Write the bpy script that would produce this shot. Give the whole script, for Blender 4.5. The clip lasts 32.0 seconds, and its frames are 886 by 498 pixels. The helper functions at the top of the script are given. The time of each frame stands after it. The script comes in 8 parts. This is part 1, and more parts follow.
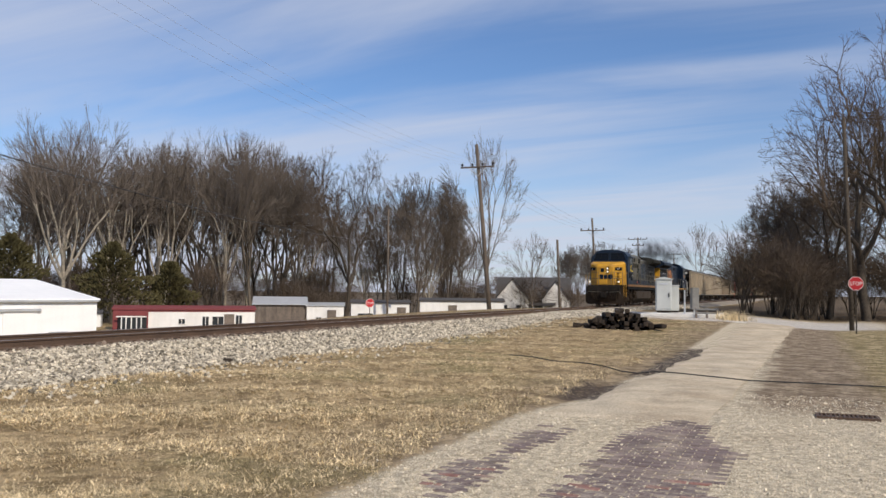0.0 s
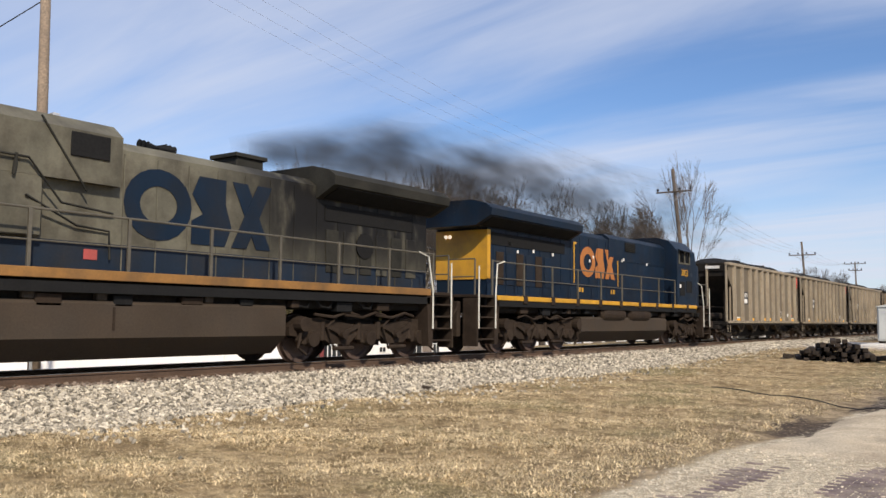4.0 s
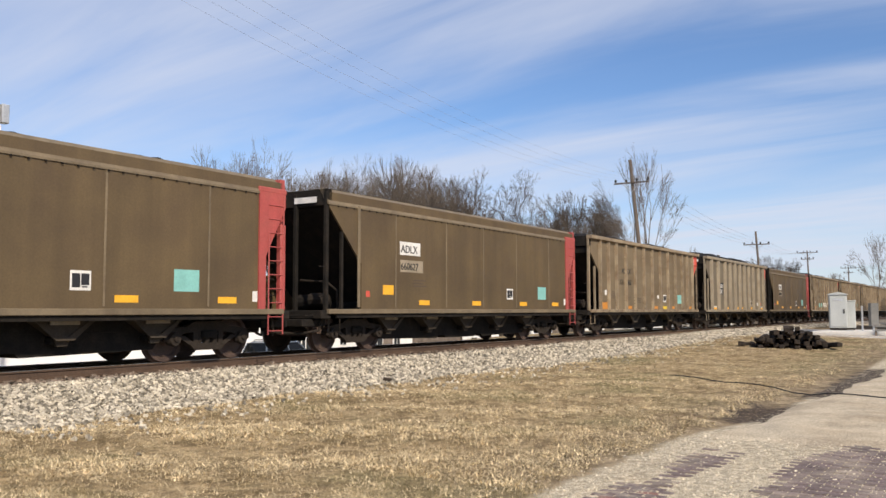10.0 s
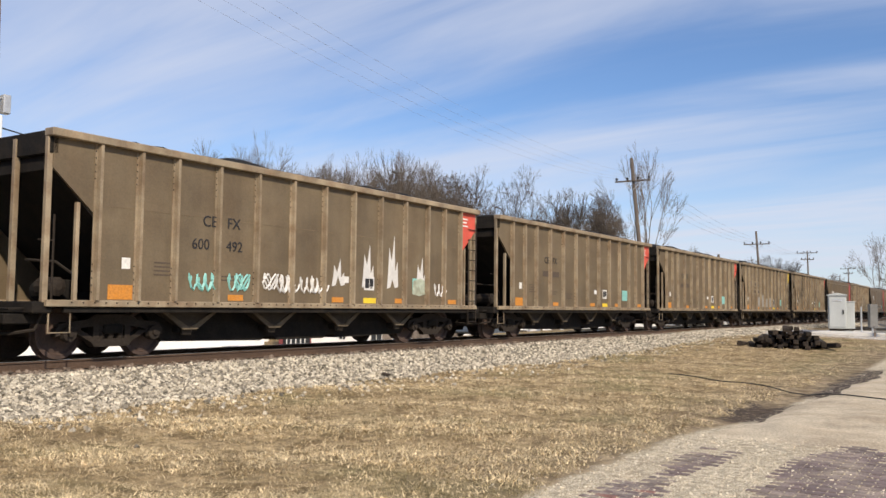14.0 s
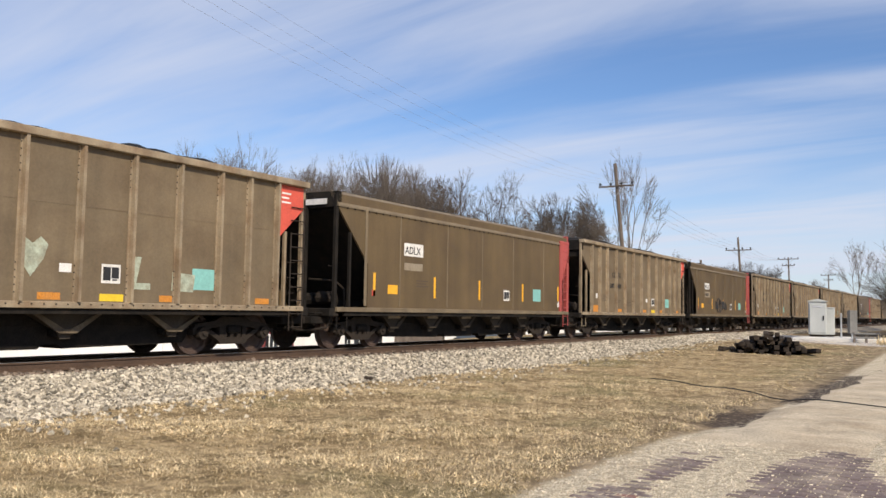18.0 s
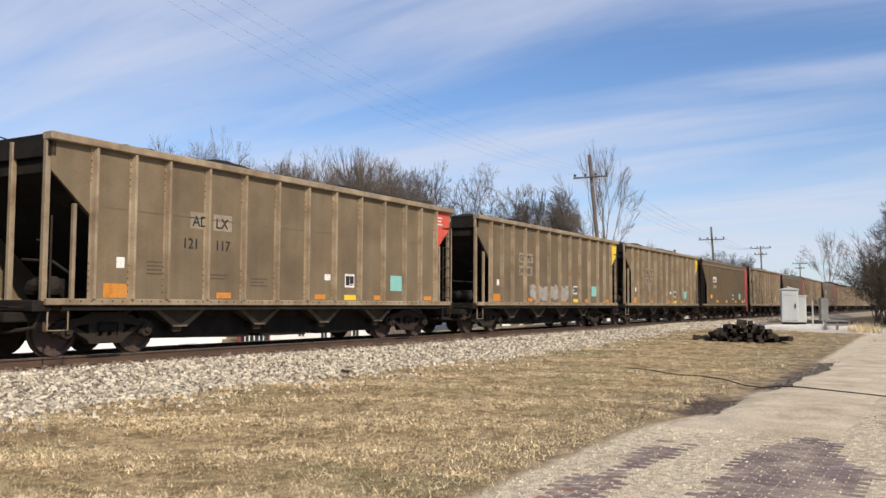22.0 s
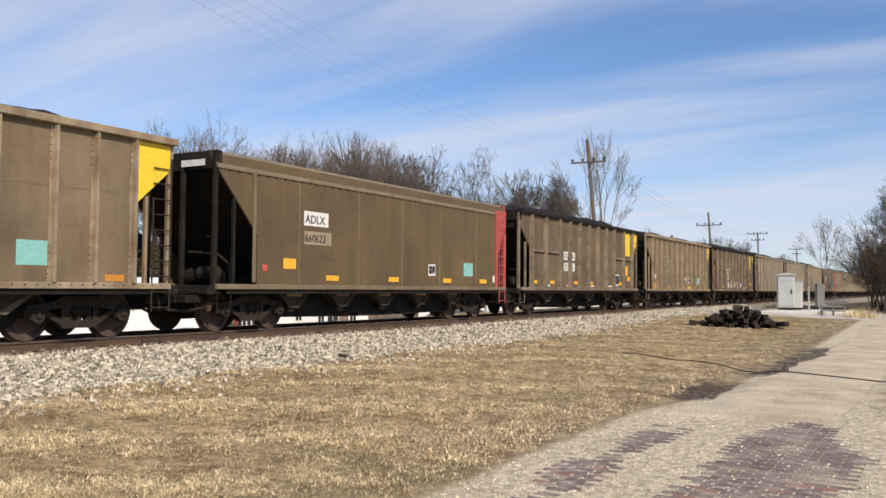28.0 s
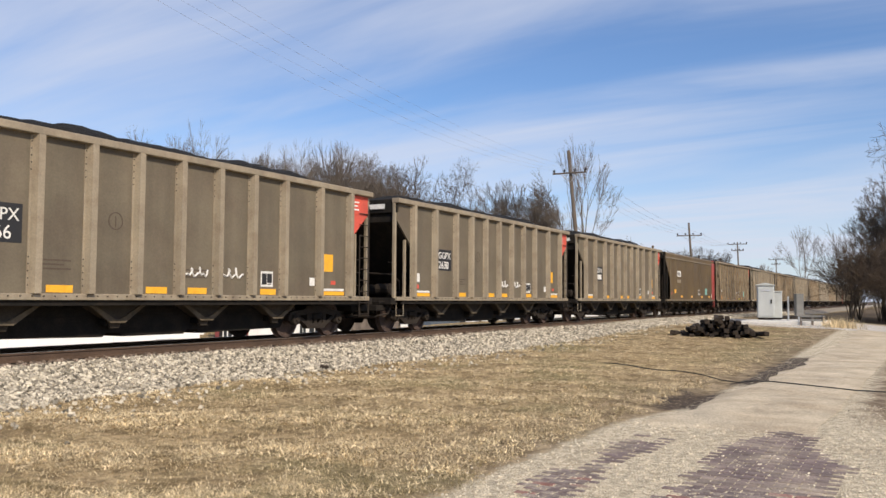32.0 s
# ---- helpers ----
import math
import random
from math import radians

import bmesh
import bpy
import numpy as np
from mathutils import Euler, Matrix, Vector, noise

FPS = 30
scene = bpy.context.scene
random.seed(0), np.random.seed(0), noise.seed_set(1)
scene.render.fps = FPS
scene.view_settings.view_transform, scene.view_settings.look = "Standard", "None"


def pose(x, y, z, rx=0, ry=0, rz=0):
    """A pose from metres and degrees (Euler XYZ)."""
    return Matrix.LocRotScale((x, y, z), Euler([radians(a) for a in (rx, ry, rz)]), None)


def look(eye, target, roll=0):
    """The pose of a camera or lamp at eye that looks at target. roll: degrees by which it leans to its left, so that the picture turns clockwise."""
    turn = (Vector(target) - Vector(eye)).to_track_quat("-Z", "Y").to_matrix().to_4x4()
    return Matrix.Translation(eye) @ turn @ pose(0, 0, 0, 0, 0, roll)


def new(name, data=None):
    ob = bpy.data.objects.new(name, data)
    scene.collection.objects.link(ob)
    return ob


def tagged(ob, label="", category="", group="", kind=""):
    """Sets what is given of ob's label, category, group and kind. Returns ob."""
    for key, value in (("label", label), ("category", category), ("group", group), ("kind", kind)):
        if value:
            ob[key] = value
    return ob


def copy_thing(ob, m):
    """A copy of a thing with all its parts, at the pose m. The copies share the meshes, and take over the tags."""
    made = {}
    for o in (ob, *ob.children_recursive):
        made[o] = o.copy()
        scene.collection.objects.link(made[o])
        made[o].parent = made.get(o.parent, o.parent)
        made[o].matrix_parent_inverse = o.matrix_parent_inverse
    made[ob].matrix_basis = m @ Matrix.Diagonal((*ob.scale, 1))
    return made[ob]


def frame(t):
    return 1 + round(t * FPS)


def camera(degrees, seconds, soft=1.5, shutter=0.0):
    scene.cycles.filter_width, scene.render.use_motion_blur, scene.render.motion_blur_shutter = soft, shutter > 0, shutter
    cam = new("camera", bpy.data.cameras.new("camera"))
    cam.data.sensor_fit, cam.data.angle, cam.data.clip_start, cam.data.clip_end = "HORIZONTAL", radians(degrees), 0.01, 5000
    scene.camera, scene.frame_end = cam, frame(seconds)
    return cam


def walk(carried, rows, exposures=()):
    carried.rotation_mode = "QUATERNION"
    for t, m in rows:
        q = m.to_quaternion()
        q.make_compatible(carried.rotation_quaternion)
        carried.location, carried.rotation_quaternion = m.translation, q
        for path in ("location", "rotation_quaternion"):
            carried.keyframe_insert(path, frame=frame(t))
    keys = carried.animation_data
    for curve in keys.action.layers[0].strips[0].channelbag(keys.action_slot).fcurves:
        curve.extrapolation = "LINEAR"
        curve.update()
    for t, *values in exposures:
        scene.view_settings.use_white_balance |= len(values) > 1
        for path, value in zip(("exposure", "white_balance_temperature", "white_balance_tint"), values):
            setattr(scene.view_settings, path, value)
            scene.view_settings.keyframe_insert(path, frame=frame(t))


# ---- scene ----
cam = camera(54.26, 32.0, soft=1.5)
EYE = (0.0, 0.0, 1.6)
# seconds, yaw, pitch, roll of the held camera
PATH = [
    (0, -67.33, 2.84, -0.57),
    (0.5, -67.10, 2.58, -0.53),
    (1, -67.55, 3.03, -1.25),
    (1.5, -67.30, 4.19, -2.26),
    (2, -66.21, 4.76, -2.46),
    (2.5, -63.40, 4.86, -1.87),
    (3, -58.69, 4.98, -1.35),
    (3.5, -55.09, 5.15, -0.89),
    (4, -54.53, 4.63, -0.53),
    (4.5, -55.75, 3.59, -0.00),
    (6.5, -51.98, 2.86, 1.23),
    (7, -52.36, 3.15, 1.16),
    (7.5, -53.86, 3.35, 0.88),
    (8, -56.01, 3.25, 0.65),
    (8.5, -57.03, 2.95, 0.26),
    (9, -56.78, 3.00, -0.49),
    (9.5, -57.50, 3.76, -0.45),
    (10, -57.13, 4.10, 0.09),
    (10.5, -56.38, 4.69, 0.30),
    (11, -56.49, 5.29, 0.02),
    (11.5, -56.51, 4.98, -0.02),
    (12, -56.24, 3.91, -0.06),
    (12.5, -56.27, 3.60, -0.20),
    (13, -56.74, 3.87, -0.37),
    (13.5, -56.98, 4.11, -0.68),
    (14, -57.17, 3.83, -0.61),
    (14.5, -57.59, 3.62, -0.52),
    (16.5, -57.36, 3.72, -0.20),
    (17, -57.38, 3.91, -0.49),
    (17.5, -57.81, 3.94, -0.71),
    (18, -58.27, 4.09, -0.95),
    (18.5, -59.05, 4.31, -0.83),
    (19, -59.05, 4.78, -0.65),
    (19.5, -58.30, 5.01, -0.49),
    (20, -58.37, 4.05, -0.31),
    (20.5, -58.41, 3.56, -0.49),
    (21, -58.72, 3.74, -0.44),
    (21.5, -59.51, 3.73, -0.24),
    (22, -59.83, 3.59, -0.29),
    (22.5, -59.78, 3.71, -0.31),
    (23, -59.92, 3.92, -0.47),
    (23.5, -59.94, 3.71, -0.53),
    (24, -59.85, 3.26, -0.36),
    (24.5, -59.67, 2.96, -0.09),
    (25, -59.65, 3.22, 0.11),
    (25.5, -59.77, 3.36, 0.01),
    (27.5, -59.93, 2.74, -0.30),
    (28, -60.02, 2.58, -0.44),
    (28.5, -60.46, 2.69, -0.37),
    (29, -60.60, 2.78, -0.16),
    (29.5, -60.70, 2.51, -0.13),
    (30, -60.87, 2.58, -0.21),
    (30.5, -60.96, 2.83, -0.31),
    (31, -61.14, 3.01, -0.50),
    (31.5, -61.29, 3.27, -0.55),
    (32, -61.20, 3.29, -0.33),
]
walk(cam, [(t, pose(*EYE, 90 + p, r, y)) for t, y, p, r in PATH], exposures=[(0, -0.12, 6560, 13), (2, -0.18, 6480, 13), (3, -0.15, 6480, 13), (4, 0.1, 6700, 13), (10, 0.1, 6760, 13), (32, 0.07, 6700, 13)])

# ---- world, sun ----
SUN_EL, SUN_ROT = radians(37), radians(212)
world = bpy.data.worlds.new("world")
scene.world = world
world.use_nodes = True
wn, wl = world.node_tree.nodes, world.node_tree.links
wn.clear()
w_out = wn.new("ShaderNodeOutputWorld")
w_bg = wn.new("ShaderNodeBackground")
w_bg.inputs["Strength"].default_value = 0.09
w_sky = wn.new("ShaderNodeTexSky")
w_sky.sky_type = "NISHITA"
w_sky.sun_disc = False
w_sky.sun_elevation, w_sky.sun_rotation = SUN_EL, SUN_ROT
w_sky.air_density, w_sky.dust_density, w_sky.ozone_density = 1.0, 0.3, 5.0
w_co = wn.new("ShaderNodeTexCoord")
# thin high cloud drawn out in long streaks, on a flat layer overhead
w_sep = wn.new("ShaderNodeSeparateXYZ")
wl.new(w_co.outputs["Generated"], w_sep.inputs[0])


def w_math(op, a, b=None, clamp=False):
    n = wn.new("ShaderNodeMath")
    n.operation, n.use_clamp = op, clamp
    for i, v in enumerate((a, b)):
        if v is None:
            continue
        if isinstance(v, (int, float)):
            n.inputs[i].default_value = v
        else:
            wl.new(v, n.inputs[i])
    return n.outputs[0]


def w_noise(vec, scale, detail, rough, dist):
    n = wn.new("ShaderNodeTexNoise")
    n.inputs["Scale"].default_value, n.inputs["Detail"].default_value = scale, detail
    n.inputs["Roughness"].default_value, n.inputs["Distortion"].default_value = rough, dist
    wl.new(vec, n.inputs["Vector"])
    return n.outputs["Fac"]


w_up = w_math("ADD", w_math("MAXIMUM", w_sep.outputs["Z"], 0.0), 0.09)
w_flat = wn.new("ShaderNodeCombineXYZ")
wl.new(w_math("DIVIDE", w_sep.outputs["X"], w_up), w_flat.inputs[0])
wl.new(w_math("DIVIDE", w_sep.outputs["Y"], w_up), w_flat.inputs[1])


def w_map(turn, sx, sy, ox=0.0, oy=0.0):
    """Turns the cloud layer, then draws it out along the new x."""
    r = wn.new("ShaderNodeMapping")
    r.inputs["Rotation"].default_value[2] = radians(turn)
    wl.new(w_flat.outputs[0], r.inputs[0])
    m = wn.new("ShaderNodeMapping")
    m.inputs["Scale"].default_value = (sx, sy, 1)
    m.inputs["Location"].default_value[0], m.inputs["Location"].default_value[1] = ox, oy
    wl.new(r.outputs[0], m.inputs[0])
    return m.outputs[0]


w_a = w_noise(w_map(-90, 0.15, 0.60, 3.1, .30), 1.0, 5, 0.5, 0.7)
w_b = w_noise(w_map(-80, 0.40, 1.7, 4.2), 1.0, 7, 0.55, 0.9)
w_c = w_math("ADD", w_math("MULTIPLY", w_a, 0.66), w_math("MULTIPLY", w_b, 0.34))
w_r = wn.new("ShaderNodeMapRange")
w_r.interpolation_type = "SMOOTHSTEP"
w_r.inputs["From Min"].default_value, w_r.inputs["From Max"].default_value = 0.38, 0.68
wl.new(w_c, w_r.inputs["Value"])
# paler towards the horizon
w_h = w_math("MULTIPLY", w_math("SUBTRACT", 1.0, w_math("MULTIPLY", w_math("MAXIMUM", w_sep.outputs["Z"], 0.0), 4.5), clamp=True), 0.55)
w_fac = w_math("ADD", w_math("MULTIPLY", w_r.outputs[0], 0.76), w_h, clamp=True)
w_blue = wn.new("ShaderNodeVectorMath")
w_blue.operation = "MULTIPLY"
w_blue.inputs[1].default_value = (1.14, 1.26, 1.41)
wl.new(w_sky.outputs[0], w_blue.inputs[0])
w_mix = wn.new("ShaderNodeMix")
w_mix.data_type = "RGBA"
w_mix.inputs["B"].default_value = (7.0, 7.7, 9.1, 1)
wl.new(w_fac, w_mix.inputs["Factor"])
wl.new(w_blue.outputs[0], w_mix.inputs["A"])
wl.new(w_mix.outputs["Result"], w_bg.inputs["Color"])
wl.new(w_bg.outputs[0], w_out.inputs[0])

sun = new("sun", bpy.data.lights.new("sun", "SUN"))
sun.data.energy, sun.data.angle, sun.data.color = 4.2, radians(0.6), (1.0, 0.91, 0.77)
to_sun = Vector((math.sin(SUN_ROT) * math.cos(SUN_EL), math.cos(SUN_ROT) * math.cos(SUN_EL), math.sin(SUN_EL)))
sun.matrix_world = look(to_sun * 100, (0, 0, 0))

# ---- materials ----
def material(name, base, rough=0.7, metal=0.0, vary=0.25, scale=2.0, grain=30.0, grain_amt=0.15, bump=0.15, dirt=None, dirt_amt=0.0,
             dirt_scale=1.0, streak=0.0, island=0.0, spec=0.5, each=0.0):
    """A surface with a broad and a fine variation, an optional second colour in stains, and upright streaks."""
    m = bpy.data.materials.new(name)
    m.use_nodes = True
    nt, li = m.node_tree.nodes, m.node_tree.links
    b = nt["Principled BSDF"]
    b.inputs["Metallic"].default_value = metal
    b.inputs["Specular IOR Level"].default_value = spec
    co = nt.new("ShaderNodeTexCoord")
    if island == 0.0:
        info = nt.new("ShaderNodeObjectInfo")
        rnd = info.outputs["Random"]
    else:
        info = nt.new("ShaderNodeNewGeometry")
        rnd = info.outputs["Random Per Island"]
    off = nt.new("ShaderNodeVectorMath")
    off.operation = "ADD"
    shift = nt.new("ShaderNodeVectorMath")
    shift.operation = "SCALE"
    shift.inputs[0].default_value = (37.0, 11.0, 5.0)
    oinfo = nt.new("ShaderNodeObjectInfo")
    li.new(oinfo.outputs["Random"], shift.inputs["Scale"])
    li.new(co.outputs["Object"], off.inputs[0])
    li.new(shift.outputs[0], off.inputs[1])

    def tex(sc, detail, mapping=None):
        n = nt.new("ShaderNodeTexNoise")
        n.inputs["Scale"].default_value, n.inputs["Detail"].default_value = sc, detail
        n.inputs["Roughness"].default_value = 0.6
        src = off.outputs[0]
        if mapping:
            mp = nt.new("ShaderNodeMapping")
            mp.inputs["Scale"].default_value = mapping
            li.new(src, mp.inputs[0])
            src = mp.outputs[0]
        li.new(src, n.inputs["Vector"])
        return n.outputs["Fac"]

    def ramp(v, a, c, lo, hi):
        r = nt.new("ShaderNodeMapRange")
        for k, x in (("From Min", a), ("From Max", c), ("To Min", lo), ("To Max", hi)):
            r.inputs[k].default_value = x
        li.new(v, r.inputs["Value"])
        return r.outputs[0]

    def mul(a, c, op="MULTIPLY"):
        n = nt.new("ShaderNodeMath")
        n.operation = op
        for i, v in enumerate((a, c)):
            if isinstance(v, (int, float)):
                n.inputs[i].default_value = v
            else:
                li.new(v, n.inputs[i])
        return n.outputs[0]

    broad = tex(scale, 5)
    fine = tex(grain, 3)
    val = mul(ramp(broad, 0.3, 0.7, 1 - vary, 1 + vary), ramp(fine, 0.3, 0.7, 1 - grain_amt, 1 + grain_amt))
    if streak:
        val = mul(val, ramp(tex(1.0, 5, (2.2, 2.2, 0.16)), 0.35, 0.65, 1 - streak, 1 + streak * 0.6))
    if each:
        val = mul(val, ramp(oinfo.outputs["Random"], 0, 1, 1 - each, 1 + each))
    if island:
        val = mul(val, ramp(rnd, 0, 1, 1 - island, 1 + island))
    colr = nt.new("ShaderNodeRGB")
    colr.outputs[0].default_value = (*base, 1)
    col = colr.outputs[0]
    if dirt is not None:
        mx = nt.new("ShaderNodeMix")
        mx.data_type = "RGBA"
        mx.inputs["B"].default_value = (*dirt, 1)
        li.new(ramp(tex(dirt_scale, 6), 0.42, 0.68, 0.0, dirt_amt), mx.inputs["Factor"])
        li.new(col, mx.inputs["A"])
        col = mx.outputs["Result"]
    sc = nt.new("ShaderNodeVectorMath")
    sc.operation = "SCALE"
    li.new(col, sc.inputs[0])
    li.new(val, sc.inputs["Scale"])
    li.new(sc.outputs[0], b.inputs["Base Color"])
    li.new(ramp(broad, 0.3, 0.7, max(0.05, rough - 0.1), min(1, rough + 0.1)), b.inputs["Roughness"])
    if bump:
        bp = nt.new("ShaderNodeBump")
        bp.inputs["Strength"].default_value, bp.inputs["Distance"].default_value = bump, 0.02
        li.new(fine, bp.inputs["Height"])
        li.new(bp.outputs[0], b.inputs["Normal"])
    return m


def plain(name, base, rough=0.5, metal=0.0, emit=0.0):
    m = bpy.data.materials.new(name)
    m.use_nodes = True
    b = m.node_tree.nodes["Principled BSDF"]
    b.inputs["Base Color"].default_value = (*base, 1)
    b.inputs["Roughness"].default_value, b.inputs["Metallic"].default_value = rough, metal
    if emit:
        b.inputs["Emission Color"].default_value = (*base, 1)
        b.inputs["Emission Strength"].default_value = emit
    return m


# ---- mesh helpers ----
class Geo:
    """Gathers boxes, prisms and tubes into one mesh."""

    def __init__(self):
        self.v, self.f = [], []

    def add(self, verts, faces):
        n = len(self.v)
        self.v += [tuple(p) for p in verts]
        self.f += [tuple(n + i for i in q) for q in faces]
        return self

    def box(self, x0, x1, y0, y1, z0, z1, c=0.0):
        """A box, with its edges chamfered by c."""
        if c <= 0:
            v = [(x, y, z) for z in (z0, z1) for y in (y0, y1) for x in (x0, x1)]
            return self.add(v, [(0, 2, 3, 1), (4, 5, 7, 6), (0, 1, 5, 4), (2, 6, 7, 3), (0, 4, 6, 2), (1, 3, 7, 5)])
        v, f, idx = [], [], {}
        X, Y, Z = (x0, x1), (y0, y1), (z0, z1)
        for i in (0, 1):
            for j in (0, 1):
                for k in (0, 1):
                    s = (c if i == 0 else -c, c if j == 0 else -c, c if k == 0 else -c)
                    for a in range(3):
                        p = [X[i] + s[0], Y[j] + s[1], Z[k] + s[2]]
                        p[a] -= s[a]
                        idx[i, j, k, a] = len(v)
                        v.append(tuple(p))
                    q = (idx[i, j, k, 0], idx[i, j, k, 1], idx[i, j, k, 2])
                    f.append(q if (i + j + k) % 2 else q[::-1])
        g = lambda i, j, k, a: idx[i, j, k, a]
        f += [(g(0, 0, 0, 0), g(0, 0, 1, 0), g(0, 1, 1, 0), g(0, 1, 0, 0)), (g(1, 0, 0, 0), g(1, 1, 0, 0), g(1, 1, 1, 0), g(1, 0, 1, 0)),
              (g(0, 0, 0, 1), g(1, 0, 0, 1), g(1, 0, 1, 1), g(0, 0, 1, 1)), (g(0, 1, 0, 1), g(0, 1, 1, 1), g(1, 1, 1, 1), g(1, 1, 0, 1)),
              (g(0, 0, 0, 2), g(0, 1, 0, 2), g(1, 1, 0, 2), g(1, 0, 0, 2)), (g(0, 0, 1, 2), g(1, 0, 1, 2), g(1, 1, 1, 2), g(0, 1, 1, 2))]
        for i in (0, 1):
            for j in (0, 1):
                f.append((g(i, j, 0, 0), g(i, j, 1, 0), g(i, j, 1, 1), g(i, j, 0, 1)))
                f.append((g(i, 0, j, 0), g(i, 1, j, 0), g(i, 1, j, 2), g(i, 0, j, 2)))
                f.append((g(0, i, j, 1), g(1, i, j, 1), g(1, i, j, 2), g(0, i, j, 2)))
        return self.add(v, f)

    def prism(self, outline, y0, y1, axis="y"):
        """A closed outline of (a, b) pairs drawn out from y0 to y1. axis y: (x, z); x: (y, z); z: (x, y)."""
        put = {"y": lambda a, b, c: (a, c, b), "x": lambda a, b, c: (c, a, b), "z": lambda a, b, c: (a, b, c)}[axis]
        n = len(outline)
        v = [put(a, b, y0) for a, b in outline] + [put(a, b, y1) for a, b in outline]
        return self.add(v, [tuple(range(n)), tuple(range(2 * n - 1, n - 1, -1))] + [(i, i + n, (i + 1) % n + n, (i + 1) % n) for i in range(n)])

    def tube(self, pts, r, sides=6, r1=None, cap=True):
        pts = [Vector(p) for p in pts]
        r1 = r if r1 is None else r1
        v, f = [], []
        side = None
        for i, p in enumerate(pts):
            d = (pts[min(i + 1, len(pts) - 1)] - pts[max(i - 1, 0)]).normalized()
            if side is None:
                side = d.orthogonal().normalized()
            side = (side - d * side.dot(d)).normalized()
            up = d.cross(side)
            rr = r + (r1 - r) * i / max(1, len(pts) - 1)
            for k in range(sides):
                a = 2 * math.pi * k / sides
                v.append(p + side * (rr * math.cos(a)) + up * (rr * math.sin(a)))
            if i:
                for k in range(sides):
                    f.append(((i - 1) * sides + k, (i - 1) * sides + (k + 1) % sides, i * sides + (k + 1) % sides, i * sides + k))
        if cap:
            f += [tuple(range(sides - 1, -1, -1)), tuple(len(v) - sides + k for k in range(sides))]
        return self.add(v, f)

    def lathe(self, centre, profile, sides=20, axis="y"):
        """Turns (radius, along) pairs about an axis through centre."""
        v, f = [], []
        for r, h in profile:
            for k in range(sides):
                a = 2 * math.pi * k / sides
                p = {"y": (r * math.cos(a), h, r * math.sin(a)), "z": (r * math.cos(a), r * math.sin(a), h), "x": (h, r * math.cos(a), r * math.sin(a))}[axis]
                v.append((centre[0] + p[0], centre[1] + p[1], centre[2] + p[2]))
        for i in range(len(profile) - 1):
            for k in range(sides):
                f.append((i * sides + k, i * sides + (k + 1) % sides, (i + 1) * sides + (k + 1) % sides, (i + 1) * sides + k))
        f += [tuple(range(sides)), tuple((len(profile) - 1) * sides + k for k in range(sides - 1, -1, -1))]
        return self.add(v, f)


def mesh_of(name, geo, mat, smooth=False):
    me = bpy.data.meshes.new(name)
    if isinstance(geo, Geo):
        me.from_pydata(geo.v, [], geo.f)
        bm = bmesh.new()
        bm.from_mesh(me)
        bmesh.ops.recalc_face_normals(bm, faces=bm.faces)
        bm.to_mesh(me)
        bm.free()
    else:
        me.from_pydata(geo[0], [], geo[1])
    me.materials.append(mat)
    if smooth:
        me.polygons.foreach_set("use_smooth", [True] * len(me.polygons))
    me.update()
    return me


def part(name, geo, mat, parent, label="", at=None, smooth=False):
    """One mesh object under a thing or under a part."""
    ob = new(name, geo if isinstance(geo, bpy.types.Mesh) else mesh_of(name, geo, mat, smooth))
    ob.parent = parent
    if at is not None:
        ob.matrix_basis = at
    if label:
        ob["label"] = label
    return ob


def thing(name, m, label, category, group="", kind=""):
    ob = new(name)
    ob.matrix_basis = m
    ob.empty_display_size = 0.2
    return tagged(ob, label, category, group, kind)


def setting(name, geo, mat, label, category, kind="structure", smooth=False):
    ob = new(name, mesh_of(name, geo, mat, smooth))
    return tagged(ob, label, category, "", kind)


def words(name, text, size, mat, parent, at, label="", thick=0.004, wide=1.0):
    """Letters in the built-in font as a thin mesh; at: pose of the text's lower left, letters in its x-y plane."""
    cu = bpy.data.curves.new(name, "FONT")
    cu.body, cu.size, cu.extrude = text, size, thick
    cu.resolution_u = 3
    tmp = bpy.data.objects.new("tmp", cu)
    me = bpy.data.meshes.new_from_object(tmp)
    bpy.data.objects.remove(tmp)
    bpy.data.curves.remove(cu)
    me.materials.clear()
    me.materials.append(mat)
    me.name = name
    if wide != 1.0:
        me.transform(Matrix.Diagonal((wide, 1, 1, 1)))
    return part(name, me, mat, parent, label, at)

# ---- ground, road, track ----
TRACK_Y, RAIL_Z = 14.74, 0.60


def smooth01(a, b, v):
    t = np.clip((v - a) / (b - a), 0, 1)
    return t * t * (3 - 2 * t)


def land(x, y):
    """Height of the bare ground."""
    x, y = np.asarray(x, float), np.asarray(y, float)
    z = 0.14 * smooth01(4.0, 10.0, y) * (1 - smooth01(60, 90, x))
    z = z + 0.34 * smooth01(24, 46, x) * smooth01(-1.5, 4.5, y) * (1 - smooth01(70, 110, x))
    z = z - 0.10 * np.exp(-((y - 3.35) / 0.40) ** 2) * smooth01(11, 14, x) * (1 - smooth01(24, 29, x))
    z = z + 0.06 * smooth01(-1.6, -3.0, y)
    z = z - 2.2 * smooth01(18.0, 30.0, y) * (1 - 0.75 * smooth01(40, 50, x) * (1 - smooth01(56, 66, x)) * (1 - smooth01(26, 44, y)))
    lump = 0.03 * np.sin(x * 0.9 + 1.3 * np.sin(y * 0.7)) * np.sin(y * 1.1 + 0.6) + 0.02 * np.sin(x * 2.3 + y * 1.9)
    return z + lump * smooth01(3.9, 5.0, y) * (1 - smooth01(11.0, 12.0, y))


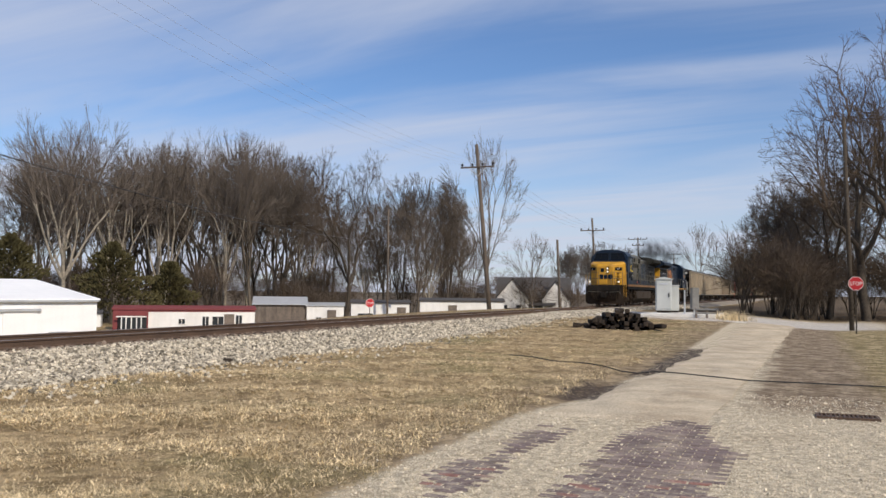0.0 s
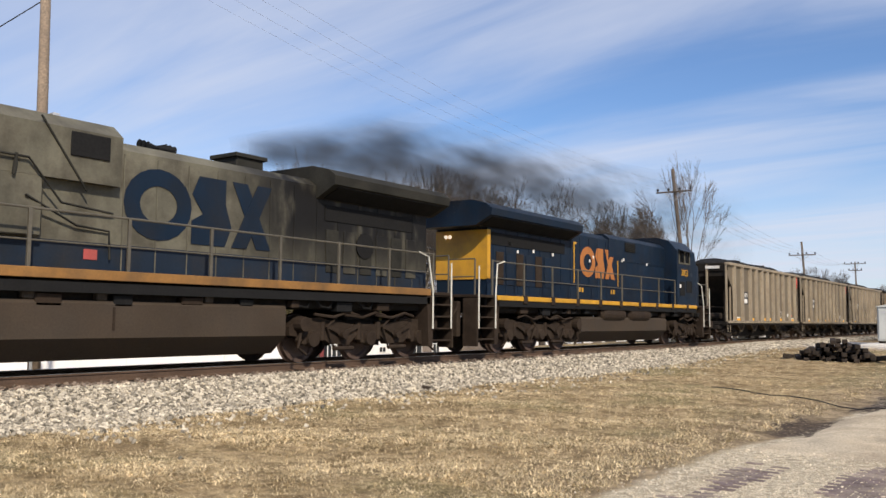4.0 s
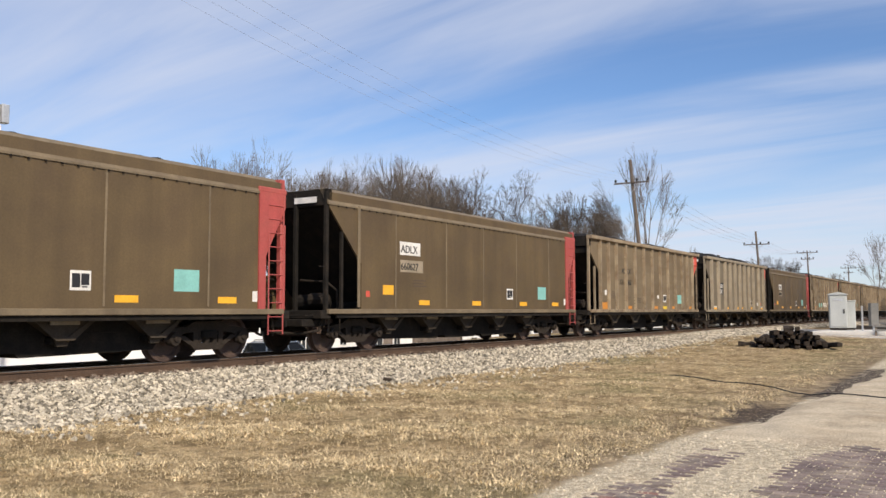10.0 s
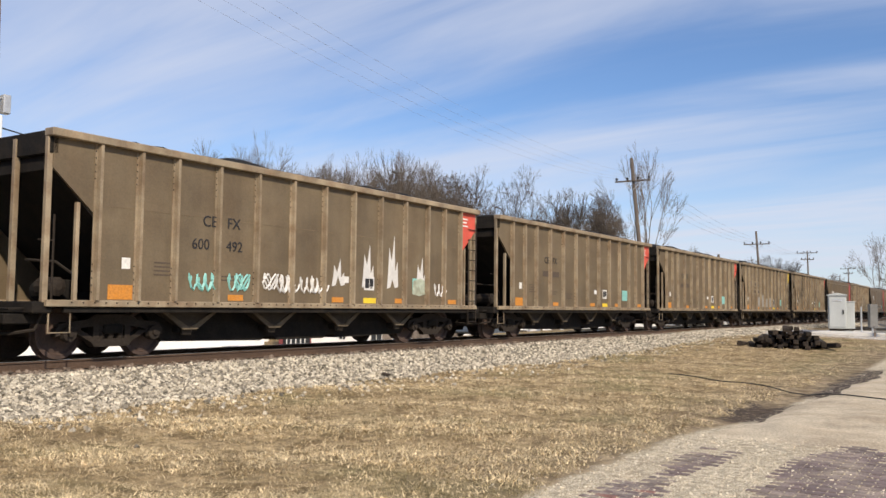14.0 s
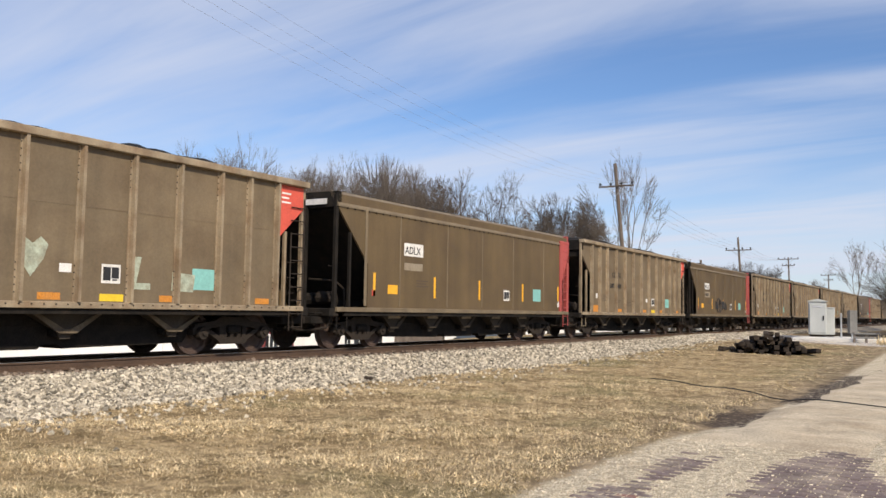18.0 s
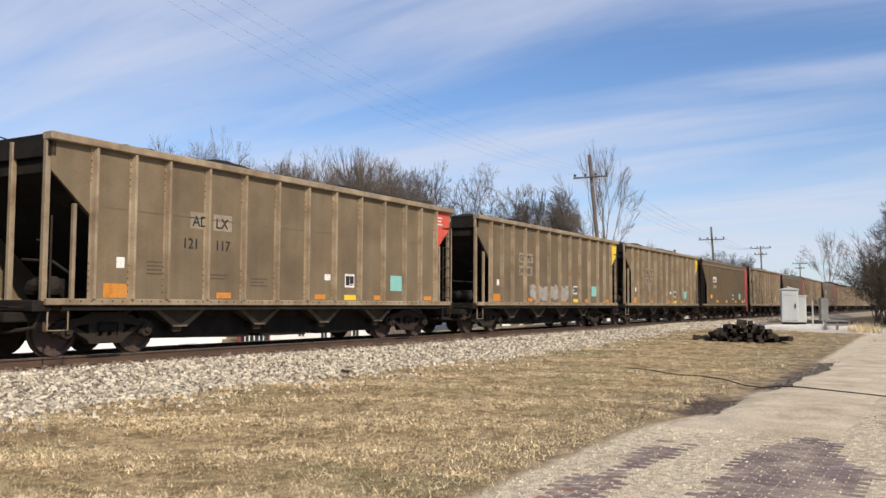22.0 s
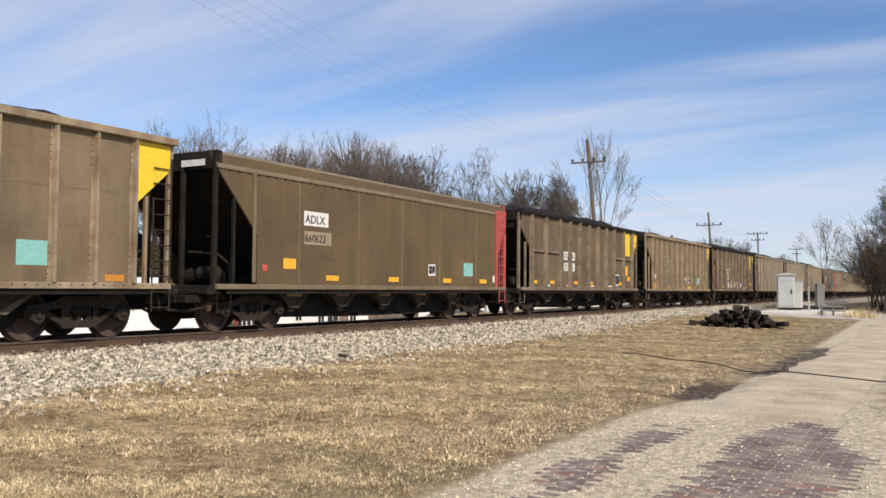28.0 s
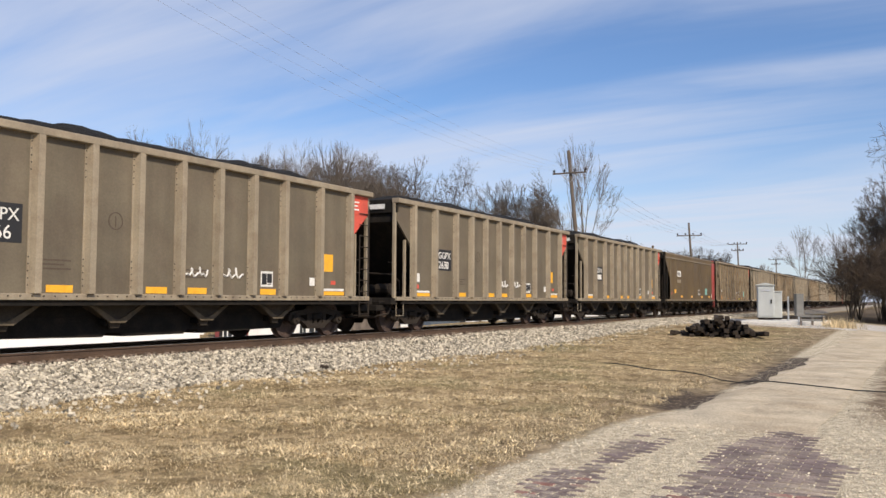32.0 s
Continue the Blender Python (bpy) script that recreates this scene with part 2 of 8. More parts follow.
def land_material():
    m = bpy.data.materials.new("land")
    m.use_nodes = True
    nt, li = m.node_tree.nodes, m.node_tree.links
    b = nt["Principled BSDF"]
    b.inputs["Roughness"].default_value = 0.95
    b.inputs["Specular IOR Level"].default_value = 0.15
    co = nt.new("ShaderNodeTexCoord")
    sep = nt.new("ShaderNodeSeparateXYZ")
    li.new(co.outputs["Object"], sep.inputs[0])

    def noise_of(sc, detail, rough=0.6, stretch=None):
        n = nt.new("ShaderNodeTexNoise")
        n.inputs["Scale"].default_value, n.inputs["Detail"].default_value, n.inputs["Roughness"].default_value = sc, detail, rough
        if stretch:
            mp = nt.new("ShaderNodeMapping")
            mp.inputs["Scale"].default_value = stretch
            li.new(co.outputs["Object"], mp.inputs[0])
            li.new(mp.outputs[0], n.inputs["Vector"])
        else:
            li.new(co.outputs["Object"], n.inputs["Vector"])
        return n.outputs["Fac"]

    def math_of(op, a, c, clamp=False):
        n = nt.new("ShaderNodeMath")
        n.operation, n.use_clamp = op, clamp
        for i, v in enumerate((a, c)):
            if isinstance(v, (int, float)):
                n.inputs[i].default_value = v
            else:
                li.new(v, n.inputs[i])
        return n.outputs[0]

    def band(v, a, c):
        r = nt.new("ShaderNodeMapRange")
        r.interpolation_type = "SMOOTHSTEP"
        r.inputs["From Min"].default_value, r.inputs["From Max"].default_value = a, c
        li.new(v, r.inputs["Value"])
        return r.outputs[0]

    def blend(f, a, c):
        n = nt.new("ShaderNodeMix")
        n.data_type = "RGBA"
        li.new(f, n.inputs["Factor"])
        for k, v in (("A", a), ("B", c)):
            if isinstance(v, tuple):
                n.inputs[k].default_value = (*v, 1)
            else:
                li.new(v, n.inputs[k])
        return n.outputs["Result"]

    n_big, n_mid, n_fine = noise_of(0.35, 4), noise_of(2.2, 6), noise_of(45, 3)
    n_grain = noise_of(160, 2)
    n_clod = noise_of(9, 8, 0.72)
    warp = math_of("MULTIPLY", math_of("SUBTRACT", n_mid, 0.5), 1.1)
    y = math_of("ADD", sep.outputs["Y"], warp)
    x = math_of("ADD", sep.outputs["X"], math_of("MULTIPLY", warp, 2.0))
    straw = blend(band(n_mid, 0.35, 0.65), (0.20, 0.14, 0.07), (0.47, 0.355, 0.20))
    straw = blend(math_of("MULTIPLY", band(n_big, 0.48, 0.66), 0.6), straw, (0.20, 0.19, 0.085))
    straw = blend(math_of("MULTIPLY", band(noise_of(1.1, 5), 0.56, 0.72), 0.5), straw, (0.20, 0.13, 0.07))
    straw = blend(math_of("MULTIPLY", band(n_fine, 0.40, 0.62), 0.55), straw, (0.17, 0.12, 0.06))
    gravel = blend(band(noise_of(70, 2), 0.42, 0.60), (0.38, 0.315, 0.215), (0.70, 0.615, 0.46))
    gravel = blend(math_of("MULTIPLY", band(noise_of(0.8, 5), 0.5, 0.7), 0.45), gravel, (0.36, 0.285, 0.19))
    dirt = blend(band(n_mid, 0.35, 0.65), (0.16, 0.115, 0.075), (0.34, 0.27, 0.185))
    # brown earth along the road's edge, gravel on it, scruffy turf beyond
    edge = math_of("MULTIPLY", band(y, 5.4, 3.6), band(sep.outputs["X"], 3.0, 9.0))
    col = blend(math_of("MULTIPLY", edge, 0.55), straw, dirt)
    # the kerbless edge between turf and stone: crisp but ragged, drawing in where the slab begins
    y_edge = math_of("ADD", sep.outputs["Y"], math_of("ADD", math_of("MULTIPLY", math_of("SUBTRACT", n_mid, 0.5), 0.5), math_of("MULTIPLY", math_of("SUBTRACT", n_clod, 0.5), 0.5)))
    y_edge = math_of("ADD", y_edge, math_of("MULTIPLY", band(sep.outputs["X"], 10.5, 15.0), 0.3))
    onroad = math_of("MULTIPLY", band(y_edge, 3.58, 3.40), band(y, -4.5, -3.5))
    col = blend(math_of("MULTIPLY", onroad, band(x, 62, 52)), col, gravel)
    side = math_of("MULTIPLY", math_of("MULTIPLY", band(y, 1.0, 0.5), band(y, -6.5, -1.0)), band(x, 11.5, 14.0))
    col = blend(math_of("MULTIPLY", side, band(x, 48, 43)), col, dirt)
    verge = math_of("MULTIPLY", band(y, -0.7, -1.7), band(x, 12, 17))
    col = blend(math_of("MULTIPLY", verge, band(x, 46, 42)), col, blend(band(n_mid, 0.4, 0.6), (0.19, 0.155, 0.075), (0.42, 0.33, 0.19)))
    # pale stone on the cross street and round the signal case
    cross = math_of("MULTIPLY", math_of("MULTIPLY", band(x, 43.0, 44.5), band(x, 56.0, 53.5)), band(y, -5.0, -1.5))
    col = blend(math_of("MULTIPLY", cross, band(y, 12.5, 10.5)), col, blend(band(noise_of(30, 3), 0.4, 0.6), (0.42, 0.39, 0.34), (0.62, 0.58, 0.52)))
    wood = math_of("MULTIPLY", band(x, 56, 60), band(y, 12.0, 8.0))
    col = blend(wood, col, blend(band(n_mid, 0.4, 0.62), (0.085, 0.06, 0.038), (0.17, 0.125, 0.075)))
    litter = blend(band(n_mid, 0.4, 0.62), (0.085, 0.063, 0.042), (0.16, 0.122, 0.078))
    col = blend(band(sep.outputs["Y"], 58, 66), col, litter)
    col = blend(math_of("MULTIPLY", band(sep.outputs["X"], 100, 112), band(sep.outputs["Y"], 17, 20)), col, litter)
    # two muddy hollows beside the slab
    mud_n = math_of("MULTIPLY", math_of("SUBTRACT", noise_of(1.7, 6, 0.7), 0.5), 1.6)
    my = math_of("ADD", sep.outputs["Y"], mud_n)
    mx_ = math_of("ADD", sep.outputs["X"], math_of("MULTIPLY", mud_n, 2.0))
    for xa, xb, ya, yb in ((13.3, 16.0, 2.7, 3.75), (17.5, 26.5, 2.3, 3.3)):
        hollow = math_of("MULTIPLY", math_of("MULTIPLY", band(mx_, xa - .3, xa + .3), band(mx_, xb + .5, xb - .5)), math_of("MULTIPLY", band(my, ya - .12, ya + .12), band(my, yb + .12, yb - .12)))
        col = blend(math_of("MULTIPLY", hollow, band(noise_of(14, 3), 0.32, 0.5)), col, (0.075, 0.056, 0.043))
    speck = math_of("MULTIPLY", math_of("ADD", math_of("MULTIPLY", n_grain, 0.7), 0.65), math_of("ADD", math_of("MULTIPLY", band(n_clod, 0.33, 0.67), 0.75), 0.6))
    sc = nt.new("ShaderNodeVectorMath")
    sc.operation = "SCALE"
    li.new(col, sc.inputs[0])
    li.new(speck, sc.inputs["Scale"])
    li.new(sc.outputs[0], b.inputs["Base Color"])
    bp = nt.new("ShaderNodeBump")
    bp.inputs["Strength"].default_value, bp.inputs["Distance"].default_value = 0.6, 0.03
    li.new(math_of("ADD", n_fine, math_of("MULTIPLY", n_grain, 0.4)), bp.inputs["Height"])
    li.new(bp.outputs[0], b.inputs["Normal"])
    return m


def uneven_axis(parts):
    out = []
    for a, b, step in parts:
        out += list(np.arange(a, b, step))
    return np.array(out + [parts[-1][1]])


M_land = land_material()
gx = uneven_axis([(-2500, -300, 550), (-300, -40, 40), (-40, 0, 4), (0, 34, 0.5), (34, 70, 1.0), (70, 160, 6), (160, 600, 40), (600, 3000, 600)])
gy = uneven_axis([(-2500, -200, 575), (-200, -20, 20), (-20, -4, 2), (-4, 12, 0.5), (12, 34, 1.0), (34, 100, 6), (100, 400, 50), (400, 3000, 650)])
GX, GY = np.meshgrid(gx, gy)
GZ = land(GX, GY)
nx, ny = len(gx), len(gy)
quads = [(j * nx + i, j * nx + i + 1, (j + 1) * nx + i + 1, (j + 1) * nx + i) for j in range(ny - 1) for i in range(nx - 1)]
ground = setting("ground", (np.stack([GX, GY, GZ], -1).reshape(-1, 3).tolist(), quads), M_land,
                 "dormant straw-coloured grass, brown earth and pale gravel", "ground", smooth=True)

# concrete slab of the old street, worn, with a straight edge of its own
M_slab = material("worn_concrete", (0.53, 0.445, 0.315), rough=0.9, vary=0.2, scale=1.4, grain=40, grain_amt=0.42, bump=0.5, dirt=(0.30, 0.225, 0.14), dirt_amt=0.65, dirt_scale=0.9)


def slab(x0, x1, ya, yb, rise, step=0.5):
    """A strip that follows the ground; ya, yb: functions of x for its edges."""
    xs = np.arange(x0, x1 + 1e-6, step)
    v, f = [], []
    for i, x in enumerate(xs):
        a, b = ya(x), yb(x)
        for k in range(7):
            y = a + (b - a) * k / 6
            h = rise * min(1.0, (x - x0) / 2.5) - .012 * (x - x0 < .3)
            v.append((x, y, float(land(x, y)) + (h if 0 < k < 6 else h * 0.4)))
        if i:
            f += [((i - 1) * 7 + k, i * 7 + k, i * 7 + k + 1, (i - 1) * 7 + k + 1) for k in range(6)]
    n = len(v)
    v += [(x, y, z - 0.15) for x, y, z in v]
    f += [tuple(n + i for i in q[::-1]) for q in f]
    return v, f


road = setting("road", slab(10.8, 45.0, lambda x: 1.14 - 0.021 * (x - 11) + 0.03 * math.sin(x * 1.7), lambda x: float(np.interp(x, [10.8, 13, 16, 20, 27, 45], [3.25, 3.12, 2.98, 2.68, 2.55, 2.5])) + 0.10 * math.sin(x * 1.3) + 0.06 * math.sin(x * 3.7), 0.035), M_slab,
               "pale worn concrete street strip with ragged edges", "road", smooth=True)

# ballast bed: a long ridge with sloping shoulders
M_bed = material("ballast_bed", (0.27, 0.235, 0.18), rough=0.95, vary=0.2, scale=0.6, grain=18, grain_amt=0.5, bump=0.8, dirt=(0.13, 0.10, 0.08), dirt_amt=0.6, dirt_scale=3)
BED = [(10.7, -0.1), (11.2, 0.12), (12.6, 0.36), (12.95, 0.41), (16.5, 0.41), (17.0, 0.34), (18.8, -0.1), (18.8, -0.6), (10.7, -0.6)]


def bed_z(y):
    return float(np.interp(y, [p[0] for p in BED[:7]], [p[1] for p in BED[:7]]))


track_bed = setting("track_bed", Geo().prism(BED, -300, 900, "x"), M_bed, "long railway embankment of grey crushed stone ballast", "track bed")

M_rail = material("rusty_rail", (0.10, 0.062, 0.04), rough=0.75, metal=0.2, vary=0.25, scale=1.5, grain=40, grain_amt=0.25, bump=0.1)
M_rail_top = material("polished_rail_head", (0.45, 0.43, 0.40), rough=0.3, metal=0.9, vary=0.1, grain=20, bump=0.0)
railway_track = thing("railway_track", pose(0, TRACK_Y, 0), "single railway track with rusty steel rails on dark wooden ties", "railway track", kind="structure")
RAIL = [(-.07, -.17), (.07, -.17), (.07, -.155), (.012, -.13), (.012, -.045), (.035, -.035), (.035, -.006), (-.035, -.006), (-.035, -.035), (-.012, -.045), (-.012, -.13), (-.07, -.155)]
for s in (-1, 1):
    r = part("rail", Geo().prism([(s * 0.753 + a, RAIL_Z + b) for a, b in RAIL], -300, 900, "x"), M_rail, railway_track, "rust-brown steel rail")
    part("rail_head", Geo().box(-300, 900, s * 0.753 - 0.03, s * 0.753 + 0.03, RAIL_Z - 0.0055, RAIL_Z, 0.0), M_rail_top, r, "polished running surface")
M_tie = material("creosoted_tie", (0.032, 0.026, 0.021), spec=0.15, rough=0.9, vary=0.3, scale=3, grain=25, grain_amt=0.3, bump=0.5, dirt=(0.09, 0.066, 0.048), dirt_amt=0.6, dirt_scale=4)
tie_mesh = mesh_of("tie", Geo().box(-0.115, 0.115, -1.3, 1.3, -0.18, 0.0, 0.012), M_tie)
plate_mesh = mesh_of("tie_plate", Geo().box(-0.1, 0.1, -0.17, 0.17, 0.0, 0.016, 0.004), M_rail)
for i in range(150):
    x = 2 + i * 0.52
    t = part("tie", tie_mesh, M_tie, railway_track, at=pose(x, random.uniform(-.03, .03), 0.432, 0, 0, random.uniform(-1, 1)))
far_ties = Geo()
for i in range(-120, 700):
    x = 2 + i * 0.52
    if 0 <= i < 150:
        continue
    far_ties.box(x - .115, x + .115, -1.3, 1.3, .25, .43)
tagged(part("far_ties", far_ties, M_tie, railway_track), kind="stuff")
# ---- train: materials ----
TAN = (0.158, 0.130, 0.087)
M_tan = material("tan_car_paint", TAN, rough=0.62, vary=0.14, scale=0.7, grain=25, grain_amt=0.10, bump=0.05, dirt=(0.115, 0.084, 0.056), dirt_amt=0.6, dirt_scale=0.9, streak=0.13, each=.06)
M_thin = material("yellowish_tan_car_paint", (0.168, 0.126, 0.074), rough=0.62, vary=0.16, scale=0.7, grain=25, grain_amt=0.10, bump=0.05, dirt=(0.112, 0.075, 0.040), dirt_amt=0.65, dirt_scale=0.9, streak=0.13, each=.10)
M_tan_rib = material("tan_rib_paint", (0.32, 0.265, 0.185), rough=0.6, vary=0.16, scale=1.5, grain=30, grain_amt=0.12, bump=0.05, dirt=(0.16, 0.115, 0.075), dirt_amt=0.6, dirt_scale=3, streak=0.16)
# narrow posts: paler than their panels, sunlight they catch mixed into the paint
M_thin_rib = material("weathered_sunlit_rib_paint", (0.31, 0.245, 0.16), rough=0.6, vary=0.18, scale=1.5, grain=30, grain_amt=0.12, bump=0.05, dirt=(0.17, 0.10, 0.05), dirt_amt=0.7, dirt_scale=2.5, streak=0.2)
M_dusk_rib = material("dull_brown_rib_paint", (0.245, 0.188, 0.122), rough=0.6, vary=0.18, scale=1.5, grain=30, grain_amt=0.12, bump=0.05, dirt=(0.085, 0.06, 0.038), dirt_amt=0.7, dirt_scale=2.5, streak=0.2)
M_brown = material("brown_car_paint", (0.124, 0.084, 0.038), rough=0.6, vary=0.14, scale=0.6, grain=25, grain_amt=0.10, bump=0.05, dirt=(0.09, 0.059, 0.030), dirt_amt=0.7, dirt_scale=0.8, streak=0.13, each=.10)
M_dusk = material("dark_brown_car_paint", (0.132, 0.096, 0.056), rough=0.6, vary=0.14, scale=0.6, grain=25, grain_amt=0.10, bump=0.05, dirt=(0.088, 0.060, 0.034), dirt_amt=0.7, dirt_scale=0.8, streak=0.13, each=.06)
M_brown_lt = material("brown_cap_paint", (0.185, 0.142, 0.086), rough=0.62, vary=0.16, scale=1.2, grain=25, grain_amt=0.12, bump=0.05, dirt=(0.10, 0.07, 0.042), dirt_amt=0.5, dirt_scale=1.6, streak=0.16)
# near black: soot, and the shade in and under the cars, as one colour
M_grime = material("sooty_shaded_steel", (0.016, 0.014, 0.012), spec=0.15, rough=0.85, vary=0.3, scale=3, grain=30, grain_amt=0.25, bump=0.2, dirt=(0.03, 0.023, 0.017), dirt_amt=0.5, dirt_scale=3)
M_truck = material("rust_dusted_cast_steel", (0.040, 0.031, 0.024), spec=0.15, rough=0.8, vary=0.35, scale=4, grain=30, grain_amt=0.3, bump=0.2, dirt=(0.016, 0.014, 0.012), dirt_amt=0.7, dirt_scale=4)
M_chute = material("dusty_chute_steel", (0.060, 0.047, 0.034), spec=0.15, rough=0.8, vary=0.2, scale=3, grain=30, grain_amt=0.2, bump=0.1, dirt=(0.06, 0.05, 0.04), dirt_amt=0.7, dirt_scale=3)
M_chute_rim = material("dusty_tan_chute_edge", (0.15, 0.118, 0.08), spec=0.15, rough=0.8, vary=0.3, scale=3, grain=30, grain_amt=0.2, bump=0.1, dirt=(0.05, 0.04, 0.03), dirt_amt=0.7, dirt_scale=2)
M_wheel = material("rusty_wheel_steel", (0.085, 0.055, 0.042), rough=0.7, metal=0.2, vary=0.3, scale=5, grain=30, grain_amt=0.2, bump=0.1)
M_tread = material("bright_wheel_tread", (0.35, 0.33, 0.31), rough=0.35, metal=0.9, vary=0.1, grain=20, bump=0.0)
M_coal = material("coal", (0.016, 0.0155, 0.015), spec=0.15, rough=0.85, vary=0.4, scale=6, grain=40, grain_amt=0.6, bump=1.0)
M_red = material("faded_red_paint", (0.62, 0.095, 0.06), rough=0.6, vary=0.12, scale=2, grain=25, grain_amt=0.1, bump=0.03, streak=0.12)
M_rose = material("dusty_red_paint", (0.42, 0.075, 0.065), rough=0.6, vary=0.15, scale=2, grain=25, grain_amt=0.1, bump=0.03, dirt=(0.2, 0.08, 0.06), dirt_amt=0.4, dirt_scale=2, streak=0.15)
M_yellow = material("yellow_paint", (0.80, 0.56, 0.035), rough=0.6, vary=0.08, scale=2, grain=25, grain_amt=0.08, bump=0.03, streak=0.08)
M_amber = material("amber_reflector_tape", (0.85, 0.42, 0.03), rough=0.4, vary=0.12, scale=6, grain=40, grain_amt=0.1, bump=0.0)
M_rust_orange = material("rusted_orange_paint", (0.62, 0.24, 0.03), rough=0.6, vary=0.25, scale=5, grain=30, grain_amt=0.2, bump=0.0, dirt=(0.3, 0.15, 0.05), dirt_amt=0.6, dirt_scale=5)
M_white = material("white_stencil_paint", (0.72, 0.70, 0.65), rough=0.6, vary=0.15, scale=4, grain=30, grain_amt=0.15, bump=0.0)
M_black = material("black_stencil_paint", (0.02, 0.02, 0.022), rough=0.6, vary=0.2, scale=4, grain=30, grain_amt=0.1, bump=0.0)
M_teal = material("pale_teal_decal", (0.22, 0.50, 0.45), rough=0.5, vary=0.1, scale=5, grain=30, grain_amt=0.1, bump=0.0)
M_brown_ink = material("dark_brown_stencil", (0.09, 0.065, 0.045), rough=0.7, vary=0.15, scale=5, grain=30, grain_amt=0.1, bump=0.0)
M_spray = material("white_spray_paint", (0.62, 0.60, 0.56), rough=0.5, vary=0.1, scale=5, grain=30, grain_amt=0.1, bump=0.0)

# ---- trucks ----
WHEEL_R = 0.457


def wheelset_mesh(r=WHEEL_R):
    g = Geo().tube([(0, -1.0, 0), (0, 1.0, 0)], 0.085, 10)
    for s in (-1, 1):
        g.lathe((0, 0, 0), [(0.12, s * .68), (r - .11, s * .705), (r - .08, s * .685), (r + .03, s * .685), (r + .03, s * .71), (r, s * .72), (r - .01, s * .82), (r - .08, s * .82), (r - .11, s * .775), (0.13, s * .80), (0.11, s * .83)], 26)
        for a in range(3):
            c, d = math.cos(a * 2.094), math.sin(a * 2.094)
            g.box(c * .07 - .02, c * .07 + .02, s * 1.0 - .02, s * 1.0 + .02, d * .07 - .02, d * .07 + .02)
    return mesh_of("wheelset", g, M_wheel)


def side_frame_mesh(s):
    """Cast side frame: arched top bar, sloping tension bar, spring opening, axle boxes."""
    g = Geo()
    y0, y1 = s * 0.93, s * 1.09
    top = [(-1.12, .54), (-.95, .66), (-.55, .70), (-.35, .80), (.35, .80), (.55, .70), (.95, .66), (1.12, .54), (1.12, .42), (.9, .44), (.62, .56), (.30, .60), (-.30, .60), (-.62, .56), (-.9, .44), (-1.12, .42)]
    g.prism(top, y0, y1)
    low = [(-.78, .50), (-.42, .30), (-.36, .22), (.36, .22), (.42, .30), (.78, .50), (.62, .52), (.34, .36), (-.34, .36), (-.62, .52)]
    g.prism(low, y0, y1)
    for x in (-.33, .33):
        g.box(x - .06, x + .06, y0, y1, .34, .62)
    for x in (-.2, 0, .2):
        g.lathe((x, s * 1.01, .36), [(.07, 0), (.085, .06), (.07, .12), (.085, .18), (.07, .24)], 8, "z")
    for x in (-.889, .889):
        g.lathe((x, 0, WHEEL_R), [(.13, min(s * .98, s * 1.16)), (.15, s * 1.07), (.13, max(s * .98, s * 1.16))], 12)
        g.box(x - .19, x + .19, min(y0, y1), max(y0, y1), .54, .64, .01)
        g.lathe((x, 0, WHEEL_R), [(.05, min(s * 1.16, s * 1.2)), (.06, max(s * 1.16, s * 1.2))], 8)
    return mesh_of("side_frame", g, M_truck)


WHEELSET, FRAME_N, FRAME_F = wheelset_mesh(), side_frame_mesh(-1), side_frame_mesh(1)
BOLSTER = mesh_of("bolster", Geo().box(-.2, .2, -1.15, 1.15, .45, .62, .03).box(-.3, .3, -.35, .35, .6, .78, .03).box(-.75, -.68, -.7, .7, .40, .5).box(.68, .75, -.7, .7, .40, .5), M_grime)
ROLLING = {}


def truck(parent, x):
    t = part("truck", BOLSTER, M_grime, parent, at=pose(x, 0, 0))
    part("side_frame", FRAME_N, M_truck, t)
    part("side_frame", FRAME_F, M_truck, t)
    for dx in (-.889, .889):
        w = part("wheelset", WHEELSET, M_wheel, t, "rusty steel wheels on an axle", at=pose(dx, 0, WHEEL_R))
        ROLLING.setdefault((dx, WHEEL_R), []).append(w)
    return t


# ---- hopper cars ----
CAR_L = 15.18
HALF = 6.85       # half length of the body at its top
SIDE_Y = 1.56
SILL_Z, TOP_Z = 0.99, 3.90


def coal_mesh(seed):
    rng = np.random.RandomState(seed)
    n, k = 60, 9
    v, f = [], []
    for i in range(n + 1):
        x = -6.6 + 13.2 * i / n
        end = min(1.0, (6.6 - abs(x)) / 1.6)
        hump = 0.28 + 0.035 * math.sin(x * 1.1 + seed) + 0.03 * math.sin(x * 2.7 + 2 * seed)
        for j in range(k + 1):
            y = -1.42 + 2.84 * j / k
            z = 3.72 + max(0.0, (0.46 + hump) * end ** 0.7 * (1 - abs(y / 1.42) ** 2.6)) + rng.uniform(-.025, .025)
            v.append((x, y, z))
    for i in range(n):
        for j in range(k):
            a = i * (k + 1) + j
            f.append((a, a + k + 1, a + k + 2, a + 1))
    return mesh_of("coal_load", (v, f), M_coal)


COALS = [coal_mesh(3), coal_mesh(8)]


def side_outline(cut_z, cut_x, tail_x):
    """Side sheet with its lower corners cut away along the slope sheets."""
    t = TOP_Z - 0.1
    b = SILL_Z + .05
    return [(-HALF, t), (-HALF, t - cut_z[0]), (-HALF + cut_x, t - cut_z[1]), (-HALF + cut_x, b), (HALF - tail_x, b), (HALF - tail_x, t - cut_z[1]), (HALF, t - cut_z[0]), (HALF, t)]


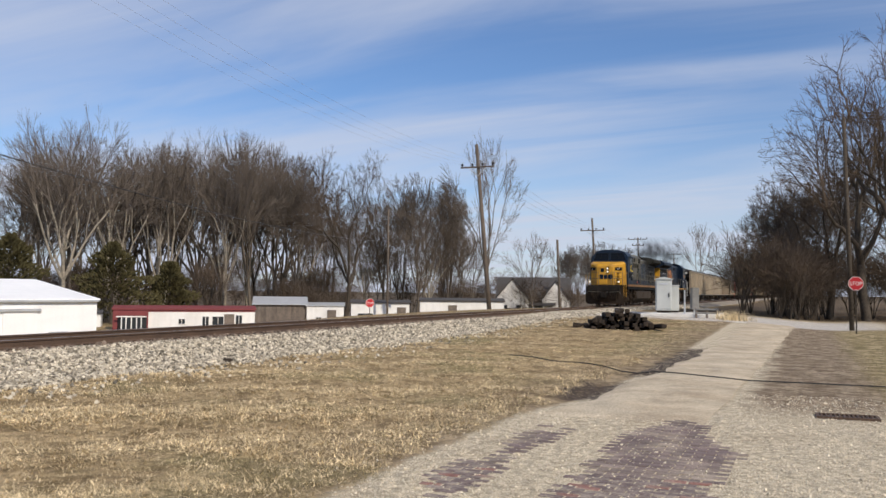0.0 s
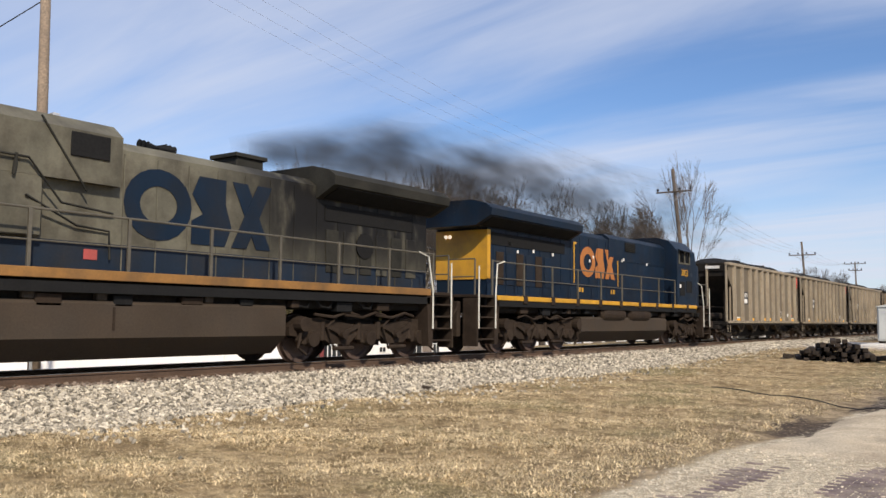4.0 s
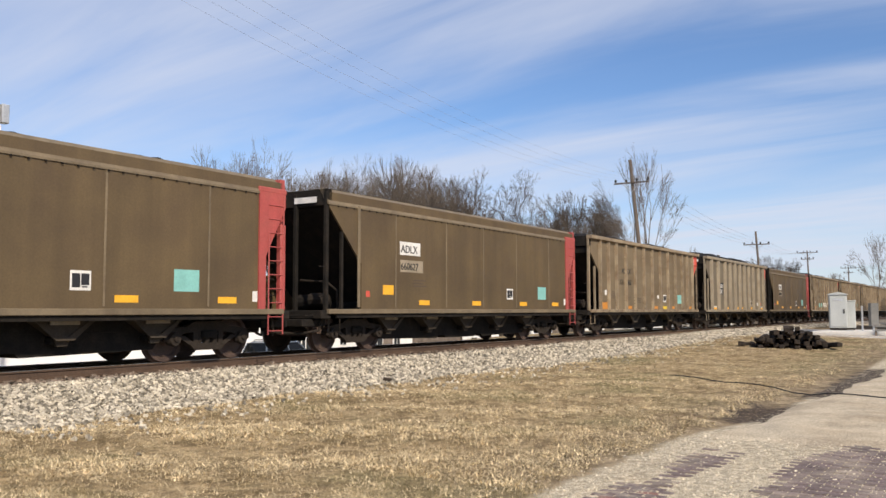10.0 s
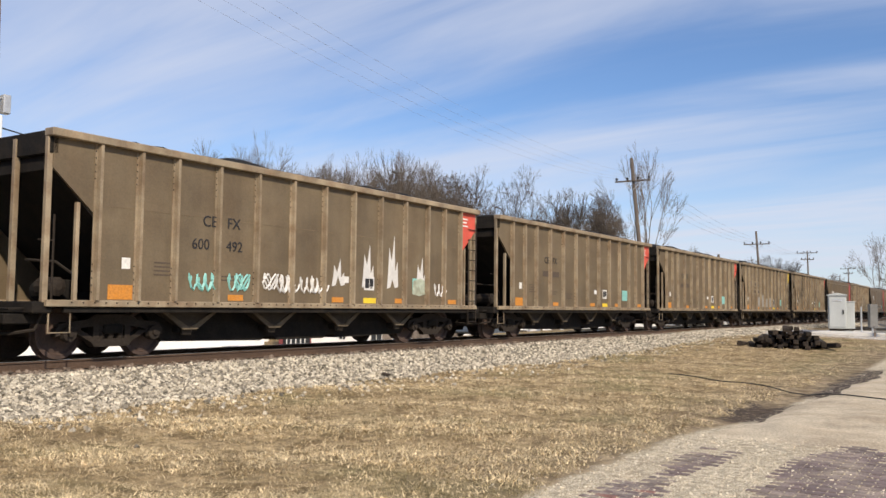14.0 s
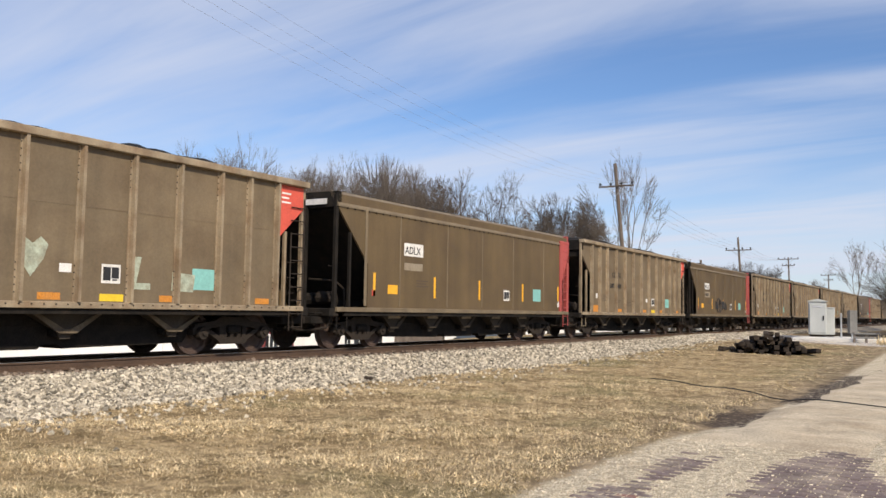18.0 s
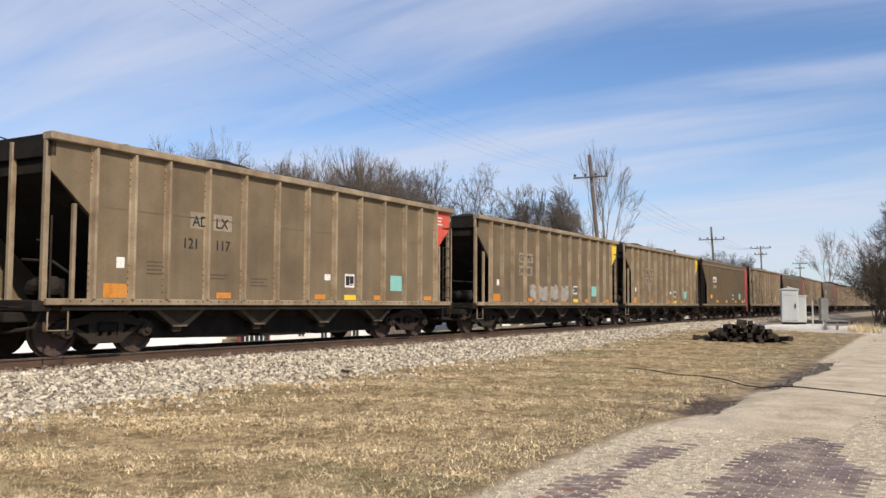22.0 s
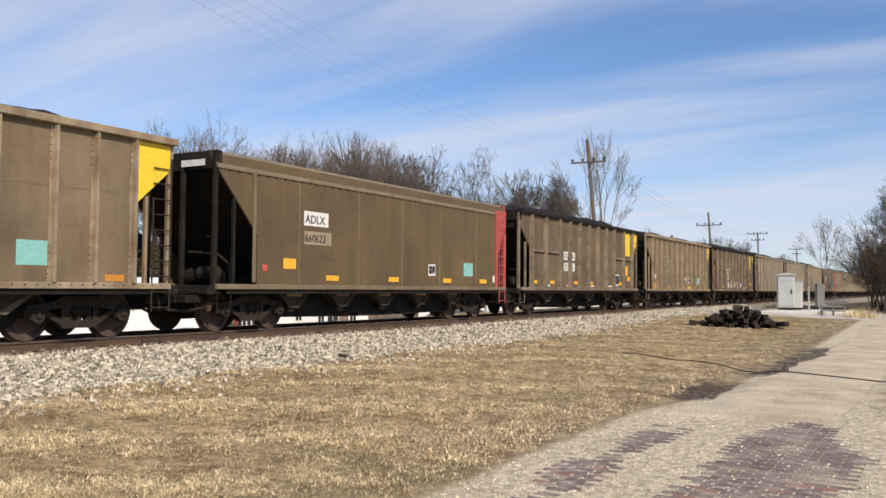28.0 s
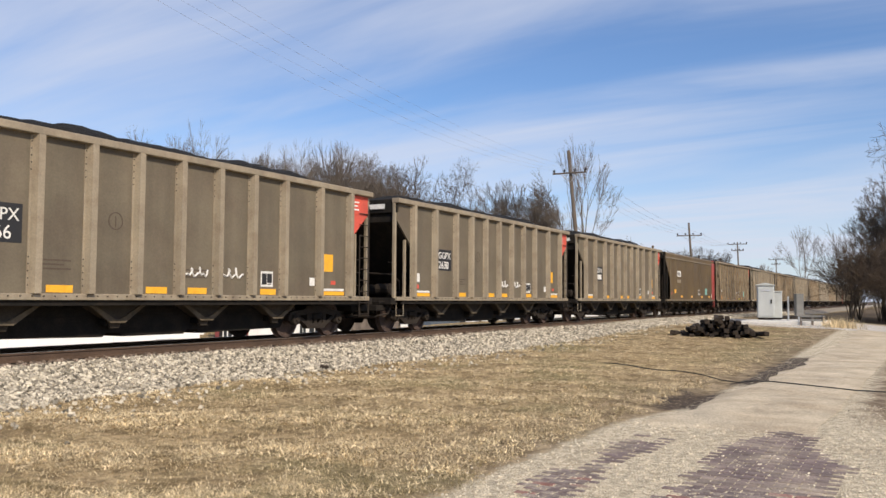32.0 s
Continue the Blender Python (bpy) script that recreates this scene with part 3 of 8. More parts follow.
def hopper_body(cut_z, cut_x, mat, roofed):
    g = Geo()
    for s in (-1, 1):
        g.prism(side_outline(cut_z, cut_x, .70 if roofed else cut_x), s * (SIDE_Y - .05), s * SIDE_Y)
    return mesh_of("body", g, mat)


def slope_sheet_geo(cut_z, s):
    xe, t = HALF - .02, TOP_Z - .1
    return Geo().prism([(s * xe, t), (s * (xe - .05), t), (s * (xe - .05), t - cut_z[0] - .05), (s * 4.3, 1.0), (s * 4.38, .98), (s * xe, t - cut_z[0] - .02)], -SIDE_Y + .052, SIDE_Y - .052)


def ribs_mesh(w, d, bolts):
    """An upright side post, flanged, with bolt heads down one edge."""
    g = Geo()
    z0, z1 = SILL_Z + .06, TOP_Z - .13
    g.prism([(-w, 0), (-w * .62, -d), (w * .62, -d), (w, 0)], z0, z1, "z")
    if bolts:
        g.box(-w - .04, -w + .002, -.012, 0.0, z0, z1)
    return g


def chute_geo(w):
    """One discharge chute: a hollow-looking V of dusty plate below the sill."""
    return Geo().prism([(-w, SILL_Z - .12), (w, SILL_Z - .12), (.14, .56), (-.14, .56)], -1.18, 1.18)


def chute_rim(w):
    return Geo().prism([(-w - .05, SILL_Z - .09), (-w + .05, SILL_Z - .09), (-.06, .57), (.06, .57), (w - .05, SILL_Z - .09), (w + .05, SILL_Z - .09), (.17, .50), (-.17, .50)], -1.215, -1.182)


def end_gear(car, s, mat_post, ladder_side):
    """End platform, posts, ladder, coupler, at the end s of the car."""
    for y in (-1.5, -.55, .55, 1.5):
        g = Geo().box(s * (HALF + .04) - .05, s * (HALF + .04) + .05, y - .045, y + .045, 1.0, TOP_Z - .1, .008)
        part("end_post", g, mat_post, car)
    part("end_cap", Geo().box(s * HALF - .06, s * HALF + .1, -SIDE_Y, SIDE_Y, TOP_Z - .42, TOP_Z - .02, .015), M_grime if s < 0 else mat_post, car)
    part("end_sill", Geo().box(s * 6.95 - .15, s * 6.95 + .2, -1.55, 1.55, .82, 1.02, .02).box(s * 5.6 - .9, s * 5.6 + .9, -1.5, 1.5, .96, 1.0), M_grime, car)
    if s > 0:
        g = Geo()
        xl0, xl1 = HALF - .42, HALF + .02
        for i in range(10):
            z = .58 + i * .3
            g.tube([(xl0, -1.6, z), (xl1, -1.6, z)], .014, 5)
        g.tube([(xl0, -1.6, .5), (xl0, -1.6, 2.7)], .018, 5)
        g.tube([(xl1, -1.6, .5), (xl1, -1.6, 3.5)], .018, 5)
        part("ladder", g, mat_post if mat_post is M_rose else M_truck, car)
    else:
        g = Geo().tube([(-HALF + .05, -1.52, 1.0), (-HALF + .05, -1.52, .5), (-HALF + .45, -1.52, .5), (-HALF + .45, -1.52, 1.0)], .016, 5)
        part("stirrup", g, mat_post, car)
    g = Geo().box(s * 7.2 - .3, s * 7.2 + .3, -.14, .14, .76, .96, .03)
    g.box(s * 7.5 - .12, s * 7.5 + .1, -.2, .16, .68, 1.0, .04)
    g.tube([(s * 7.15, -.35, .75), (s * 7.35, -.35, .5), (s * 7.55, -.3, .45)], .03, 6)
    g.tube([(s * 7.1, -1.3, .9), (s * 7.35, -1.3, .9), (s * 7.35, -.3, .9), (s * 7.3, 0, .95)], .02, 5)
    part("coupler", g, M_grime, car)
    if s < 0:
        g = Geo().lathe((s * (HALF + .12), .75, 1.9), [(.02, -.02), (.27, -.02), (.28, 0), (.27, .02), (.02, .02)], 14, "x")
        part("brake_wheel", g, M_grime, car)
    # draft gear, brake rigging and valves under the end platform
    part("draft_gear", Geo().box(min(s * 5.9, s * 7.0), max(s * 5.9, s * 7.3), -.5, .5, .52, .86, .03), M_grime, car)
    part("crossover_platform", Geo().box(min(s * 6.6, s * 7.4), max(s * 6.6, s * 7.4), -1.25, 1.25, .64, .815, .02), M_grime, car)
    part("brake_cylinder", Geo().lathe((s * 6.35, 0, 1.28), [(.06, -1.1), (.17, -1.05), (.17, -.6), (.06, -.55)], 10, "y"), M_truck, car)
    g = Geo().tube([(s * 6.1, -1.2, 1.05), (s * 6.2, -1.25, 1.5), (s * 6.5, -1.2, 1.7), (s * 6.55, -.4, 1.75)], .025, 5)
    g.tube([(s * 6.8, -1.35, .85), (s * 6.9, -1.3, .55), (s * 7.2, -1.0, .48), (s * 7.45, -.5, .5)], .03, 5)
    g.tube([(s * 6.62, -1.3, 1.05), (s * 6.62, -1.3, 2.5)], .02, 5)
    for z in (1.35, 1.7, 2.05):
        g.tube([(s * 6.62, -1.3, z), (s * 6.9, -1.3, z)], .014, 5)
    part("brake_rigging", g, M_truck, car)
    g = Geo().lathe((0, 0, 0), [(.05, -.5), (.2, -.48), (.2, .4), (.05, .45)], 12, "y")
    part("air_tank", g, M_grime, car, at=pose(s * 5.9, -.2, 1.22))


def decal(name, car, x0, x1, z0, z1, mat, label="", y=0.0, edge=0.004):
    return part(name, Geo().box(x0, x1, -SIDE_Y - y - edge, -SIDE_Y - y, z0, z1), mat, car, label)


def on_side(x, z, y=0.0):
    return pose(x, -SIDE_Y - y - .004, z, 90, 0, 0)


def scrawl(car, x, z, w, h, seed, mat):
    """A sprayed scribble that spells nothing: loops, a ringed knot or a zigzag."""
    rng = random.Random(seed)
    pts, style = [], seed % 4
    y = -SIDE_Y - .012
    n = 34
    for i in range(n):
        k = i / (n - 1)
        if style == 0:
            a = k * 19 + rng.uniform(-.5, .5)
            pts.append((x + w * k + .09 * w * math.cos(a), y, z + h * (.45 + .4 * math.sin(a) * rng.uniform(.3, 1.0))))
        elif style == 1:
            a = k * 12.6
            r = (.5 if k < .5 else .26) * h
            pts.append((x + w * .4 + r * math.cos(a), y, z + h * .5 + r * math.sin(a) * (1 if k < .5 else .7)))
        elif style == 2:
            a = k * 6.283
            r = h * (.3 + .22 * math.sin(3 * a + seed))
            pts.append((x + w * .4 + r * math.cos(a) + .04 * math.sin(7 * a), y, z + h * .5 + r * math.sin(a)))
        else:
            a = k * 11 + rng.uniform(-.2, .2)
            pts.append((x + w * .8 * abs((a * .32) % 2 - 1), y, z + h * (.15 + .7 * abs((a * .55 + .3 * k) % 2 - 1))))
    part("graffiti", Geo().tube(pts, .024, 4), mat, car, "sprayed looping scribble")


def ring(car, x, z, r, w, mat):
    """A painted circle line."""
    n, v, f = 24, [], []
    for y in (-SIDE_Y - .006, -SIDE_Y - .001):
        for q in (r, r - w):
            v += [(x + q * math.cos(2 * math.pi * k / n), y, z + q * math.sin(2 * math.pi * k / n)) for k in range(n)]
    for k in range(n):
        j = (k + 1) % n
        f += [(k, j, n + j, n + k), (2 * n + k, 3 * n + k, 3 * n + j, 2 * n + j), (k, 2 * n + k, 2 * n + j, j), (n + k, n + j, 3 * n + j, 3 * n + k)]
    part("round_stencil", Geo().add(v, f), mat, car)
    decal("stencil_bar", car, x - .012, x + .012, z - r * .6, z + r * .5, mat)


def lines_of_small_print(car, x, z, w, n, mat=None):
    for i in range(n):
        decal("small_print", car, x, x + w * (1 - .2 * (i % 2)), z - i * .075, z - i * .075 + .028, mat or M_brown_ink)


def acf_mark(car, x, z, s=.19):
    decal("service_stencil", car, x, x + s * 2, z, z + s * 1.7, M_white, "white stencil frame")
    decal("stencil_field", car, x + .035, x + s - .01, z + .05, z + s * 1.7 - .05, M_black, y=.004)
    decal("stencil_field", car, x + s + .01, x + 2 * s - .035, z + .09, z + s * 1.7 - .05, M_black, y=.004)
    decal("stencil_field", car, x + s + .03, x + 2 * s - .07, z + .05, z + .075, M_black, y=.004)


def hopper(kind, label):
    """A loaded coal hopper; kinds: heavy, thin, smooth, framed. Its leading end is at -x, its track-side face at -y."""
    car = thing("hopper_car", pose(0, 0, 0), label, "hopper car", "coal train cars")
    smooth = kind == "smooth"
    cut_z, cut_x = ((.35, 1.65), 1.22) if smooth else ((.55, 1.30), .86)
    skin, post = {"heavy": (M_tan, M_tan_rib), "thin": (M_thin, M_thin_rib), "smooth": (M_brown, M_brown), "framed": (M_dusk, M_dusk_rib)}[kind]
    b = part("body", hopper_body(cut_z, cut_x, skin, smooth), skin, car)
    # slope sheets: coal dust and the recess's shade both come from this black
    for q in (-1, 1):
        part("slope_sheet", slope_sheet_geo(cut_z, q), M_grime, car, "slope sheet black with coal dust and painted shade")
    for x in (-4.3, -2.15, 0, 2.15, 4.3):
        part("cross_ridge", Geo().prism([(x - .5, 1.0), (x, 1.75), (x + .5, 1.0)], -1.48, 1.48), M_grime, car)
    for s in (-1, 1):
        yo = s * SIDE_Y
        if smooth:
            # rounded cap rail leaning in over a smooth side
            g = Geo().prism([(yo + s * .025, TOP_Z - .40), (yo + s * .025, TOP_Z - .36), (yo - s * .08, TOP_Z - .1), (yo - s * .2, TOP_Z), (yo - s * .26, TOP_Z - .02), (yo - s * .06, TOP_Z - .38)], -HALF - .06, HALF + .06, "x")
            part("top_cap", g, M_brown_lt, car, "lighter dusty top cap")
        else:
            g = Geo().box(-HALF - .1, HALF + .1, min(yo - s * .12, yo + s * .13), max(yo - s * .12, yo + s * .13), TOP_Z - .14, TOP_Z, .015)
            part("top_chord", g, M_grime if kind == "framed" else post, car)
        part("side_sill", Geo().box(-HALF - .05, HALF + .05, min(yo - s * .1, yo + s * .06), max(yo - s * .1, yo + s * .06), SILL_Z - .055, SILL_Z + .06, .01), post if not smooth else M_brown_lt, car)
        part("lower_flange", Geo().box(-HALF + .3, HALF - .3, min(yo - s * .06, yo - s * .0), max(yo - s * .06, yo - s * .0), SILL_Z - .15, SILL_Z - .062), M_grime, car)
    # posts stand closer in the middle of the side than at its ends
    wide_bays = [q * x for q in (-1, 1) for x in (5.97, 4.67, 3.28, 2.18, 1.09)] + [0.0]
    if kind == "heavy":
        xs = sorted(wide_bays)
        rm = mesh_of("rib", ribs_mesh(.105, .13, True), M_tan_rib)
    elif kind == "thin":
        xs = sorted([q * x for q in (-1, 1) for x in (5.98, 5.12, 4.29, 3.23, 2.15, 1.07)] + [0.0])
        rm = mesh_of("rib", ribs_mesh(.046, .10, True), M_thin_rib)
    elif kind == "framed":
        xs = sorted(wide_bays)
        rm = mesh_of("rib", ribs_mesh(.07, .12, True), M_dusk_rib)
    else:
        xs = [-4.2, -1.77, .31, 2.43, 4.8]
        rm = mesh_of("seam", Geo().box(-.022, .022, -.010, 0, SILL_Z + .1, TOP_Z - .33, .004), M_brown_lt)
    nm = "seam" if smooth else "rib"
    if not smooth:
        # dark rivet heads down the flange of each post
        wr = {"heavy": .105, "thin": .055, "framed": .07}[kind]
        g = Geo()
        for x in xs:
            for i in range(5):
                for z in (TOP_Z - .26 - i * .12, SILL_Z + .2 + i * .12):
                    g.box(x - wr - .030, x - wr - .012, -SIDE_Y - .02, -SIDE_Y - .01, z - .011, z + .011)
        for i in range(60):
            x = -HALF + .4 + i * .222
            g.box(x - .012, x + .012, -SIDE_Y - .072, -SIDE_Y - .058, SILL_Z + .005, SILL_Z + .026)
        tagged(part("rivets", g, M_grime, car), kind="stuff")
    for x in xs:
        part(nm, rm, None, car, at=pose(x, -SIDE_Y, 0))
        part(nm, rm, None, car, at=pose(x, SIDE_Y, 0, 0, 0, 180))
    if kind == "framed":
        for i in (0, 1, 8, 9):
            part("stiffener", Geo().box(xs[i] + .1, xs[i + 1] - .08, -SIDE_Y - .09, -SIDE_Y, 2.38, 2.46, .01), M_dusk_rib, car)
    if smooth:
        for x in (-HALF + 1.10,):
            part("corner_angle", Geo().box(x - .05, x + .05, -SIDE_Y - .03, -SIDE_Y, SILL_Z + .1, TOP_Z - .33, .006), M_brown_lt, car)
    for i in range(5 if smooth else 4):
        x = (-3.9 + i * 1.95) if smooth else (-3.55 + i * 2.37)
        c = part("chute", chute_geo(.6 if smooth else .72), M_chute, car, "dusty steel discharge chute", at=pose(x, 0, 0))
        part("rim", chute_rim(.6 if smooth else .72), M_chute_rim if not smooth else M_chute, c)
        part("gate", Geo().box(-.2, .2, -1.1, 1.1, .44, .555, .01), M_grime, c)
        if smooth:
            part("chute_plate", Geo().box(x - .28, x + .28, -1.205, -1.185, SILL_Z - .22, SILL_Z - .15), M_tan_rib, car)
    part("hopper_bottom", Geo().prism([(-4.5, SILL_Z - .08), (-4.0, .27), (-1.3, .22), (-1.2, .30), (-.9, .30), (-.8, .22), (.8, .22), (.9, .30), (1.2, .30), (1.3, .22), (4.0, .27), (4.5, SILL_Z - .08)], -.92, .92), M_grime, car, "hopper bottoms black with soot and painted undercar shade")
    for x in ((-3.9 + 1.95 * i) for i in range(5)) if smooth else ((-3.55 + 2.37 * i) for i in range(4)):
        part("gate_hanger", Geo().prism([(x - .19, .60), (x - .06, .56), (x + .06, .56), (x + .19, .60), (x + .1, .40), (x - .1, .40)], -1.12, -1.06), M_chute, car)
    for q in (-1, 1):
        part("short_post", Geo().box(q * (HALF - .52) - .035, q * (HALF - .52) + .035, -1.54, -1.46, 1.0, 2.9 if smooth else 2.72, .008), M_grime if smooth else post, car)
    part("centre_sill", Geo().box(-6.6, 6.6, -.2, .2, .62, .96), M_grime, car)
    part("brake_rod", Geo().tube([(-4.4, -.9, .62), (4.4, -.9, .62)], .025, 5), M_grime, car)
    end_gear(car, -1, M_grime if smooth else post, -1)
    end_gear(car, 1, M_rose if smooth else post, -1)
    truck(car, -5.25)
    truck(car, 5.25)
    part("coal_load", COALS[1 if smooth else 0], M_coal, car, "heaped black coal", at=pose(0, 0, {"smooth": -.34, "thin": -.24}.get(kind, -.16)))
    return car


def corner_paint(car, kind, mat, label):
    """Bright colour on the trailing end's upper corner."""
    t = TOP_Z - .15
    g = Geo().prism([(HALF - .80, t), (HALF, t), (HALF, t - .5), (HALF - .80, t - 1.2)], -SIDE_Y - .006, -SIDE_Y - .001)
    part("corner_paint", g, mat, car, label)
    for k in range(3):
        decal("corner_print", car, HALF - .72, HALF - .42 - .06 * (k % 2), t - .2 - k * .1, t - .16 - k * .1, M_white if kind != "framed" and mat is M_red else mat, y=.006)
    if kind == "framed":
        decal("paint_panel", car, 4.84, 5.76, 2.60, 3.70, mat, label)


def tapes(car, xs, z, mat, w=.55, h=.12):
    for x in xs:
        decal("reflector", car, x - w / 2, x + w / 2, z, z + h, mat, "amber reflective strip")


MASTERS = {
    "heavy": hopper("heavy", "tan coal hopper with wide pale side posts, heaped coal"),
    "thin": hopper("thin", "weathered tan coal hopper with narrow side posts, loaded with coal"),
    "smooth": hopper("smooth", "brown smooth-sided coal hopper with a dusty top cap and red trailing end"),
    "framed": hopper("framed", "dark brown coal hopper with bolted tan posts and yellow panels"),
}
# kind, mark, number, corner colour, scribbles
CARS = [
    ("heavy", "GGPX", "", "red", 0), ("heavy", "GGPX", "2634", "red", 0), ("heavy", "GGPX", "2651", "red", 0), ("framed", "GGPX", "2151", "yellow", 1),
    ("smooth", "ADLX", "660518", "", 0), ("smooth", "ADLX", "660627", "", 0), ("thin", "AD LX", "121 362", "red", 0), ("heavy", "GGPX", "2631", "red", 0),
    ("smooth", "ADLX", "660503", "", 0), ("thin", "CE FX", "600 492", "red", 0), ("thin", "CE FX", "", "red", 0), ("thin", "CE FX", "", "red", 0),
    ("thin", "GG PX", "", "yellow", 0), ("thin", "CE FX", "600 745", "red", 0), ("smooth", "ADLX", "", "", 0), ("thin", "CE FX", "600 400", "red", 0),
    ("smooth", "ADLX", "660376", "", 5), ("thin", "CE FX", "600 602", "red", 0), ("thin", "AD LX", "121 117", "red", 0), ("thin", "GG PX", "24 05", "yellow", 0),
    ("thin", "GG PX", "23 26", "yellow", 0), ("smooth", "ADLX", "", "", 0), ("thin", "CE FX", "600 423", "red", 0), ("smooth", "ADLX", "", "", 0),
    ("thin", "GG PX", "24 41", "yellow", 0), ("smooth", "ADLX", "660623", "", 0), ("framed", "GG PX", "21 95", "yellow", 0), ("thin", "GG PX", "24 65", "yellow", 0),
    ("framed", "GG PX", "21 59", "yellow", 4), ("heavy", "GGPX", "2666", "red", 2), ("heavy", "GGPX", "2638", "red", 2), ("heavy", "GGPX", "", "red", 0),
    ("smooth", "ADLX", "", "", 0), ("thin", "CE FX", "", "red", 0), ("heavy", "GGPX", "", "red", 0), ("thin", "", "", "red", 0),
    ("heavy", "", "", "red", 0), ("thin", "", "", "", 0), ("heavy", "", "", "", 0), ("thin", "", "", "", 0), ("smooth", "", "", "", 0),
    ("heavy", "", "", "", 0), ("thin", "", "", "", 0), ("heavy", "", "", "", 0), ("thin", "", "", "", 0),
]
# small differences of length between cars
GAP_SHIFT = {0: 0.3, 1: -0.25, 2: -0.28, 3: -0.15, 4: -0.2, 5: 0, 6: 0.03, 7: 0.2, 8: 0.2, 9: 0.05, 10: 0.15, 11: 0.13, 12: 0.11, 13: 0.1, 14: 0.1, 15: -0.2, 16: -0.26, 17: -0.15, 18: -0.2, 19: -0.28, 20: 0.35, 21: 0.28, 22: 0.25, 23: 0.1, 24: 0.1, 25: 0, 26: -0.17, 27: -0.2, 28: -0.15, 29: 0.1, 30: 0.12, 31: 0.2, 32: 0.1}
# small differences of coupling slack
CAR_NUDGE = {7: .1, 8: -.12, 9: .07, 12: -.21, 15: .22, 18: -.05, 19: .08, 20: -.27, 21: -.36, 22: .15, 27: .26, 28: .07}
TRAIN = []   # (thing, place along the track at 0 s)


def gap_at(n):
    return 111.07 + CAR_L * n + GAP_SHIFT.get(n, 0.0)


for i, (kind, mark, number, colour, spray) in enumerate(CARS):
    at = (gap_at(i) + gap_at(i + 1)) / 2 + CAR_NUDGE.get(i, 0.0)
    m = pose(at, TRACK_Y, RAIL_Z)
    first = MASTERS[kind]
    car = copy_thing(first, m)
    TRAIN.append((car, at))
for ob in MASTERS.values():
    for o in (*ob.children_recursive, ob):
        bpy.data.objects.remove(o)
# ---- marks, reflectors and sprayed scribbles on the cars ----
M_mint = material("pale_green_spray_paint", (0.42, 0.47, 0.36), rough=0.6, vary=0.25, scale=6, grain=30, grain_amt=0.15, bump=0.0, dirt=(0.24, 0.22, 0.15), dirt_amt=0.7, dirt_scale=5)
M_haze = material("chalky_overspray", (0.34, 0.32, 0.28), rough=0.8, vary=0.3, scale=5, grain=30, grain_amt=0.2, bump=0.0, dirt=(0.18, 0.145, 0.10), dirt_amt=0.9, dirt_scale=3)
M_patch = material("dull_grey_overpaint", (0.34, 0.325, 0.29), rough=0.7, vary=0.25, scale=4, grain=30, grain_amt=0.15, bump=0.0, dirt=(0.16, 0.13, 0.09), dirt_amt=0.8, dirt_scale=4)
LABELS = {
    "heavy": "loaded tan coal hopper with wide pale posts",
    "thin": "weathered tan coal hopper with narrow side posts",
    "smooth": "brown smooth-sided coal hopper with a red trailing end",
    "framed": "dark brown coal hopper with bolted posts and yellow panels",
}
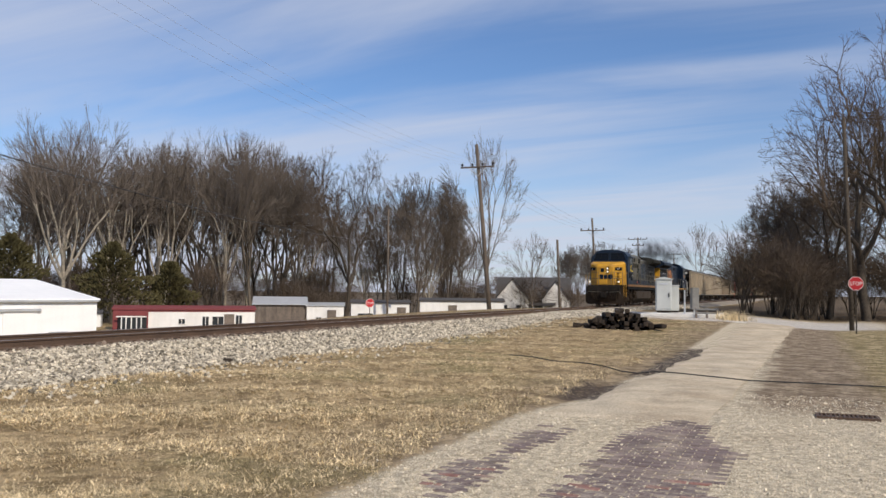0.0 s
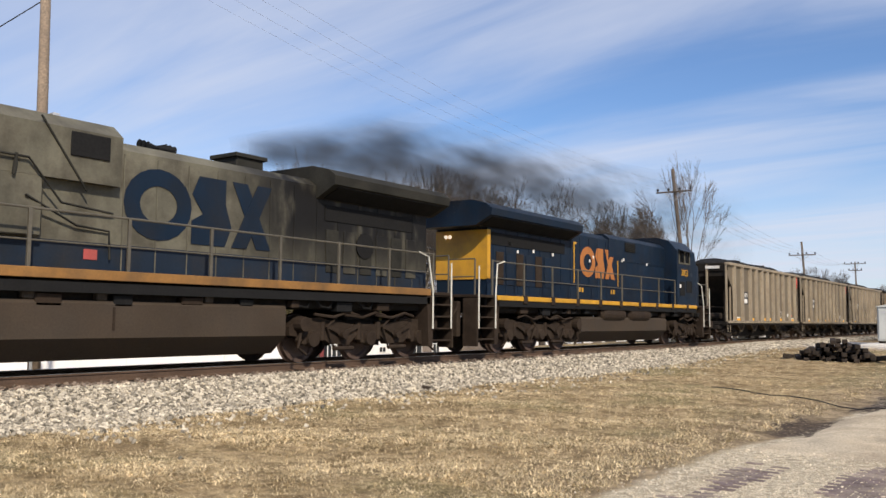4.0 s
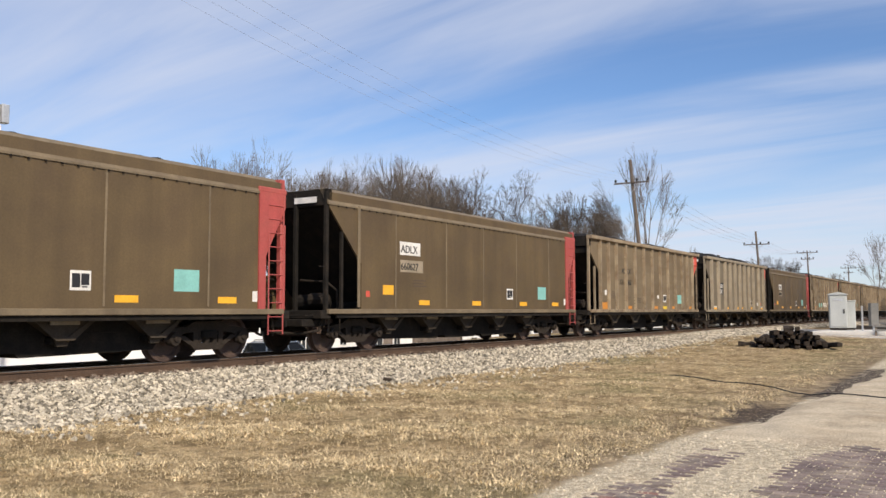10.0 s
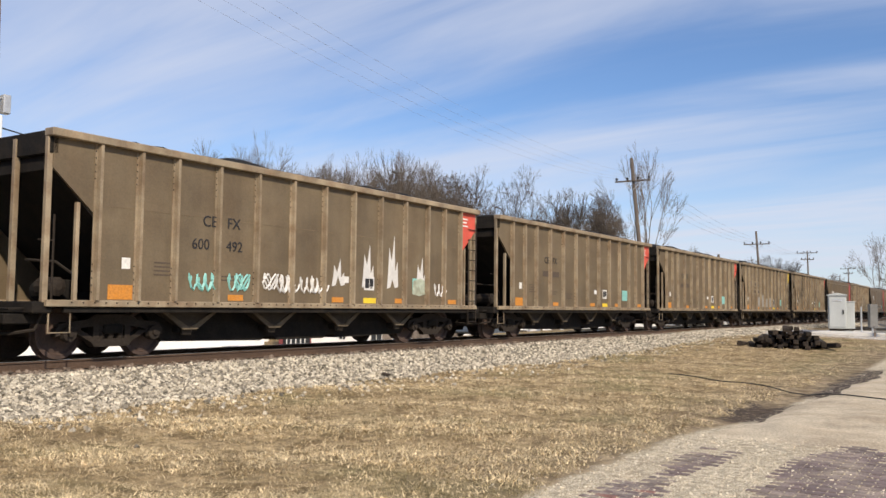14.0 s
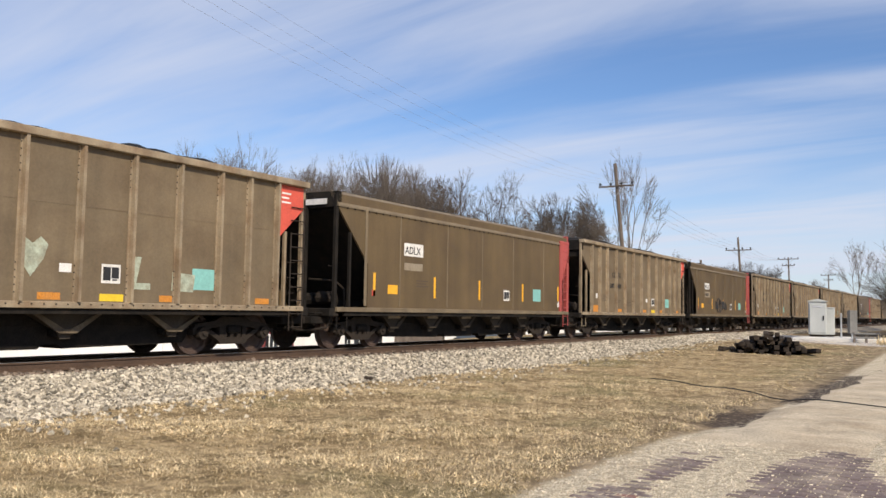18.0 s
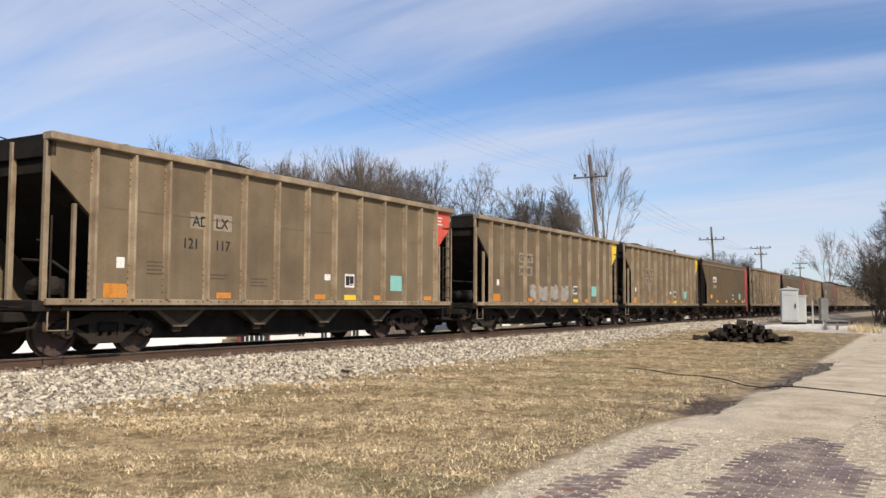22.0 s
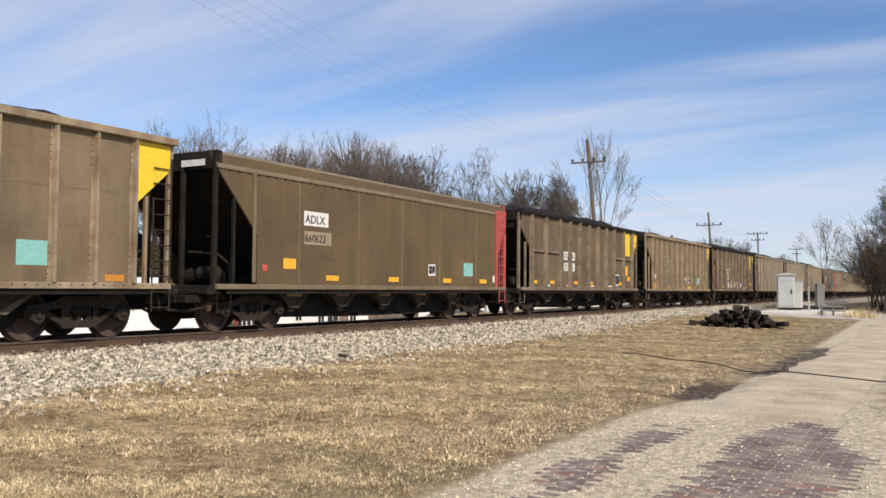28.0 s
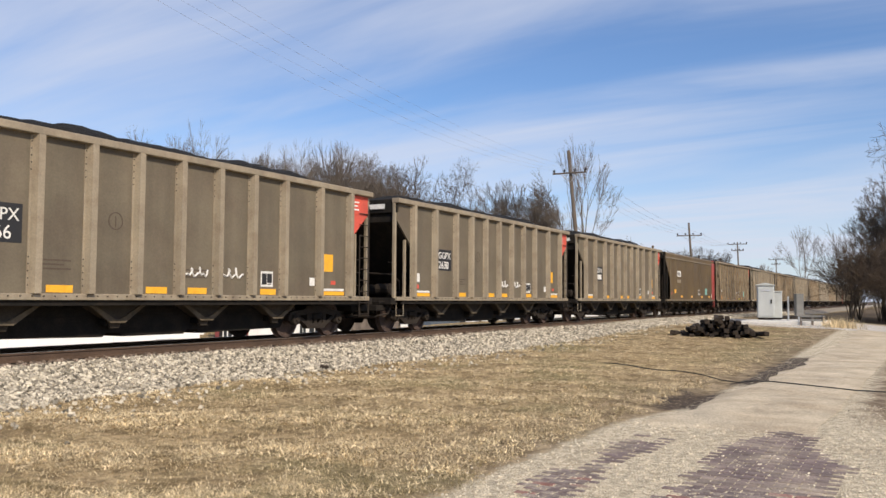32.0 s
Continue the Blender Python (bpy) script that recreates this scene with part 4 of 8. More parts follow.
for i, ((car, at), (kind, mark, number, colour, spray)) in enumerate(zip(TRAIN, CARS)):
    rr = random.Random(100 + i)
    extra = {"red": ", red corner", "yellow": ", yellow corner" if kind == "thin" else "", "": ""}[colour]
    car["label"] = LABELS[kind] + extra + (", sprayed" if spray and kind in ("heavy", "smooth") else "")
    if i > 34:
        continue
    if kind != "smooth" and colour:
        corner_paint(car, kind, M_red if colour == "red" else M_yellow, "faded red corner paint" if colour == "red" else "bright yellow corner paint")
    if kind == "heavy":
        decal("mark_panel", car, -4.44, -3.53, 1.89, 2.55, M_black, "black marking panel")
        words("reporting_mark", mark, .30, M_white, car, on_side(-4.40, 2.26, .005), "white reporting mark")
        if number:
            words("car_number", number, .33, M_white, car, on_side(-4.38, 1.95, .005), "white car number")
        else:
            decal("worn_number", car, -4.36, -3.68, 1.95, 2.17, M_white, y=.005)
        tapes(car, (-2.77, -.57, .53, 2.77), 1.07, M_amber, .54, .13)
        tapes(car, (-5.37, 5.33), 1.07, M_amber, .9, .1)
        decal("tape_backing", car, 4.89, 5.77, 1.18, 1.24, M_white)
        decal("tape_backing", car, -5.83, -4.93, 1.18, 1.24, M_white)
        decal("white_card", car, -5.83, -5.53, 1.5, 1.76, M_white)
        decal("orange_panel", car, 4.79, 5.28, 1.67, 2.11, M_amber, "orange placard")
        decal("white_card", car, 4.32, 4.52, 1.3, 1.5, M_white)
        acf_mark(car, 2.51, 1.25, .21)
        lines_of_small_print(car, -3.25, 1.62, .7, 3)
        lines_of_small_print(car, .2, 1.55, .6, 3)
        decal("red_dot", car, -5.75, -5.58, 1.3, 1.42, M_red)
        decal("red_dot", car, 5.2, 5.4, 1.34, 1.44, M_red)
        ring(car, -1.6, 2.42, .17, .022, M_brown_ink)
        part("worn_number_end", Geo().box(-HALF - .105, -HALF - .1, -1.2, -.5, TOP_Z - .3, TOP_Z - .16), M_white, car)
    elif kind == "thin":
        if mark:
            a, b = (mark.split() + [""])[:2]
            m_ink = M_black
            words("reporting_mark", a, .31, m_ink, car, on_side(-3.62, 2.54, .005), "black reporting mark")
            words("reporting_mark", b, .31, m_ink, car, on_side(-2.98, 2.54, .005), "black reporting mark")
            if colour == "yellow" or i == 18:
                decal("pale_field", car, -3.68, -3.22, 2.49, 2.83, M_tan_rib)
                decal("pale_field", car, -3.04, -2.50, 2.49, 2.83, M_tan_rib)
                if i != 18:
                    decal("pale_field", car, -3.68, -3.22, 2.02, 2.36, M_tan_rib)
                    decal("pale_field", car, -3.04, -2.54, 2.02, 2.36, M_tan_rib)
            if number:
                c, d = number.split()
                words("car_number", c, .30, m_ink, car, on_side(-3.66 if len(c) < 3 else -3.88, 2.08, .005), "black car number")
                words("car_number", d, .30, m_ink, car, on_side(-2.99, 2.08, .005), "black car number")
            else:
                decal("worn_number", car, -3.75, -3.25, 2.08, 2.27, M_brown_ink, y=.005)
                decal("worn_number", car, -2.98, -2.45, 2.08, 2.27, M_brown_ink, y=.005)
        part("mid_seam", Geo().box(-HALF + 1.1, HALF - 1.1, -SIDE_Y - .004, -SIDE_Y, 2.70, 2.715), M_thin, car)
        decal("orange_square", car, -5.72, -5.19, 1.07, 1.33, M_rust_orange, "faded orange square")
        decal("white_card", car, -5.45, -5.27, 1.62, 1.82, M_white)
        tapes(car, (-2.7, .55, 3.05, 5.6), 1.08, M_rust_orange, .42, .12)
        tapes(car, (1.78,), 1.07, M_yellow, .5, .13)
        acf_mark(car, 1.55, 1.39, .2)
        decal("teal_decal", car, 3.63, 4.26, 1.33, 1.75, M_teal, "pale teal decal")
        decal("white_card", car, .72, .95, 1.55, 1.7, M_white)
        lines_of_small_print(car, -4.75, 1.75, .55, 4)
        lines_of_small_print(car, -1.9, 1.5, .55, 3)
        lines_of_small_print(car, -3.1, 1.55, .5, 2)
    elif kind == "smooth":
        if mark:
            decal("pale_field", car, -4.02, -3.08, 2.47, 2.82, M_white)
            words("reporting_mark", mark, .29, M_black, car, on_side(-3.98, 2.53, .005), "black reporting mark")
        if number:
            decal("pale_field", car, -4.0, -2.95, 2.02, 2.34, M_tan_rib)
            words("car_number", number, .27, M_black, car, on_side(-3.99, 2.08, .005), "worn black car number")
        elif mark:
            decal("worn_number", car, -4.0, -3.1, 2.08, 2.28, M_tan_rib)
        decal("yellow_card", car, -4.75, -4.3, 1.42, 1.66, M_amber, "yellow card")
        if i in (14, 16):
            for x in (-5.4, -2.5, .1, 3.1, 6.0):
                decal("amber_bar", car, x, x + .1, 1.35, 1.95, M_amber, "upright amber strip")
        else:
            tapes(car, (-2.88, -.1, 2.9, 5.3), 1.16, M_amber, .5, .13)
        acf_mark(car, 1.77, 1.36, .2)
        decal("teal_decal", car, 3.95, 4.56, 1.38, 1.8, M_teal, "pale teal decal")
        decal("white_card", car, 6.0, 6.14, 1.2, 1.42, M_white)
        decal("red_dot", car, -5.45, -5.3, 1.35, 1.5, M_red)
        part("worn_number_end", Geo().box(-HALF - .105, -HALF - .1, -1.25, -.55, TOP_Z - .34, TOP_Z - .2), M_white, car)
        lines_of_small_print(car, -3.4, 1.8, .6, 3)
        # bolt heads under the cap
        g = Geo()
        for k in range(46):
            x = -HALF + .3 + k * .3
            g.box(x - .02, x + .02, -SIDE_Y - .035, -SIDE_Y - .02, TOP_Z - .43, TOP_Z - .40)
        tagged(part("bolt_heads", g, M_grime, car), kind="stuff")
        part("red_end_panel", Geo().prism([(HALF - .70, TOP_Z - .30), (HALF + .08, TOP_Z - .30), (HALF + .08, TOP_Z - .66), (HALF - .50, TOP_Z - 1.72), (HALF - .50, SILL_Z + .06), (HALF - .70, SILL_Z + .06)], -SIDE_Y - .036, -SIDE_Y + .002), M_rose, car, "dusty red end panel")
        part("red_end_post", Geo().box(HALF - .72, HALF + .12, -SIDE_Y - .04, -SIDE_Y + .3, TOP_Z - .36, TOP_Z - .24, .02), M_rose, car, "dusty red end cap")
        part("red_end_post", Geo().box(HALF - .06, HALF + .1, -SIDE_Y - .04, -SIDE_Y + .1, 1.0, TOP_Z - 1.02, .02), M_rose, car, "dusty red corner post")
    else:
        if mark:
            a, b = (mark.split() + [""])[:2] if " " in mark else (mark[:2], mark[2:])
            for x, tx in ((-2.68, a), (-2.02, b)):
                decal("white_field", car, x - .04, x + .50, 2.17, 2.50, M_white if " " in mark else M_tan_rib)
                words("reporting_mark", tx, .31, M_black, car, on_side(x, 2.225, .005), "black reporting mark")
        if number:
            c, d = number.split() if " " in number else (number[:2], number[2:])
            for x, tx in ((-2.66, c), (-2.02, d)):
                decal("white_field", car, x - .04, x + .48, 1.73, 2.05, M_white if " " in number else M_tan_rib)
                words("car_number", tx, .31, M_black, car, on_side(x, 1.78, .005), "black car number")
        tapes(car, (-5.55, -3.9, -1.4, .4, 2.3, 4.3), 1.2, M_amber, .42, .12)
        decal("orange_panel", car, 4.94, 5.43, 1.65, 2.12, M_amber, "orange placard")
        decal("orange_panel", car, 5.35, 5.8, 1.4, 1.6, M_amber, "orange placard")
        acf_mark(car, 3.55, 1.17, .3)
        ring(car, -.5, 2.2, .17, .025, M_brown_ink)
        lines_of_small_print(car, -.8, 1.9, .55, 2)
        for x in (-4.6, -2.4, .3, 2.7):
            decal("white_strip", car, x, x + .45, 1.1, 1.16, M_white)
    for k in range(spray):
        x = -4.2 + k * 1.62 + rr.uniform(-.2, .2)
        if kind == "smooth":
            scrawl(car, -1.8 + k * .5, 1.2, .6, .8, i * 7 + k, M_black)
        elif kind == "heavy":
            scrawl(car, .08 + k * 1.1, 1.38, .68, .34, 4 * (i + k), M_spray)
        elif i == 9:
            part("sprayed_flare", Geo().prism([(x + 1.2, 1.25), (x + 1.55, 1.3), (x + 1.42, 2.0), (x + 1.33, 2.5), (x + 1.25, 1.9)], -SIDE_Y - .008, -SIDE_Y - .002), M_spray, car, "white sprayed flare")
            scrawl(car, x + .4, 1.22, .6, .45, i * 7 + k, M_spray)
        elif i == 3:
            for q, seed in ((1.15, 24), (1.2, 8), (1.25, 44)):
                scrawl(car, q, 1.25 + .02 * (seed % 5), .75, .7, seed, M_spray)
        else:
            x = (-3.05, -1.95, -.75, .3)[k]
            scrawl(car, x, 1.15, (.85, .75, .7, .6)[k], .55, (4, 1, 2, 6)[k], M_spray)
            if k in (0, 2):
                scrawl(car, x + .05, 1.2, .5, .3, 3 + k, M_yellow)
            if k == 3:
                scrawl(car, 1.4, 1.12, .85, .5, 8, M_spray)
    if i == 9:
        for x, seed in ((-3.95, 4), (-3.75, 8), (-2.95, 12), (-2.75, 3)):
            scrawl(car, x, 1.22, .55, .5, seed, M_teal)
        for x, seed in ((-1.95, 3), (-1.6, 8), (-1.45, 12), (-.8, 4), (-.45, 12), (4.65, 4)):
            scrawl(car, x, 1.22, .6, .55, seed, M_spray)
        for x, h in ((.56, .62), (1.7, 1.05), (2.73, 1.35), (4.03, .85)):
            part("sprayed_flare", Geo().prism([(x - .24, 1.45), (x - .1, 1.48), (x - .02, 1.7), (x + .1, 1.47), (x + .24, 1.5), (x + .2, 1.48 + h * .5), (x + .1, 1.48 + h * .3), (x + .06, 1.48 + h), (x - .05, 1.48 + h * .5), (x - .16, 1.48 + h * .75), (x - .2, 1.48 + h * .25)], -SIDE_Y - .006, -SIDE_Y - .001), M_spray, car, "white sprayed flare")
        part("sprayed_blob", Geo().prism([(3.62, 1.33), (3.95, 1.28), (4.28, 1.36), (4.3, 1.66), (4.0, 1.76), (3.66, 1.68)], -SIDE_Y - .007, -SIDE_Y - .001), M_mint, car, "pale sprayed blob")
    if i == 13:
        part("sprayed_heart", Geo().prism([(.08, 1.62), (.2, 1.45), (.42, 1.75), (.5, 2.0), (.36, 2.12), (.22, 2.0), (.06, 2.1), (-.04, 1.95)], -SIDE_Y - .006, -SIDE_Y - .001), M_mint, car, "pale green sprayed heart shape")
        part("sprayed_corner", Geo().prism([(2.12, 1.3), (2.62, 1.3), (2.62, 1.42), (2.3, 1.42), (2.4, 1.9), (2.22, 1.9)], -SIDE_Y - .006, -SIDE_Y - .001), M_mint, car, "pale green sprayed angle")
        part("sprayed_square", Geo().prism([(3.12, 1.3), (3.66, 1.28), (3.7, 1.62), (3.14, 1.66)], -SIDE_Y - .006, -SIDE_Y - .001), M_mint, car, "pale sprayed square")
    if i == 12:
        for k, x in enumerate((-2.3, -1.2, -.12, .95, 2.02)):
            h = (.62, .78, .55, .6, .4)[k]
            decal("overpainted_patch", car, x - .47, x + .42, 1.22, 1.22 + h, M_patch, "dull grey overpainted patch", y=.001)
    if i == 19:
        rn = random.Random(19)
        for k in range(11):
            bx, bz = -2.5 + k * .36 + rn.uniform(-.1, .1), 1.42 + rn.uniform(-.14, .12)
            w, h = rn.uniform(.3, .55), rn.uniform(.2, .42)
            ring_pts = [(bx + w * rn.uniform(.65, 1.1) * math.cos(a * .5236), bz + h * rn.uniform(.65, 1.1) * math.sin(a * .5236)) for a in range(12)]
            ring_pts = [(x, max(1.12, z)) for x, z in ring_pts]
            part("worn_patch", Geo().prism(ring_pts, -SIDE_Y - .0035 - .0006 * k, -SIDE_Y - .001), (M_patch, M_haze, M_patch)[k % 3], car, "worn pale overspray patch")
# ---- locomotives ----
M_blue = material("dark_blue_loco_paint", (0.007, 0.017, 0.034), spec=0.16, rough=0.45, vary=0.15, scale=1.0, grain=25, grain_amt=0.08, bump=0.02, dirt=(0.018, 0.017, 0.016), dirt_amt=0.5, dirt_scale=1.2, streak=0.1)
M_lblue = material("faded_blue_band", (0.014, 0.023, 0.038), spec=0.16, rough=0.5, vary=0.15, scale=1.0, grain=25, grain_amt=0.1, bump=0.02, dirt=(0.028, 0.025, 0.021), dirt_amt=0.7, dirt_scale=1.2, streak=0.1)
M_grey = material("weathered_grey_loco_paint", (0.130, 0.122, 0.090), spec=0.2, rough=0.55, vary=0.25, scale=0.9, grain=25, grain_amt=0.08, bump=0.03, dirt=(0.045, 0.038, 0.028), dirt_amt=0.75, dirt_scale=1.4, streak=0.14)
M_soot = material("sooty_grey_roof", (0.030, 0.029, 0.024), spec=0.12, rough=0.7, vary=0.25, scale=1.2, grain=25, grain_amt=0.15, bump=0.05, dirt=(0.012, 0.012, 0.011), dirt_amt=0.6, dirt_scale=1.5)
M_lyellow = material("golden_loco_yellow", (0.60, 0.31, 0.02), rough=0.45, vary=0.1, scale=1.5, grain=25, grain_amt=0.06, bump=0.02, dirt=(0.16, 0.085, 0.03), dirt_amt=0.55, dirt_scale=1.5, streak=0.08)
M_sillye = material("dusty_yellow_sill", (0.26, 0.125, 0.030), rough=0.6, vary=0.2, scale=1.5, grain=25, grain_amt=0.1, bump=0.02, dirt=(0.07, 0.045, 0.022), dirt_amt=0.6, dirt_scale=1.3)
M_under = material("dusty_underframe_steel", (0.030, 0.021, 0.015), spec=0.12, rough=0.8, vary=0.25, scale=2, grain=30, grain_amt=0.2, bump=0.15, dirt=(0.05, 0.037, 0.026), dirt_amt=0.5, dirt_scale=3)
M_tank = material("dull_brown_tank_paint", (0.056, 0.042, 0.030), spec=0.12, rough=0.7, vary=0.15, scale=0.8, grain=25, grain_amt=0.1, bump=0.03, dirt=(0.05, 0.042, 0.034), dirt_amt=0.5, dirt_scale=1.0)
M_glass = plain("dark_cab_glass", (0.004, 0.005, 0.006), 0.12)
M_glass.node_tree.nodes["Principled BSDF"].inputs["Specular IOR Level"].default_value = 0.25
M_lens = plain("lit_headlight_lens", (1.0, 0.86, 0.66), 0.3, 0.0, 0.8)
M_dark = material("louvre_black", (0.012, 0.012, 0.012), spec=0.15, rough=0.8, vary=0.2, scale=4, grain=20, grain_amt=0.2, bump=0.0)
M_railing = material("worn_handrail_paint", (0.09, 0.08, 0.06), rough=0.6, vary=0.2, scale=4, grain=20, grain_amt=0.1, bump=0.0)
M_chrome = material("white_handrail_paint", (0.62, 0.60, 0.52), rough=0.5, vary=0.15, scale=5, grain=20, grain_amt=0.1, bump=0.0)
LOCO_R = 0.53


def add_soot(m, x0, x1, z_low, z_high, colour, amount):
    """Soot that the exhaust has left behind the stack: a stain that thickens along x and towards the roof."""
    nt, li = m.node_tree.nodes, m.node_tree.links
    b = nt["Principled BSDF"]
    old = b.inputs["Base Color"].links[0].from_socket
    co, sep, ns = nt.new("ShaderNodeTexCoord"), nt.new("ShaderNodeSeparateXYZ"), nt.new("ShaderNodeTexNoise")
    ns.inputs["Scale"].default_value, ns.inputs["Detail"].default_value = 1.6, 6
    mp = nt.new("ShaderNodeMapping")
    mp.inputs["Scale"].default_value = (1.4, 1.4, .5)
    li.new(co.outputs["Object"], sep.inputs[0])
    li.new(co.outputs["Object"], mp.inputs[0])
    li.new(mp.outputs[0], ns.inputs["Vector"])

    def rng(v, a, c):
        r = nt.new("ShaderNodeMapRange")
        r.interpolation_type = "SMOOTHSTEP"
        r.inputs["From Min"].default_value, r.inputs["From Max"].default_value = a, c
        li.new(v, r.inputs["Value"])
        return r.outputs[0]

    def mul(a, c):
        n = nt.new("ShaderNodeMath")
        n.operation = "MULTIPLY"
        li.new(a, n.inputs[0])
        if isinstance(c, float):
            n.inputs[1].default_value = c
        else:
            li.new(c, n.inputs[1])
        return n.outputs[0]

    f = mul(mul(mul(rng(sep.outputs["X"], x0, x1), rng(sep.outputs["Z"], z_low, z_high)), rng(ns.outputs["Fac"], .2, .52)), amount)
    mx = nt.new("ShaderNodeMix")
    mx.data_type = "RGBA"
    mx.inputs["B"].default_value = (*colour, 1)
    li.new(f, mx.inputs["Factor"])
    li.new(old, mx.inputs["A"])
    li.new(mx.outputs["Result"], b.inputs["Base Color"])


add_soot(M_grey, 2.4, 5.0, 1.2, 3.2, (0.010, 0.0095, 0.009), 1.0)


def loft(rings):
    """Skins a run of closed rings of points, and closes both ends."""
    g, n = Geo(), len(rings[0])
    v = [p for r in rings for p in r]
    f = [tuple(range(n)), tuple((len(rings) - 1) * n + k for k in range(n - 1, -1, -1))]
    for i in range(len(rings) - 1):
        f += [(i * n + k, i * n + (k + 1) % n, (i + 1) * n + (k + 1) % n, (i + 1) * n + k) for k in range(n)]
    return g.add(v, f)


def loco_wheelset():
    g = Geo().tube([(0, -1.0, 0), (0, 1.0, 0)], 0.1, 10)
    r = LOCO_R
    for s in (-1, 1):
        g.lathe((0, 0, 0), [(0.14, s * .68), (r - .12, s * .705), (r - .08, s * .685), (r + .03, s * .685), (r + .03, s * .71), (r, s * .72), (r - .01, s * .82), (r - .08, s * .82), (r - .12, s * .775), (0.15, s * .80), (0.12, s * .84)], 28)
    return mesh_of("wheelset", g, M_wheel)


def loco_side_frame(s):
    """Long cast frame with three axle openings, hanging equaliser curves and springs."""
    g = Geo()
    y0, y1 = s * 1.02, s * 1.2
    top = [(-2.62, .80), (-2.45, .98), (-1.7, 1.0), (-1.2, .92), (-.6, .86), (.6, .86), (1.2, .92), (1.7, 1.0), (2.45, .98), (2.62, .80), (2.62, .62), (2.3, .58), (1.65, .60), (1.35, .42), (.7, .38), (.45, .60), (-.45, .60), (-.7, .38), (-1.35, .42), (-1.65, .60), (-2.3, .58), (-2.62, .62)]
    g.prism(top, y0, y1)
    for x in (-1.95, 0, 1.95):
        g.box(x - .26, x + .26, min(y0, y1) - .02, max(y0, y1) + .03, .40, .70, .03)
        g.lathe((x, 0, LOCO_R), [(.17, min(s * 1.05, s * 1.3)), (.19, s * 1.2), (.15, max(s * 1.05, s * 1.3))], 14)
        g.tube([(x - .36, s * 1.16, .92), (x - .36, s * 1.16, .50)], .085, 8)
        g.tube([(x + .36, s * 1.16, .92), (x + .36, s * 1.16, .50)], .085, 8)
    for x in (-.98, .98):
        g.prism([(x - .55, .78), (x - .2, .66), (x, .50), (x + .2, .66), (x + .55, .78), (x + .45, .86), (x, .68), (x - .45, .86)], s * 1.19, s * 1.28)
        g.lathe((x, 0, .62), [(.10, min(s * 1.1, s * 1.36)), (.12, max(s * 1.1, s * 1.36))], 10)
        g.box(x - .34, x + .34, min(s * 1.22, s * 1.34), max(s * 1.22, s * 1.34), .26, .36, .03)
        g.tube([(x - .3, s * 1.25, .35), (x - .55, s * 1.28, .8), (x - .2, s * 1.28, 1.05)], .03, 6)
    for x in (-2.35, 2.35):
        g.lathe((x, 0, .86), [(.16, min(s * 1.1, s * 1.42)), (.18, max(s * 1.1, s * 1.42))], 12)
        g.tube([(x, s * 1.3, .75), (x - .1, s * 1.3, .35), (x + .15, s * 1.3, .2)], .035, 6)
    for x in (-1.2, -.2, .9):
        g.tube([(x - .8, s * 1.32, 1.08), (x - .2, s * 1.34, 1.02), (x + .3, s * 1.34, 1.14), (x + .7, s * 1.32, 1.06)], .035, 6)
    return mesh_of("side_frame", g, M_under)


LOCO_WHEELS, LOCO_FRAME_N, LOCO_FRAME_F = loco_wheelset(), loco_side_frame(-1), loco_side_frame(1)


def loco_truck(parent, x):
    t = part("truck", Geo().box(-2.3, 2.3, -.85, .85, .55, .95, .05).box(-.5, .5, -.9, .9, .9, 1.3, .05), M_grime, parent, at=pose(x, 0, 0))
    part("side_frame", LOCO_FRAME_N, M_under, t, "dusty cast truck frame")
    part("side_frame", LOCO_FRAME_F, M_under, t, "dusty cast truck frame")
    for dx in (-1.95, 0, 1.95):
        part("wheelset", LOCO_WHEELS, M_wheel, t, "steel wheels on an axle", at=pose(dx, 0, LOCO_R))
    return t


def side_plate(loco, name, outline, y, mat, label="", s=-1, thick=.005):
    return part(name, Geo().prism(outline, s * y, s * (y + thick)), mat, loco, label)


def louvre_panel(loco, x0, x1, z0, z1, y, s, n=8, mat=None):
    p = part("louvre", Geo().box(x0, x1, min(s * y, s * (y + .012)), max(s * y, s * (y + .012)), z0, z1), M_dark, loco)
    g = Geo()
    for i in range(n):
        z = z0 + (z1 - z0) * (i + .3) / n
        g.box(x0 + .02, x1 - .02, min(s * (y + .01), s * (y + .035)), max(s * (y + .01), s * (y + .035)), z, z + (z1 - z0) / n * .3)
    part("slats", g, mat or M_soot, p)


